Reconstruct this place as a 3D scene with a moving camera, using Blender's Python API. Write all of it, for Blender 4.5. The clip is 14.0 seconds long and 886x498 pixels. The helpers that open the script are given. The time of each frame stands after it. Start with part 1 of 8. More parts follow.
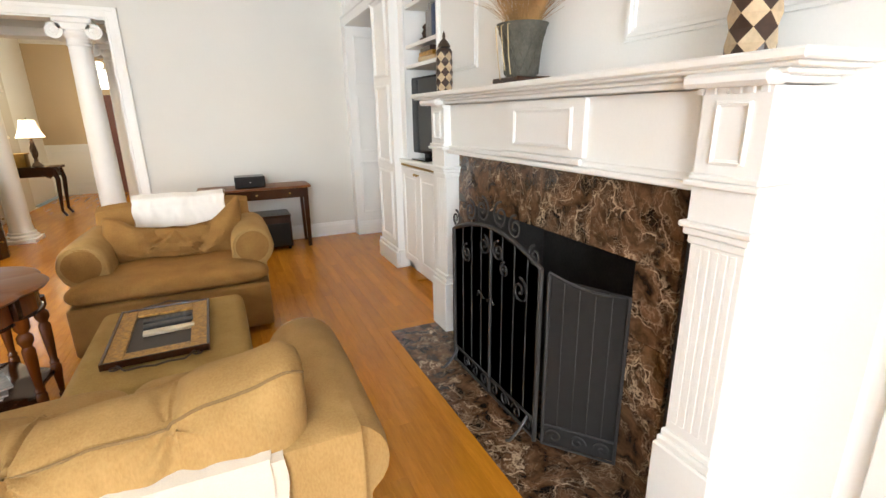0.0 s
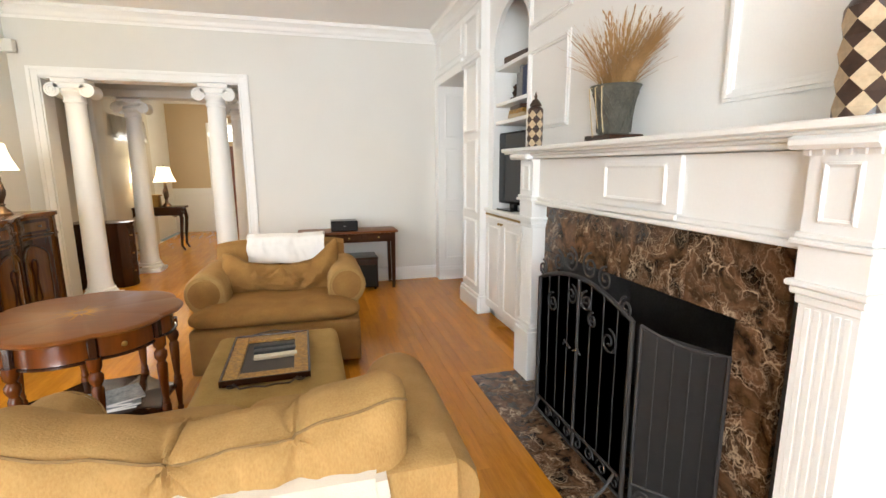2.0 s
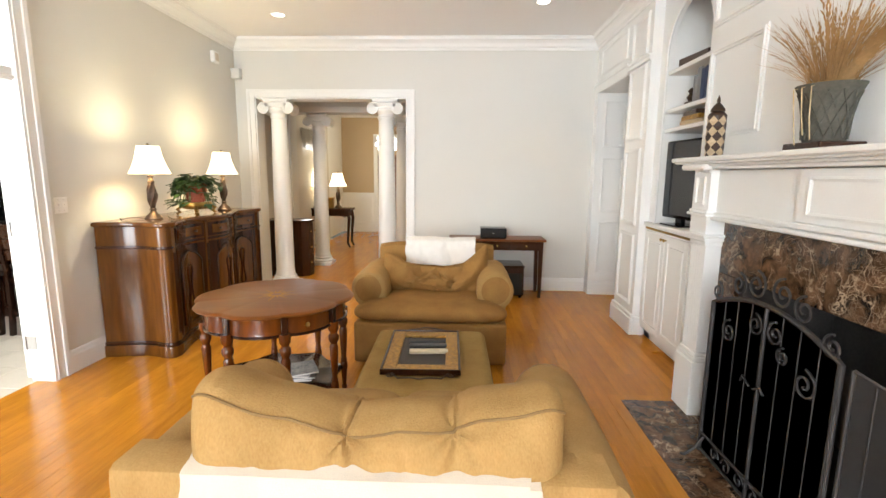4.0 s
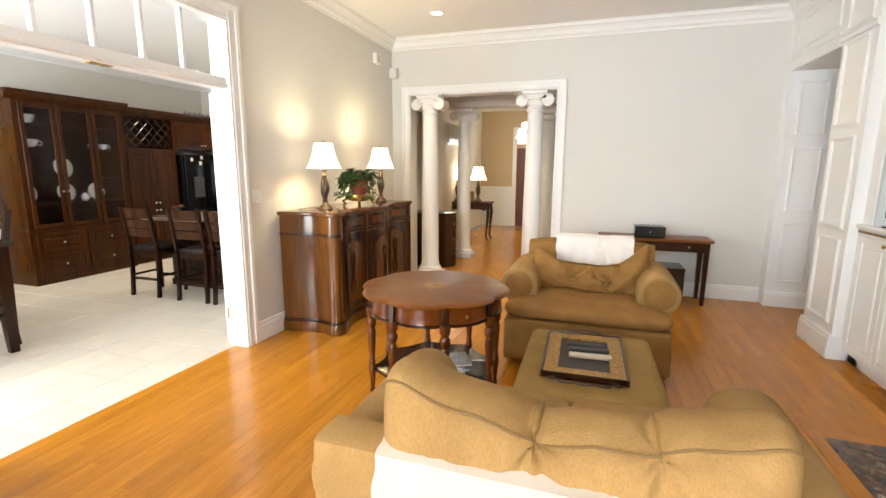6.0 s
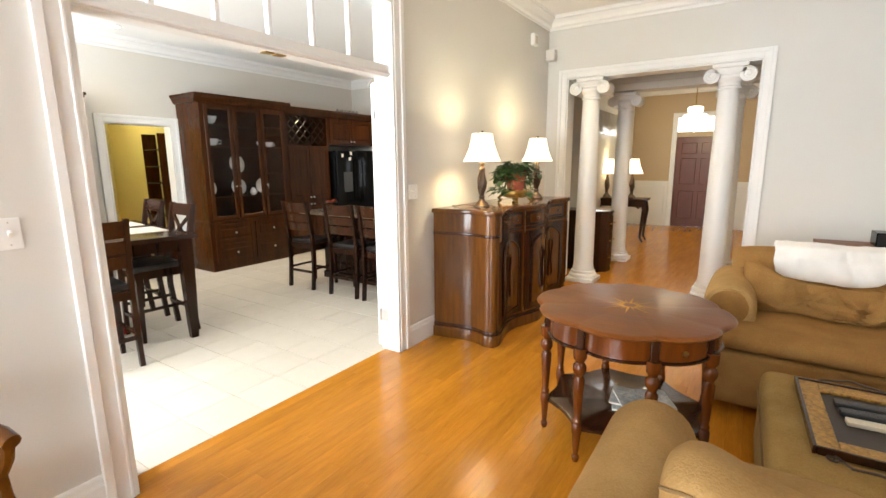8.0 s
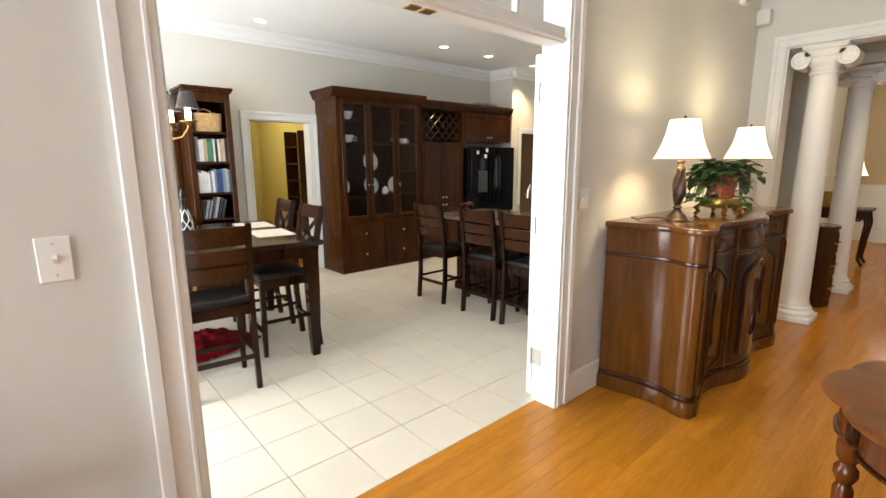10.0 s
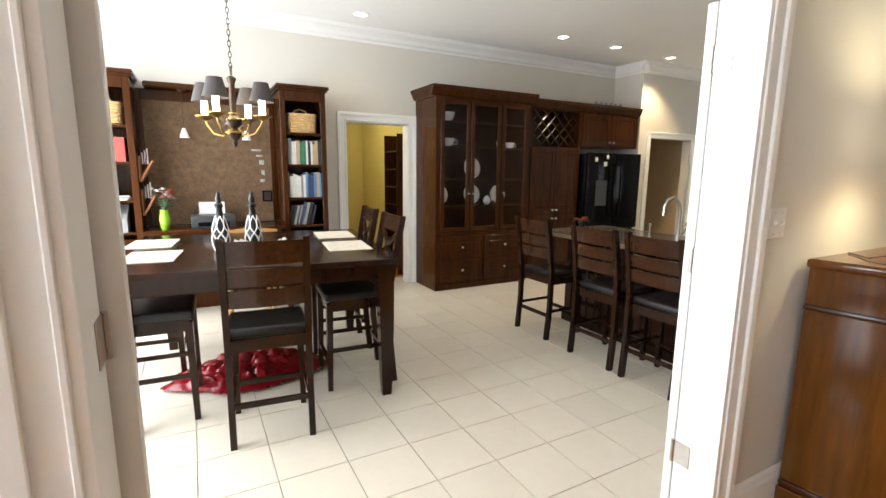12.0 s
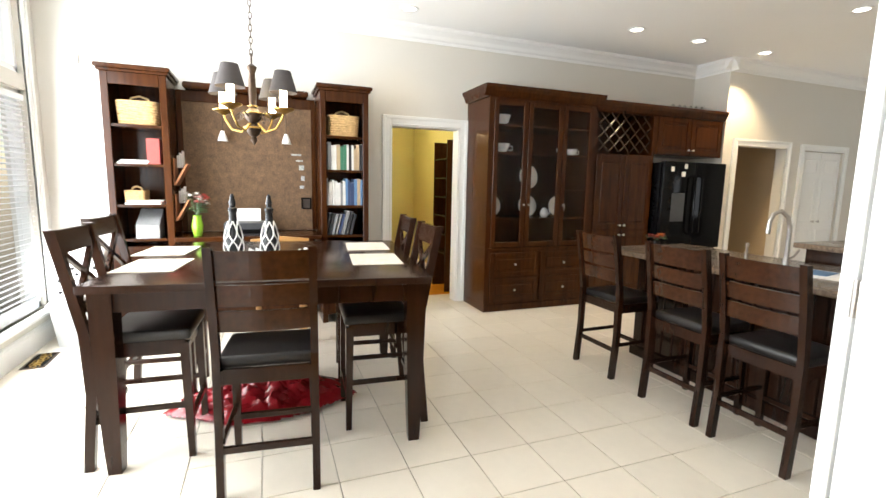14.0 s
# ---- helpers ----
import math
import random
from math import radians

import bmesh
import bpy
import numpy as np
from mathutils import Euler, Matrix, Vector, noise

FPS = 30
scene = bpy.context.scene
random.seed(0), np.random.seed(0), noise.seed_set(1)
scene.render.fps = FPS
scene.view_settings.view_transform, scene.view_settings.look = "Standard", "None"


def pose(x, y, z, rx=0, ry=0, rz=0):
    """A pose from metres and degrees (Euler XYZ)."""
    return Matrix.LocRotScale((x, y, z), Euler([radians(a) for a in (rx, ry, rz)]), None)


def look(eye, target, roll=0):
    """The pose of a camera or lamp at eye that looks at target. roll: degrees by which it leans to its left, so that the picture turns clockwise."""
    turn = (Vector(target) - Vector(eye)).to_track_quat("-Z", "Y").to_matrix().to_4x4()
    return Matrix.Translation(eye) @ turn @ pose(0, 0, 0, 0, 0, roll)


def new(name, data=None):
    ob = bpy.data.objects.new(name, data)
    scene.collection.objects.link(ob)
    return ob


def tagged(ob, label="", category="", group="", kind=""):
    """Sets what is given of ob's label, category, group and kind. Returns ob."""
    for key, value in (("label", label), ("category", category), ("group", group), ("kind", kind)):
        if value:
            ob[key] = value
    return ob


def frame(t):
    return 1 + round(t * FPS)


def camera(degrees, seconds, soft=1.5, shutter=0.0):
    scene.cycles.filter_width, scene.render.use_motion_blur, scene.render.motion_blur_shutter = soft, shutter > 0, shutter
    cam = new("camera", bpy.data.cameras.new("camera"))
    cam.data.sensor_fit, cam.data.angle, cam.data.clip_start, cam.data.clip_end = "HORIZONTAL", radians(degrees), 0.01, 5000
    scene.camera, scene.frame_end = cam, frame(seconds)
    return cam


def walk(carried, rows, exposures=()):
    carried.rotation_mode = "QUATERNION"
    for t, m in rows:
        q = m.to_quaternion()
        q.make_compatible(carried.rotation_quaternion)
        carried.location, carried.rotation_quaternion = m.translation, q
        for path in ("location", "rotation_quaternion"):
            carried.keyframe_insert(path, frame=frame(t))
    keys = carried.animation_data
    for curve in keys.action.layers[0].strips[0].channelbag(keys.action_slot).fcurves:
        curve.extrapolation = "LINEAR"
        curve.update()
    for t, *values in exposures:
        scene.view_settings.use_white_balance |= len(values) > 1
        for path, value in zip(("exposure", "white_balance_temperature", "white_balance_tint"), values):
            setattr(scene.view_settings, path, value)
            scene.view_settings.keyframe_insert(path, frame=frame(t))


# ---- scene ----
cam = camera(87.4, 14.0)
PATH = [
    (0, (0.023, -0.003, 1.548), (0.815, 1.747, 0.992), -1.0),
    (0.5, (-0.007, -0.03, 1.558), (0.747, 1.752, 1.053), -0.9),
    (1, (-0.032, -0.055, 1.568), (0.665, 1.765, 1.12), -0.8),
    (1.5, (-0.077, -0.082, 1.568), (0.542, 1.779, 1.173), -0.6),
    (2, (-0.102, -0.086, 1.565), (0.414, 1.814, 1.214), -0.3),
    (2.5, (-0.135, -0.092, 1.562), (0.252, 1.844, 1.24), 0.0),
    (3, (-0.153, -0.094, 1.559), (0.078, 1.869, 1.251), 0.2),
    (5.5, (-0.314, -0.074, 1.57), (-0.807, 1.834, 1.228), 0.5),
    (6, (-0.4, -0.055, 1.561), (-1.015, 1.816, 1.216), 0.3),
    (6.5, (-0.522, -0.025, 1.547), (-1.253, 1.804, 1.199), 0.2),
    (7, (-0.622, 0.051, 1.545), (-1.475, 1.825, 1.188), -0.0),
    (7.5, (-0.759, 0.166, 1.55), (-1.733, 1.874, 1.185), -0.3),
    (8, (-0.921, 0.262, 1.545), (-2.006, 1.902, 1.177), -0.4),
    (8.5, (-1.125, 0.351, 1.543), (-2.31, 1.92, 1.176), -0.4),
    (11, (-1.962, 1.08, 1.525), (-3.59, 2.185, 1.166), 0.0),
    (11.5, (-2.103, 1.198, 1.508), (-3.791, 2.214, 1.164), 0.3),
    (12, (-2.244, 1.286, 1.502), (-3.981, 2.22, 1.168), 0.6),
    (12.5, (-2.376, 1.372, 1.484), (-4.155, 2.226, 1.164), 0.8),
    (13, (-2.483, 1.451, 1.458), (-4.294, 2.244, 1.155), 1.0),
    (13.5, (-2.598, 1.526, 1.456), (-4.426, 2.28, 1.161), 1.3),
    (14, (-2.675, 1.607, 1.429), (-4.523, 2.32, 1.153), 1.2),
]
walk(cam, [(t, look(eye, target, roll)) for t, eye, target, roll in PATH], [(0.0, 0.0), (3.0, 0.0), (5.5, 0.0), (8.0, -0.1), (11.0, -0.58), (12.5, -0.52), (13.0, -0.46), (14.0, -0.14)])

# ---- light ----
world = bpy.data.worlds.new("sky")
world.use_nodes = True
scene.world = world
wn = world.node_tree
sky = wn.nodes.new("ShaderNodeTexSky")
sky.sky_type, sky.sun_disc = "NISHITA", False
sky.sun_elevation, sky.sun_rotation = radians(38), radians(200)
wn.links.new(sky.outputs[0], wn.nodes["Background"].inputs[0])
wn.nodes["Background"].inputs[1].default_value = 0.15


def lamp(name, kind, at, to, power, colour=(1, 1, 1), size=0.1, size_y=0.0, spot=0.0):
    data = bpy.data.lights.new(name, kind)
    data.energy, data.color = power, colour
    if kind == "AREA":
        data.shape, data.size, data.size_y = "RECTANGLE", size, size_y or size
    elif kind == "SUN":
        data.angle = radians(size)
    else:
        data.shadow_soft_size = size
    if kind == "SPOT":
        data.spot_size, data.spot_blend = radians(spot), 0.6
    ob = new(name, data)
    ob.matrix_world = look(at, to)
    return ob


DAY, WARM = (0.86, 0.94, 1.0), (1.0, 0.86, 0.5)
lamp("sun", "SUN", (3, -10, 12), (-2, 0, 0), 0.8, (1, 0.97, 0.92), 20)
lamp("sky_window_living", "AREA", (-1.75, -4.95, 1.75), (-2.2, 3, 3.2), 410, DAY, 2.4, 2.3)
lamp("sky_window_kitchen", "AREA", (-5.95, -0.14, 1.55), (-5.95, 5, 1.3), 345, (0.93, 0.97, 1.0), 3.2, 2.3)
lamp("foyer_sky", "AREA", (-3.38, 9.85, 1.4), (0, 9.85, 1.2), 36, DAY, 1.3, 1.5)

# ---- materials ----
MATS = {}


def shader(name, colour, rough=0.5, metal=0.0, var=0.12, scale=6.0, grain=60.0, bump=0.1, stretch=(1, 1, 1), second=None, coat=0.0, emit=0.0, random_tint=0.0, spec=0.5, sheen=0.0):
    """A surface with variation at two scales: broad patches and fine grain, which also drives relief."""
    if 0.19 < rough < 0.36:
        rough = 0.36 if rough > 0.27 else 0.19
    m = bpy.data.materials.new(name)
    m.use_nodes = True
    t = m.node_tree
    n, l = t.nodes, t.links
    b = n["Principled BSDF"]
    co = n.new("ShaderNodeTexCoord")
    mp = n.new("ShaderNodeMapping")
    mp.inputs["Scale"].default_value = stretch
    l.new(co.outputs["Object"], mp.inputs[0])
    src = mp.outputs[0]
    if random_tint:
        info = n.new("ShaderNodeObjectInfo")
        add = n.new("ShaderNodeVectorMath")
        add.operation = "MULTIPLY_ADD"
        add.inputs[1].default_value = (7, 7, 7)
        cmb = n.new("ShaderNodeCombineXYZ")
        for i in range(3):
            l.new(info.outputs["Random"], cmb.inputs[i])
        l.new(cmb.outputs[0], add.inputs[0])
        l.new(src, add.inputs[2])
        src = add.outputs[0]
    big = n.new("ShaderNodeTexNoise")
    big.inputs["Scale"].default_value, big.inputs["Detail"].default_value = scale, 4
    fine = n.new("ShaderNodeTexNoise")
    fine.inputs["Scale"].default_value, fine.inputs["Detail"].default_value = grain, 6
    l.new(src, big.inputs[0])
    l.new(src, fine.inputs[0])
    ramp = n.new("ShaderNodeValToRGB")
    c1 = second or [min(1, c * (1 - var)) for c in colour]
    ramp.color_ramp.elements[0].color = (*c1, 1)
    ramp.color_ramp.elements[1].color = (*[min(1, c * (1 + (0 if second else var))) for c in colour], 1)
    ramp.color_ramp.elements[0].position, ramp.color_ramp.elements[1].position = 0.32, 0.68
    mix = n.new("ShaderNodeMath")
    mix.operation = "MULTIPLY_ADD"
    mix.inputs[1].default_value = 0.45
    sc = n.new("ShaderNodeMath")
    sc.operation = "MULTIPLY"
    sc.inputs[1].default_value = 0.55
    l.new(big.outputs[0], sc.inputs[0])
    l.new(fine.outputs[0], mix.inputs[0])
    l.new(sc.outputs[0], mix.inputs[2])
    l.new(mix.outputs[0], ramp.inputs[0])
    out = ramp.outputs[0]
    if random_tint:
        hsv = n.new("ShaderNodeHueSaturation")
        mr = n.new("ShaderNodeMapRange")
        mr.inputs[3].default_value, mr.inputs[4].default_value = 1 - random_tint, 1 + random_tint
        l.new(info.outputs["Random"], mr.inputs[0])
        l.new(mr.outputs[0], hsv.inputs["Value"])
        l.new(out, hsv.inputs["Color"])
        out = hsv.outputs[0]
    l.new(out, b.inputs["Base Color"])
    mr2 = n.new("ShaderNodeMapRange")
    mr2.inputs[3].default_value, mr2.inputs[4].default_value = max(0.02, rough - 0.08), min(1, rough + 0.08)
    l.new(big.outputs[0], mr2.inputs[0])
    l.new(mr2.outputs[0], b.inputs["Roughness"])
    b.inputs["Metallic"].default_value = metal
    b.inputs["Coat Weight"].default_value = coat
    b.inputs["Coat Roughness"].default_value = 0.12
    b.inputs["Specular IOR Level"].default_value = spec
    b.inputs["Sheen Weight"].default_value = sheen
    b.inputs["Sheen Roughness"].default_value = 0.45
    if bump:
        bp = n.new("ShaderNodeBump")
        bp.inputs["Strength"].default_value, bp.inputs["Distance"].default_value = bump, 0.004
        l.new(fine.outputs[0], bp.inputs["Height"])
        l.new(bp.outputs[0], b.inputs["Normal"])
    if emit:
        b.inputs["Emission Color"].default_value = (*colour, 1)
        b.inputs["Emission Strength"].default_value = emit
    MATS[name] = m
    return m


def marble_shader(name, dark, mid, vein, rough):
    m = bpy.data.materials.new(name)
    m.use_nodes = True
    n, l = m.node_tree.nodes, m.node_tree.links
    b = n["Principled BSDF"]
    co = n.new("ShaderNodeTexCoord")
    info = n.new("ShaderNodeObjectInfo")
    sh = n.new("ShaderNodeVectorMath")
    sh.operation = "MULTIPLY_ADD"
    sh.inputs[1].default_value = (9, 9, 9)
    cmb = n.new("ShaderNodeCombineXYZ")
    for i in range(3):
        l.new(info.outputs["Random"], cmb.inputs[i])
    l.new(cmb.outputs[0], sh.inputs[0])
    l.new(co.outputs["Object"], sh.inputs[2])
    warp = n.new("ShaderNodeTexNoise")
    warp.inputs["Scale"].default_value, warp.inputs["Detail"].default_value = 5, 5
    l.new(sh.outputs[0], warp.inputs[0])
    wv = n.new("ShaderNodeVectorMath")
    wv.operation = "MULTIPLY_ADD"
    wv.inputs[1].default_value = (0.5, 0.5, 0.5)
    l.new(warp.outputs["Color"], wv.inputs[0])
    l.new(sh.outputs[0], wv.inputs[2])
    base = n.new("ShaderNodeTexNoise")
    base.inputs["Scale"].default_value, base.inputs["Detail"].default_value = 11, 8
    l.new(wv.outputs[0], base.inputs[0])
    r1 = n.new("ShaderNodeValToRGB")
    r1.color_ramp.elements[0].color, r1.color_ramp.elements[0].position = (*dark, 1), 0.36
    r1.color_ramp.elements[1].color, r1.color_ramp.elements[1].position = (*mid, 1), 0.68
    l.new(base.outputs[0], r1.inputs[0])
    last = r1.outputs[0]
    where = n.new("ShaderNodeTexNoise")
    where.inputs["Scale"].default_value, where.inputs["Detail"].default_value = 6, 5
    l.new(wv.outputs[0], where.inputs[0])
    patch = n.new("ShaderNodeMapRange")
    patch.inputs[1].default_value, patch.inputs[2].default_value = 0.42, 0.66
    l.new(where.outputs[0], patch.inputs[0])
    for scale, width, gain in ((4.5, 0.03, 0.95), (12.0, 0.045, 0.5), (26.0, 0.06, 0.35)):
        v = n.new("ShaderNodeTexVoronoi")
        v.feature = "DISTANCE_TO_EDGE"
        v.inputs["Scale"].default_value = scale
        l.new(wv.outputs[0], v.inputs[0])
        r = n.new("ShaderNodeValToRGB")
        r.color_ramp.elements[0].color, r.color_ramp.elements[1].color = (gain, gain, gain, 1), (0, 0, 0, 1)
        r.color_ramp.elements[1].position = width
        l.new(v.outputs["Distance"], r.inputs[0])
        gate = n.new("ShaderNodeMath")
        gate.operation = "MULTIPLY"
        l.new(r.outputs[0], gate.inputs[0])
        l.new(patch.outputs[0], gate.inputs[1])
        up = n.new("ShaderNodeMath")
        up.operation, up.use_clamp = "MULTIPLY", True
        up.inputs[1].default_value = 1.5
        l.new(gate.outputs[0], up.inputs[0])
        mx = n.new("ShaderNodeMix")
        mx.data_type = "RGBA"
        l.new(up.outputs[0], mx.inputs["Factor"])
        l.new(last, mx.inputs["A"])
        mx.inputs["B"].default_value = (*vein, 1)
        last = mx.outputs["Result"]
    l.new(last, b.inputs["Base Color"])
    b.inputs["Roughness"].default_value = rough
    MATS[name] = m
    return m


def glass_shader(name, rough=0.0, tint=(1, 1, 1)):
    m = bpy.data.materials.new(name)
    m.use_nodes = True
    b = m.node_tree.nodes["Principled BSDF"]
    b.inputs["Base Color"].default_value = (*tint, 1)
    b.inputs["Transmission Weight"].default_value = 1
    b.inputs["Roughness"].default_value = rough
    b.inputs["IOR"].default_value = 1.2
    MATS[name] = m
    return m


WALL = shader("wall_paint", (0.69, 0.68, 0.64), 0.75, var=0.02, scale=1.5, grain=180, bump=0.05)
KWALL = shader("kitchen_wall_paint", (0.66, 0.63, 0.57), 0.75, var=0.02, scale=1.5, grain=180, bump=0.05)
TAN = shader("tan_wall_paint", (0.55, 0.42, 0.27), 0.75, var=0.03, scale=1.5, grain=180, bump=0.05)
YELLOW = shader("yellow_wall_paint", (0.52, 0.45, 0.17), 0.75, var=0.04, scale=1.5, grain=180, bump=0.05)
CEIL = shader("ceiling_paint", (0.9, 0.9, 0.89), 0.85, var=0.015, scale=1.2, grain=140, bump=0.08)
WHITE = shader("white_gloss_paint", (0.84, 0.84, 0.82), 0.5, var=0.02, scale=3, grain=90, bump=0.03)
OAK = shader("oak_floor", (0.59, 0.24, 0.021), 0.24, var=0.26, scale=2.5, grain=14, bump=0.0, stretch=(7, 0.7, 7), second=(0.415, 0.158, 0.013), random_tint=0.10, spec=0.26)
TILE = shader("cream_floor_tile", (0.79, 0.715, 0.60), 0.17, var=0.03, scale=3, grain=18, bump=0.0, random_tint=0.02, spec=0.45)
GROUT = shader("grout", (0.66, 0.60, 0.51), 0.9, var=0.15, scale=9, grain=120, bump=0.3)
MARBLE = marble_shader("brown_marble", (0.022, 0.011, 0.006), (0.165, 0.088, 0.046), (0.50, 0.37, 0.25), 0.16)
FIREBRICK = shader("sooty_firebox", (0.05, 0.045, 0.042), 0.9, var=0.4, scale=7, grain=60, bump=0.4)
IRON = shader("black_wrought_iron", (0.03, 0.027, 0.026), 0.62, metal=0.05, var=0.3, scale=12, grain=120, bump=0.2)
FABRIC = shader("olive_tan_chenille", (0.44, 0.272, 0.105), 0.95, var=0.2, scale=7, grain=150, bump=0.4, second=(0.31, 0.18, 0.062), stretch=(1, 1, 0.45), spec=0.2)
OLIVE = shader("olive_chenille", (0.40, 0.262, 0.09), 0.95, var=0.2, scale=7, grain=150, bump=0.4, second=(0.275, 0.168, 0.05), spec=0.2)
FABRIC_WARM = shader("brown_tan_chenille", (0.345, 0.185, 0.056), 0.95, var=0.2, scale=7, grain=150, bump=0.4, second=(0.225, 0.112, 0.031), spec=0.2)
PIPING = shader("fabric_piping", (0.225, 0.135, 0.052), 0.9, var=0.15, scale=9, grain=200, bump=0.2)
THROW = shader("ivory_throw_cloth", (0.62, 0.55, 0.45), 0.95, var=0.07, scale=7, grain=260, bump=0.4, sheen=0.3)
TOWEL = shader("white_towel_cloth", (0.8, 0.77, 0.72), 0.95, var=0.05, scale=9, grain=260, bump=0.5, sheen=0.3)
CHERRY = shader("polished_cherry_wood", (0.15, 0.054, 0.008), 0.13, var=0.3, scale=3, grain=30, bump=0.03, stretch=(1, 1, 0.12), second=(0.06, 0.018, 0.004), coat=0.1, spec=0.5)
CHERRY_TOP = shader("cherry_tabletop", (0.215, 0.068, 0.007), 0.29, var=0.25, scale=3, grain=26, bump=0.0, stretch=(0.25, 3, 1), second=(0.13, 0.034, 0.004), coat=0.0, spec=0.32)
TABLEWOOD = shader("red_brown_turned_wood", (0.165, 0.04, 0.004), 0.22, var=0.25, scale=4, grain=30, bump=0.02, stretch=(1, 1, 0.12), second=(0.07, 0.017, 0.003), coat=0.05, spec=0.4)
MAHOG = shader("dark_mahogany", (0.052, 0.016, 0.005), 0.24, var=0.25, scale=4, grain=30, bump=0.05, stretch=(1, 1, 0.12), second=(0.024, 0.008, 0.004), coat=0.08, spec=0.4)
CABINET = shader("brown_cabinet_wood", (0.066, 0.02, 0.004), 0.2, var=0.3, scale=4, grain=34, bump=0.05, stretch=(1, 1, 0.1), second=(0.02, 0.006, 0.0022), coat=0.0, spec=0.19)
ESPRESSO = shader("espresso_wood", (0.027, 0.0098, 0.004), 0.2, var=0.25, scale=4, grain=34, bump=0.06, stretch=(1, 1, 0.12), second=(0.012, 0.0045, 0.0028), coat=0.0, spec=0.28)
ESP_SLAT = shader("espresso_wood_slat", (0.05, 0.017, 0.006), 0.18, var=0.3, scale=4, grain=34, bump=0.06, stretch=(1, 0.12, 1), second=(0.02, 0.007, 0.0035), coat=0.0, spec=0.35)
LEATHER = shader("black_vinyl_seat", (0.011, 0.0095, 0.009), 0.34, var=0.2, scale=6, grain=150, bump=0.12, spec=0.4)
BLACK = shader("black_gloss_plastic", (0.004, 0.004, 0.0045), 0.08, var=0.2, scale=5, grain=60, bump=0.0, spec=0.1)
SCREEN = shader("dark_screen", (0.006, 0.006, 0.008), 0.12, var=0.1, scale=2, grain=60, bump=0.0)
BRASS = shader("aged_brass", (0.42, 0.27, 0.08), 0.35, metal=1, var=0.25, scale=14, grain=80, bump=0.1)
NICKEL = shader("brushed_nickel", (0.55, 0.53, 0.5), 0.32, metal=1, var=0.08, scale=14, grain=120, bump=0.04)
BRONZE = shader("antique_bronze", (0.075, 0.05, 0.035), 0.38, metal=0.7, var=0.4, scale=16, grain=80, bump=0.2)
PORCELAIN = shader("white_porcelain", (0.8, 0.79, 0.76), 0.15, var=0.02, scale=6, grain=60, bump=0.0)
SHADE = shader("lit_fabric_shade", (1.0, 0.83, 0.58), 0.9, var=0.04, scale=3, grain=120, bump=0.1, emit=2.6)
BULB = shader("glowing_bulb", (1.0, 0.83, 0.6), 0.5, var=0.0, emit=14)
LENS = shader("downlight_lens", (1.0, 0.93, 0.8), 0.5, var=0.0, emit=9)
GLASS = glass_shader("clear_glass")

# ---- building blocks ----


def mesh_from(bm, name, material, smooth=False):
    me = bpy.data.meshes.new(name)
    bm.normal_update()
    bm.to_mesh(me)
    bm.free()
    if isinstance(material, (list, tuple)):
        for m in material:
            me.materials.append(m)
    else:
        me.materials.append(material)
    if smooth:
        me.polygons.foreach_set("use_smooth", [True] * len(me.polygons))
        me.set_sharp_from_angle(angle=radians(38))
    return me


def part(name, bm, material, parent=None, label="", smooth=True):
    """One mesh object from a bmesh, under a thing or a part."""
    ob = new(name, mesh_from(bm, name, material, smooth))
    if parent:
        ob.parent = parent
    if label:
        ob["label"] = label
    return ob


def thing(name, m, label, category, group="", kind=""):
    ob = new(name)
    ob.matrix_world = m
    return tagged(ob, label, category, group, kind)


def structure(ob, label, category="structure"):
    return tagged(ob, label, category, "", "structure")


def add_box(bm, x0, x1, y0, y1, z0, z1, bevel=0.0, seg=1, m=None):
    got = bmesh.ops.create_cube(bm, size=1.0)["verts"]
    for v in got:
        v.co = Vector((x0 + (v.co.x + 0.5) * (x1 - x0), y0 + (v.co.y + 0.5) * (y1 - y0), z0 + (v.co.z + 0.5) * (z1 - z0)))
    if bevel:
        edges = list({e for v in got for e in v.link_edges})
        r = bmesh.ops.bevel(bm, geom=edges, offset=bevel, segments=seg, affect="EDGES", profile=0.6)
        got = list({v for f in r["faces"] for v in f.verts} | {v for v in got if v.is_valid})
    if m is not None:
        for v in got:
            v.co = m @ v.co
    return got


def box(x0, x1, y0, y1, z0, z1, bevel=0.0, seg=1):
    bm = bmesh.new()
    add_box(bm, x0, x1, y0, y1, z0, z1, bevel, seg)
    return bm


def boxes(*rows, bevel=0.0):
    bm = bmesh.new()
    for r in rows:
        add_box(bm, *r, bevel=bevel)
    return bm


def add_lathe(bm, profile, seg=24, at=(0, 0, 0), wobble=None, caps=True):
    """Turns (radius, z) pairs about the upright axis; wobble(angle, radius, z) gives the radius."""
    rings = []
    for r, z in profile:
        ring = []
        for i in range(seg):
            a = 2 * math.pi * i / seg
            rr = wobble(a, r, z) if wobble else r
            ring.append(bm.verts.new((at[0] + rr * math.cos(a), at[1] + rr * math.sin(a), at[2] + z)))
        rings.append(ring)
    for a, b in zip(rings, rings[1:]):
        for i in range(seg):
            j = (i + 1) % seg
            bm.faces.new((a[i], a[j], b[j], b[i]))
    if caps:
        bm.faces.new(list(reversed(rings[0])))
        bm.faces.new(rings[-1])
    return [v for r in rings for v in r]


def lathe(profile, seg=24, at=(0, 0, 0), wobble=None, caps=True):
    bm = bmesh.new()
    add_lathe(bm, profile, seg, at, wobble, caps)
    return bm


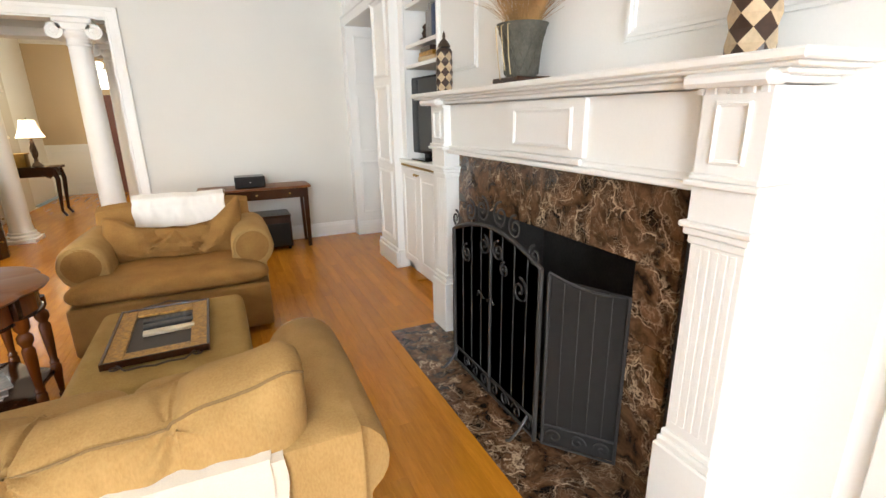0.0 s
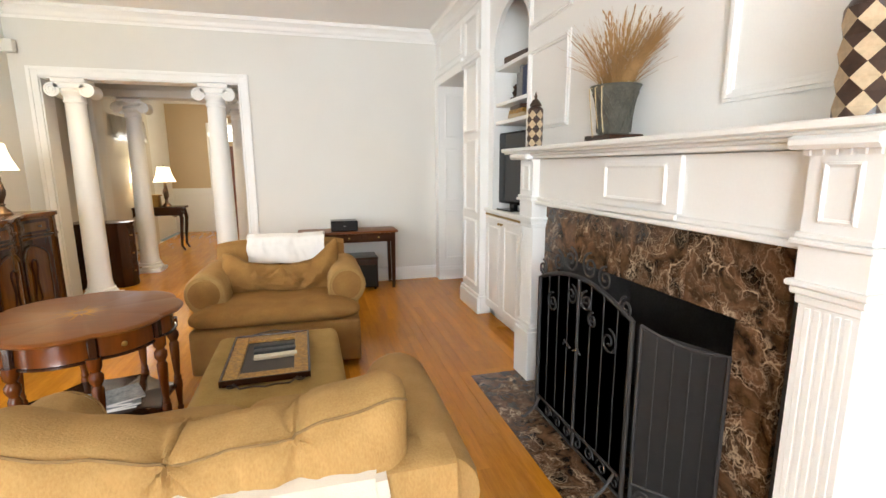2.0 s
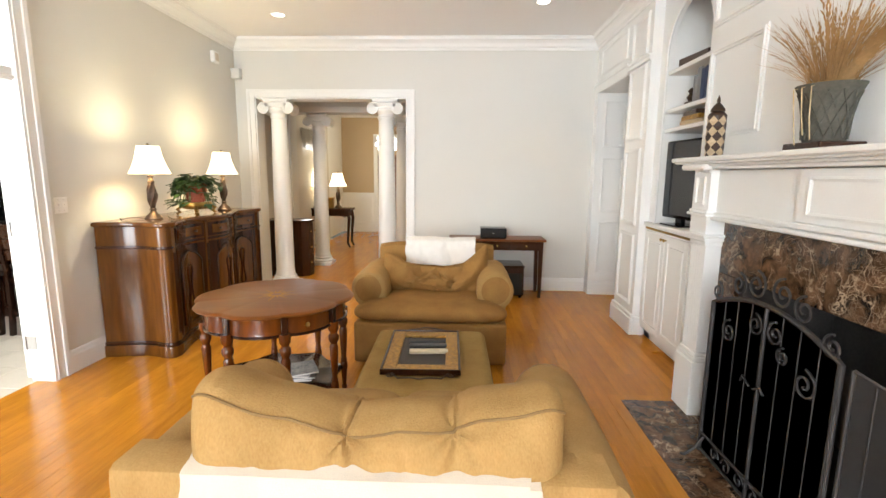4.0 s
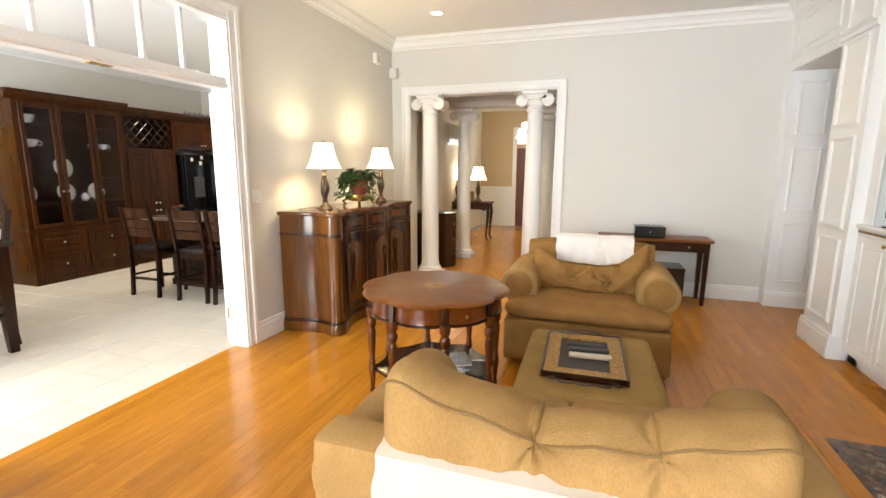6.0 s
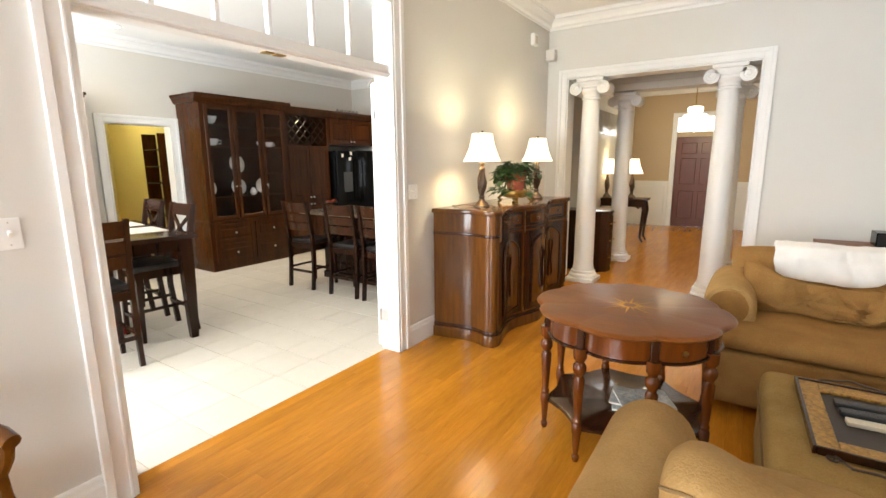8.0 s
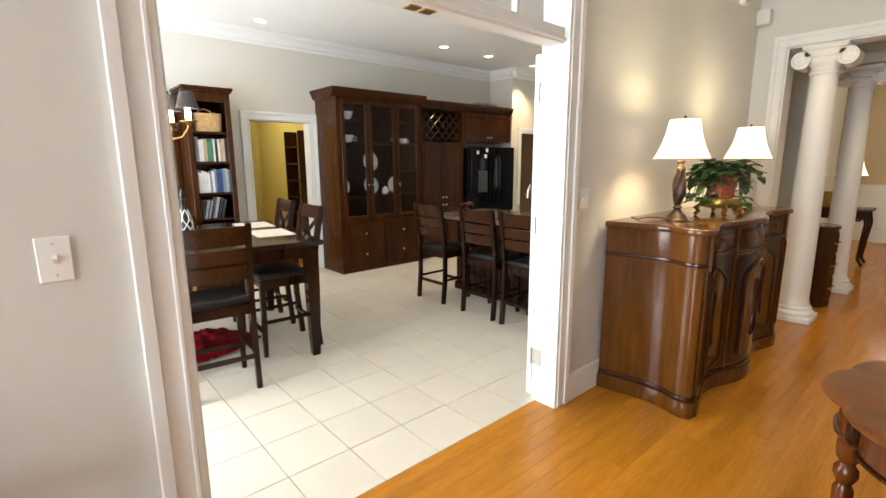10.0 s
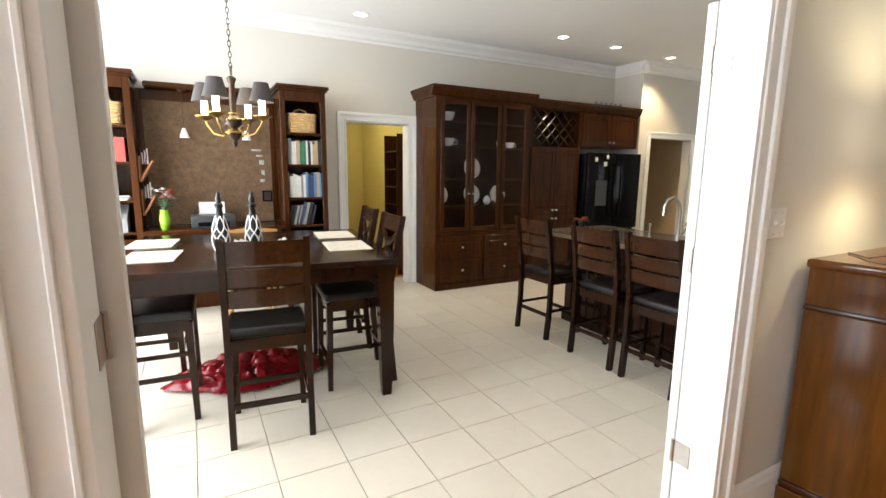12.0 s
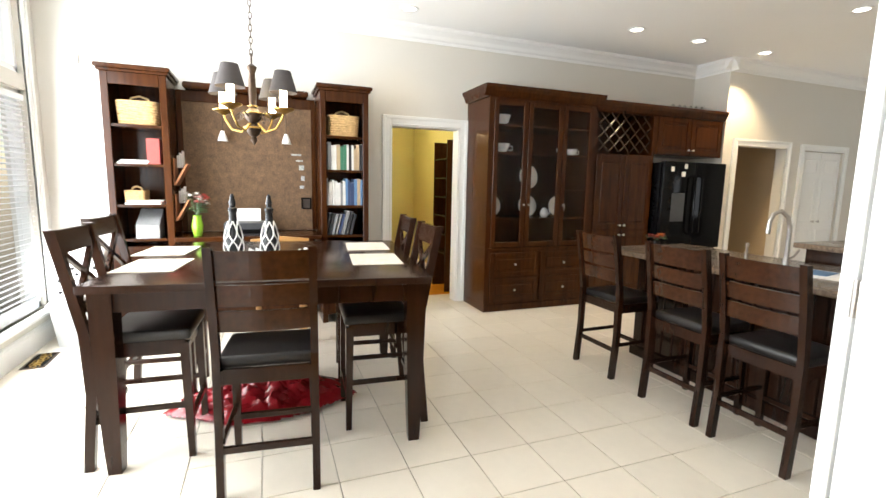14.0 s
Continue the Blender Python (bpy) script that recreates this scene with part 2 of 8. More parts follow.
def add_tube(bm, pts, radius, seg=8, taper=None):
    pts = [Vector(p) for p in pts]
    rings, up = [], Vector((0.013, 0.021, 1))
    for i, p in enumerate(pts):
        d = (pts[min(i + 1, len(pts) - 1)] - pts[max(i - 1, 0)]).normalized()
        if abs(d.dot(up)) > 0.95:
            up = Vector((1, 0.03, 0.02))
        s = d.cross(up).normalized()
        u = s.cross(d).normalized()
        up = u
        r = radius * (taper(i / max(1, len(pts) - 1)) if taper else 1)
        rings.append([bm.verts.new(p + r * (math.cos(2 * math.pi * k / seg) * s + math.sin(2 * math.pi * k / seg) * u)) for k in range(seg)])
    for a, b in zip(rings, rings[1:]):
        for k in range(seg):
            j = (k + 1) % seg
            bm.faces.new((a[k], a[j], b[j], b[k]))
    bm.faces.new(list(reversed(rings[0])))
    bm.faces.new(rings[-1])


def tube(pts, radius, seg=8, taper=None):
    bm = bmesh.new()
    add_tube(bm, pts, radius, seg, taper)
    return bm


def add_loft(bm, sections):
    """Skins closed rings of equally many points, with caps."""
    rings = [[bm.verts.new(p) for p in s] for s in sections]
    n = len(rings[0])
    for a, b in zip(rings, rings[1:]):
        for k in range(n):
            j = (k + 1) % n
            bm.faces.new((a[k], a[j], b[j], b[k]))
    bm.faces.new(list(reversed(rings[0])))
    bm.faces.new(rings[-1])


def prism(outline, z0, z1, axis="z", bevel=0.0, seg=2):
    """A flat outline given thickness: (a, b) pairs become (x, y), (x, z) or (y, z) by the axis of the thickness."""
    bm = bmesh.new()
    put = {"z": lambda a, b, c: (a, b, c), "y": lambda a, b, c: (a, c, b), "x": lambda a, b, c: (c, a, b)}[axis]
    lo = [bm.verts.new(put(a, b, z0)) for a, b in outline]
    hi = [bm.verts.new(put(a, b, z1)) for a, b in outline]
    n = len(lo)
    bm.faces.new(lo)
    bm.faces.new(list(reversed(hi)))
    for i in range(n):
        j = (i + 1) % n
        bm.faces.new((lo[i], hi[i], hi[j], lo[j]))
    bmesh.ops.recalc_face_normals(bm, faces=bm.faces[:])
    if bevel:
        edges = [e for e in bm.edges if len({v in lo for v in e.verts}) == 1]
        bmesh.ops.bevel(bm, geom=edges, offset=bevel, segments=seg, affect="EDGES", profile=0.6)
    return bm


def pierced(axis, a0, a1, u0, u1, z0, z1, holes=()):
    """A wall of thickness a0..a1 on the axis, u0..u1 along it, with holes (u0, u1, z0, z1) right through."""
    us = sorted({u0, u1, *[h[0] for h in holes], *[h[1] for h in holes]})
    zs = sorted({z0, z1, *[h[2] for h in holes], *[h[3] for h in holes]})
    us, zs = [u for u in us if u0 <= u <= u1], [z for z in zs if z0 <= z <= z1]

    def solid(i, k):
        if not (0 <= i < len(us) - 1 and 0 <= k < len(zs) - 1):
            return False
        u, z = (us[i] + us[i + 1]) / 2, (zs[k] + zs[k + 1]) / 2
        return not any(h[0] < u < h[1] and h[2] < z < h[3] for h in holes)

    bm, memo = bmesh.new(), {}

    def v(s, u, z):
        key = (s, u, z)
        if key not in memo:
            a = a1 if s else a0
            memo[key] = bm.verts.new((a, u, z) if axis == "x" else (u, a, z))
        return memo[key]

    for i in range(len(us) - 1):
        for k in range(len(zs) - 1):
            if not solid(i, k):
                continue
            ua, ub, za, zb = us[i], us[i + 1], zs[k], zs[k + 1]
            for s in (0, 1):
                bm.faces.new((v(s, ua, za), v(s, ub, za), v(s, ub, zb), v(s, ua, zb)))
            for di, dk, p, q in ((-1, 0, (ua, za), (ua, zb)), (1, 0, (ub, za), (ub, zb)), (0, -1, (ua, za), (ub, za)), (0, 1, (ua, zb), (ub, zb))):
                if not solid(i + di, k + dk):
                    bm.faces.new((v(0, *p), v(1, *p), v(1, *q), v(0, *q)))
    bmesh.ops.recalc_face_normals(bm, faces=bm.faces[:])
    return bm


def swept(profile, a, b, inward):
    """A moulding: (out, z) pairs carried straight from a to b; out runs along inward."""
    bm = bmesh.new()
    a, b, w = Vector(a), Vector(b), Vector(inward)
    ends = [[bm.verts.new(p + w * o + Vector((0, 0, z))) for o, z in profile] for p in (a, b)]
    n = len(profile)
    for i in range(n):
        j = (i + 1) % n
        bm.faces.new((ends[0][i], ends[0][j], ends[1][j], ends[1][i]))
    bm.faces.new(list(reversed(ends[0])))
    bm.faces.new(ends[1])
    bmesh.ops.recalc_face_normals(bm, faces=bm.faces[:])
    return bm


CROWN = [(0, 0), (0, -0.15), (0.012, -0.15), (0.016, -0.125), (0.04, -0.11), (0.055, -0.075), (0.085, -0.045), (0.105, -0.035), (0.11, -0.012), (0.12, -0.01), (0.12, 0)]
BASE = [(0, 0), (0.02, 0), (0.02, 0.135), (0.014, 0.15), (0.012, 0.168), (0.004, 0.18), (0, 0.18)]


def casing(axis, face, out, u0, u1, z1, w=0.1, z0=0.0, depth=0.022):
    """Moulded trim round an opening on one face of a wall; out is the way off the wall (+1 or -1)."""
    bm = bmesh.new()
    for a, b, d in ((0.0, w, depth * 0.7), (w * 0.68, w * 1.06, depth * 1.25), (w * 0.0, w * 0.14, depth)):
        for (p, q, r, s) in ((u0 - b, u0 - a, z0, z1 + b), (u1 + a, u1 + b, z0, z1 + b), (u0 - a, u1 + a, z1 + a, z1 + b)):
            lo, hi = sorted((face, face + out * d))
            add_box(bm, *((lo, hi, p, q, r, s) if axis == "x" else (p, q, lo, hi, r, s)), bevel=0.003)
    return bm


def frame_moulding(axis, face, out, u0, u1, z0, z1, w=0.03, d=0.014):
    """A raised picture-frame moulding on a wall or a panel."""
    bm = bmesh.new()
    for ww, off, dd in ((w, 0, d * 0.6), (w * 0.4, w * 0.3, d)):
        lo, hi = sorted((face, face + out * dd))
        for p, q, r, s in ((u0 + off, u0 + off + ww, z0 + off, z1 - off), (u1 - off - ww, u1 - off, z0 + off, z1 - off), (u0 + off + ww, u1 - off - ww, z0 + off, z0 + off + ww), (u0 + off + ww, u1 - off - ww, z1 - off - ww, z1 - off)):
            add_box(bm, *((lo, hi, p, q, r, s) if axis == "x" else (p, q, lo, hi, r, s)), bevel=0.002)
    return bm


# ---- large structure ----
H, KH = 3.30, 3.14
XW, YN, YS = -3.23, 6.22, -5.0
structure(part("wall_west", pierced("x", -3.38, XW, YS, 6.22, 0, H, [(1.075, 3.095, -1, 2.70)]), WALL, smooth=False), "warm grey painted wall with a wide cased opening", "wall")
structure(part("wall_north", pierced("y", YN, 6.46, -3.38, 1.62, 0, H, [(-2.97, -0.935, -1, 2.56)]), WALL, smooth=False), "warm grey painted wall with a columned opening", "wall")
structure(part("wall_south", pierced("y", -5.15, YS, -3.38, 2.2, 0, H, [(-3.0, 0.0, 0.5, 3.0)]), WALL, smooth=False), "warm grey painted wall with a wide window", "wall")
structure(part("wall_east", pierced("x", 2.06, 2.2, YS, 6.22, 0, H, [(5.02, 6.06, -1, 2.6)]), WHITE, smooth=False), "white painted wall behind the built-in joinery", "wall")
structure(part("ceiling", box(-3.38, 2.2, -5.15, 6.46, H, H + 0.1), CEIL, smooth=False), "smooth white painted ceiling", "ceiling")
structure(part("floor", box(-3.37, 3.4, -5.15, 12.7, -0.12, -0.022), OAK, smooth=False), "dark subfloor under the oak planks", "floor")
# kitchen shell
structure(part("wall_kitchen_west", pierced("x", -8.0, -7.85, -0.2, 7.42, 0, KH, [(2.95, 3.78, -1, 2.08)]), KWALL, smooth=False), "cream painted kitchen wall with a doorway", "wall")
structure(part("wall_kitchen_south", pierced("y", -0.38, -0.2, -8.0, -3.38, 0, KH, [(-7.6, -4.3, 0.3, 2.12), (-7.6, -4.3, 2.24, 2.95)]), KWALL, smooth=False), "cream painted kitchen wall with tall windows", "wall")
structure(part("wall_kitchen_return", box(-8.0, -7.3, 7.42, 7.56, 0, KH), KWALL, smooth=False), "cream painted wall beside the fridge", "wall")
structure(part("wall_pantry", pierced("x", -7.44, -7.3, 7.56, 11.0, 0, KH, [(7.68, 8.68, -1, 2.04), (9.08, 10.0, -1, 2.03)]), KWALL, smooth=False), "cream painted wall with a cased opening and a door", "wall")
structure(part("wall_kitchen_north", box(-9.0, -3.5, 11.0, 11.14, 0, KH), KWALL, smooth=False), "cream painted end wall of the kitchen", "wall")
structure(part("wall_kitchen_east", pierced("x", -3.39, -3.38, -0.2, 11.0, 0, KH, [(1.075, 3.095, -1, 2.70)]), KWALL, smooth=False), "cream painted kitchen wall", "wall")
structure(part("ceiling_kitchen", box(-8.0, -3.38, -0.38, 11.14, KH, KH + 0.1), CEIL, smooth=False), "smooth white painted kitchen ceiling", "ceiling")
structure(part("floor_kitchen", box(-8.0, -3.37, -0.38, 11.14, -0.12, -0.012), GROUT, smooth=False), "grey grout bed under the tiles", "floor")
for nm, a, b, w, mt in (("trim_crown_north", (XW, YN, H), (1.6, YN, H), (0, -1, 0), WHITE), ("trim_crown_west", (XW, YS, H), (XW, YN, H), (1, 0, 0), WHITE),
                        ("trim_crown_east", (1.53, YS, H), (1.53, YN, H), (-1, 0, 0), WHITE), ("trim_crown_south", (XW, YS, H), (1.6, YS, H), (0, 1, 0), WHITE),
                        ("trim_crown_kitchen_west", (-7.85, -0.2, KH), (-7.85, 7.42, KH), (1, 0, 0), WHITE), ("trim_crown_kitchen_return", (-7.85, 7.42, KH), (-7.18, 7.42, KH), (0, -1, 0), WHITE),
                        ("trim_crown_pantry", (-7.3, 7.3, KH), (-7.3, 11.0, KH), (1, 0, 0), WHITE), ("trim_crown_kitchen_south", (-7.85, -0.2, KH), (-3.4, -0.2, KH), (0, 1, 0), WHITE)):
    structure(part(nm, swept(CROWN, a, b, w), mt, smooth=False), "white stepped crown moulding", "trim")
for nm, a, b, w in (("baseboard_north", (-0.83, YN, 0), (1.5, YN, 0), (0, -1, 0)), ("baseboard_west", (XW, 3.2, 0), (XW, YN, 0), (1, 0, 0)),
                    ("baseboard_west_south", (XW, YS, 0), (XW, 0.965, 0), (1, 0, 0)), ("baseboard_south", (XW, YS, 0), (1.6, YS, 0), (0, 1, 0)),
                    ("baseboard_kitchen_south", (-7.85, -0.2, 0), (-3.4, -0.2, 0), (0, 1, 0)), ("baseboard_kitchen_west", (-7.85, -0.2, 0), (-7.85, 2.84, 0), (1, 0, 0)),
                    ("baseboard_pantry", (-7.3, 8.8, 0), (-7.3, 8.97, 0), (1, 0, 0))):
    structure(part(nm, swept(BASE, a, b, w), WHITE, smooth=False), "white painted baseboard", "baseboard")

# ---- living room joinery ----
structure(part("wall_passage_header", pierced("x", 1.53, 2.06, 5.02, 6.22, 0, H, [(5.02, 6.06, -1, 2.6)]), WHITE, smooth=False), "white painted panelled wall over the side passage", "wall")
structure(part("wall_passage_end", box(3.2, 3.34, 4.6, 6.4, 0, 2.7), WHITE, smooth=False), "white wall at the end of the passage", "wall")
structure(part("wall_passage_north", box(2.06, 3.2, 6.06, 6.22, 0, 2.7), WHITE, smooth=False), "white panelled side of the passage", "wall")
structure(part("wall_passage_south", box(2.2, 3.2, 4.9, 5.02, 0, 2.7), WHITE, smooth=False), "white side of the passage", "wall")
structure(part("ceiling_passage", box(2.06, 3.34, 5.0, 6.3, 2.6, 2.7), CEIL, smooth=False), "white passage ceiling", "ceiling")
pan = bmesh.new()
for z0, z1 in ((0.29, 0.98), (1.10, 1.80), (1.93, 2.5)):
    for x0 in (1.6, 2.0, 2.4):
        tmp = frame_moulding("y", 6.06, -1, x0, x0 + 0.28, z0, z1, 0.03, 0.018)
        me = bpy.data.meshes.new("tmp")
        tmp.to_mesh(me)
        tmp.free()
        pan.from_mesh(me)
        bpy.data.meshes.remove(me)
structure(part("trim_passage_panels", pan, WHITE, smooth=False), "white raised panel mouldings in the passage", "trim")
structure(part("baseboard_passage", swept(BASE, (1.51, 6.06, 0), (3.2, 6.06, 0), (0, -1, 0)), WHITE, smooth=False), "white painted baseboard", "baseboard")
structure(part("trim_passage_casing", boxes((1.505, 1.53, 5.02, 6.22, 2.6, 2.70), (1.495, 1.53, 5.02, 6.22, 2.70, 2.73), (1.505, 1.53, 6.06, 6.218, 0.0, 2.6), bevel=0.004), WHITE, smooth=False), "white casing round the passage", "trim")
structure(part("trim_header_panel", frame_moulding("x", 1.53, -1, 5.10, 6.04, 2.79, 3.1), WHITE, smooth=False), "white raised panel moulding", "trim")

pil = structure(part("wall_panelled_pier", box(1.53, 2.06, 4.46, 5.02, 0, H), WHITE, smooth=False), "white panelled pier beside the bookcase", "pier")
for z0, z1 in ((0.28, 1.0), (1.08, 1.84), (1.92, 2.62), (2.70, 3.08)):
    part("panel_moulding", frame_moulding("x", 1.53, -1, 4.54, 4.95, z0, z1, 0.035, 0.02), WHITE, pil, smooth=False)
part("pier_base", boxes((1.495, 1.53, 4.43, 5.035, 0, 0.17), (1.505, 1.53, 4.44, 5.03, 0.17, 0.21), (1.53, 1.64, 4.43, 4.46, 0, 0.19), bevel=0.006), WHITE, pil, smooth=False)
part("pier_band", boxes((1.508, 1.53, 4.45, 5.03, 2.63, 2.67), (1.50, 1.53, 4.45, 5.03, 2.67, 2.69), bevel=0.004), WHITE, pil, smooth=False)


def knob(parent, at, way=(-1, 0, 0), mat=BRASS, r=0.014):
    bm = lathe([(r * 0.5, 0), (r * 0.45, r * 0.8), (r, r * 1.4), (r * 0.95, r * 1.9), (r * 0.4, r * 2.2)], 12)
    m = Vector(way).to_track_quat("Z", "Y").to_matrix().to_4x4()
    m.translation = at
    bmesh.ops.transform(bm, matrix=m, verts=bm.verts[:])
    return part("knob", bm, mat, parent)


def panel_door(parent, axis, face, out, u0, u1, z0, z1, mat, name="door", rail=0.06, knob_at=None, depth=0.02, knob_mat=BRASS, glass=False, knob_r=0.014):
    """A framed door standing proud of a cabinet's face, with a raised field or a pane."""
    bm = bmesh.new()
    lo, hi = sorted((face, face + out * depth))
    def put(a, b, c, d, p, q, bev=0.003):
        add_box(bm, *((p, q, a, b, c, d) if axis == "x" else (a, b, p, q, c, d)), bevel=bev)
    put(u0, u0 + rail, z0, z1, lo, hi)
    put(u1 - rail, u1, z0, z1, lo, hi)
    put(u0 + rail, u1 - rail, z0, z0 + rail, lo, hi)
    put(u0 + rail, u1 - rail, z1 - rail, z1, lo, hi)
    d = part(name, bm, mat, parent, smooth=False)
    if glass:
        mid = face + out * depth * 0.4
        pane = part("pane", box(*((mid, mid + 0.003, u0 + rail, u1 - rail, z0 + rail, z1 - rail) if axis == "x" else (u0 + rail, u1 - rail, mid, mid + 0.003, z0 + rail, z1 - rail))), GLASS, d, smooth=False)
        pane.visible_shadow = False
    else:
        f0, f1 = sorted((face, face + out * depth * 0.45))
        g0, g1 = sorted((face, face + out * depth * 0.85))
        fm = bmesh.new()
        for inset, p, q in ((0.0, f0, f1), (0.028, g0, g1)):
            a, b, c, e = u0 + rail + inset, u1 - rail - inset, z0 + rail + inset, z1 - rail - inset
            if b - a > 0.01 and e - c > 0.01:
                add_box(fm, *((p, q, a, b, c, e) if axis == "x" else (a, b, p, q, c, e)), bevel=0.006 if inset else 0)
        part("panel", fm, mat, d, smooth=False)
    if knob_at:
        at = (face + out * depth, *knob_at) if axis == "x" else (knob_at[0], face + out * depth, knob_at[1])
        knob(d, at, (out, 0, 0) if axis == "x" else (0, out, 0), knob_mat, knob_r)
    return d


def bookcase(y0, y1, label, sign):
    """An arched built-in bookcase over a cabinet, let into the wall."""
    t = thing("built_in_bookcase", pose(0, 0, 0), label, "bookcase", "arched bookcases")
    a0, a1 = y0 + 0.03, y1 - 0.15
    c, r, spring = (a0 + a1) / 2, (a1 - a0) / 2, 2.61
    arc = [(c + r * math.cos(math.pi * k / 20), spring + r * math.sin(math.pi * k / 20)) for k in range(21)]
    bm = bmesh.new()
    for x in (1.62, 1.66):
        left = [bm.verts.new((x, y1, 1.1)), bm.verts.new((x, a1, 1.1))]
        ring = [bm.verts.new((x, p, q)) for p, q in arc]
        right = [bm.verts.new((x, a0, 1.1)), bm.verts.new((x, y0, 1.1))]
        tl, tr = bm.verts.new((x, y1, H)), bm.verts.new((x, y0, H))
        top = [bm.verts.new((x, p, H)) for p, q in arc]
        bm.faces.new((left[0], left[1], ring[0], top[0], tl))
        bm.faces.new((right[0], right[1], tr, top[-1], ring[-1]))
        for k in range(20):
            bm.faces.new((ring[k], ring[k + 1], top[k + 1], top[k]))
        if x == 1.62:
            first = [left[1], *ring, right[0]]
        else:
            second = [left[1], *ring, right[0]]
    for k in range(len(first) - 1):
        bm.faces.new((first[k], first[k + 1], second[k + 1], second[k]))
    bmesh.ops.recalc_face_normals(bm, faces=bm.faces[:])
    part("arched_face", bm, WHITE, t, smooth=False)
    rim = [(1.615, p, q) for p, q in [(a1, 1.13), *arc, (a0, 1.13)]]
    part("arch_bead", tube(rim, 0.012, 6), WHITE, t)
    part("back", box(2.03, 2.058, y0, y1, 0, H), WHITE, t, smooth=False)
    part("side", box(1.66, 2.03, a1, y1, 0, H), WHITE, t, smooth=False)
    part("side", box(1.66, 2.03, y0, a0, 0, H), WHITE, t, smooth=False)
    for z in (1.99, 2.16, 2.49):
        part("shelf", box(1.63, 2.03, a0, a1, z - 0.035, z, 0.005), WHITE, t, smooth=False)
    part("counter", boxes((1.575, 2.03, y0 + 0.002, y1 - 0.002, 1.105, 1.14), bevel=0.006), WHITE, t, smooth=False)
    beads = bmesh.new()
    for k in range(int((y1 - y0) / 0.035)):
        add_box(beads, 1.588, 1.6, y0 + 0.01 + k * 0.035, y0 + 0.03 + k * 0.035, 1.075, 1.092)
    part("beading", beads, BRASS if sign > 0 else WHITE, t, smooth=False)
    part("cabinet", boxes((1.60, 2.03, y0, y1, 0.1, 1.105), (1.66, 2.03, y0, y1, 0.0, 0.1)), WHITE, t, smooth=False)
    m = (y0 + y1) / 2
    panel_door(t, "x", 1.60, -1, y0 + 0.05, m - 0.003, 0.13, 1.06, WHITE, knob_at=(m - 0.03, 1.02))
    panel_door(t, "x", 1.60, -1, m + 0.003, y1 - 0.06, 0.13, 1.06, WHITE, knob_at=(m + 0.03, 1.02))
    return t


bookcase(3.5, 4.46, "white built-in bookcase with an arched niche over a cabinet", 1)
bookcase(-0.62, 0.56, "white built-in bookcase with an arched niche beyond the mantelpiece", -1)
structure(part("wall_east_south", box(1.5, 2.06, -5.0, -0.62, 0, H), WHITE, smooth=False), "white painted wall beside the built-in joinery", "wall")

# chimney breast and fireplace
ch = structure(part("wall_chimney_breast", pierced("x", 1.58, 2.058, 0.56, 3.5, 0, H, [(1.28, 2.66, -1, 1.03)]), WHITE, smooth=False), "white panelled chimney breast over the fireplace", "chimney breast")
for y0, y1, z0, z1 in ((2.83, 3.46, 1.84, 2.46), (2.83, 3.46, 2.60, 3.06), (0.78, 1.57, 1.82, 3.06)):
    part("panel_moulding", frame_moulding("x", 1.58, -1, y0, y1, z0, z1, 0.05, 0.024), WHITE, ch, smooth=False)

fp = structure(part("fireplace", boxes((1.42, 1.58, 2.66, 2.93, 0.0, 1.32), (1.42, 1.58, 1.06, 1.28, 0.0, 1.32), (1.42, 1.58, 1.28, 2.66, 1.0, 1.32)), FIREBRICK, smooth=False), "fireplace faced with polished brown marble", "fireplace")
fp.location.x = 0.045
part("firebox_back", boxes((1.98, 2.05, 1.28, 2.66, 0, 1.0), (1.44, 2.05, 1.26, 1.29, 0, 1.0), (1.44, 2.05, 2.65, 2.68, 0, 1.0), (1.44, 2.05, 1.28, 2.66, 0.99, 1.02), (1.44, 2.05, 1.28, 2.66, -0.02, 0.012)), FIREBRICK, fp, smooth=False)
SLABS = [(2.66, 2.90, z, z + 0.325) for z in (0.0, 0.325, 0.65)] + [(1.08, 1.28, z, z + 0.325) for z in (0.0, 0.325, 0.65)]
SLABS += [(a, b, 0.975, 1.31) for a, b in ((2.45, 2.90), (2.0, 2.45), (1.55, 2.0), (1.08, 1.55))]
for a, b, c, d in SLABS:
    s = part("marble_slab", box(-0.012, 0.012, -(b - a) / 2 + 0.0008, (b - a) / 2 - 0.0008, -(d - c) / 2 + 0.0008, (d - c) / 2 - 0.0008, 0.0015), MARBLE, fp, smooth=False)
    s.location = (1.41, (a + b) / 2, (c + d) / 2)
part("steel_lintel", box(1.40, 1.43, 1.28, 2.66, 0.985, 1.0), IRON, fp, smooth=False)
hearth = structure(part("hearth", box(0.96, 1.5, 0.65, 3.03, -0.03, -0.004), FIREBRICK, smooth=False), "flush hearth of polished brown marble", "hearth")
for i in range(2):
    for k in range(7):
        y0 = 0.65 + k * 0.34
        s = part("marble_slab", box(-0.15, 0.15, -0.1694, 0.1694, -0.008, 0.0, 0.0012), MARBLE, hearth, smooth=False)
        s.location = (0.96 + 0.15 + i * 0.3005, y0 + 0.17, 0.006)
part("oak_border", boxes((0.88, 0.959, 0.65, 3.11, -0.02, 0.004), (0.959, 1.5, 3.03, 3.11, -0.02, 0.004), bevel=0.001), OAK, hearth, smooth=False)

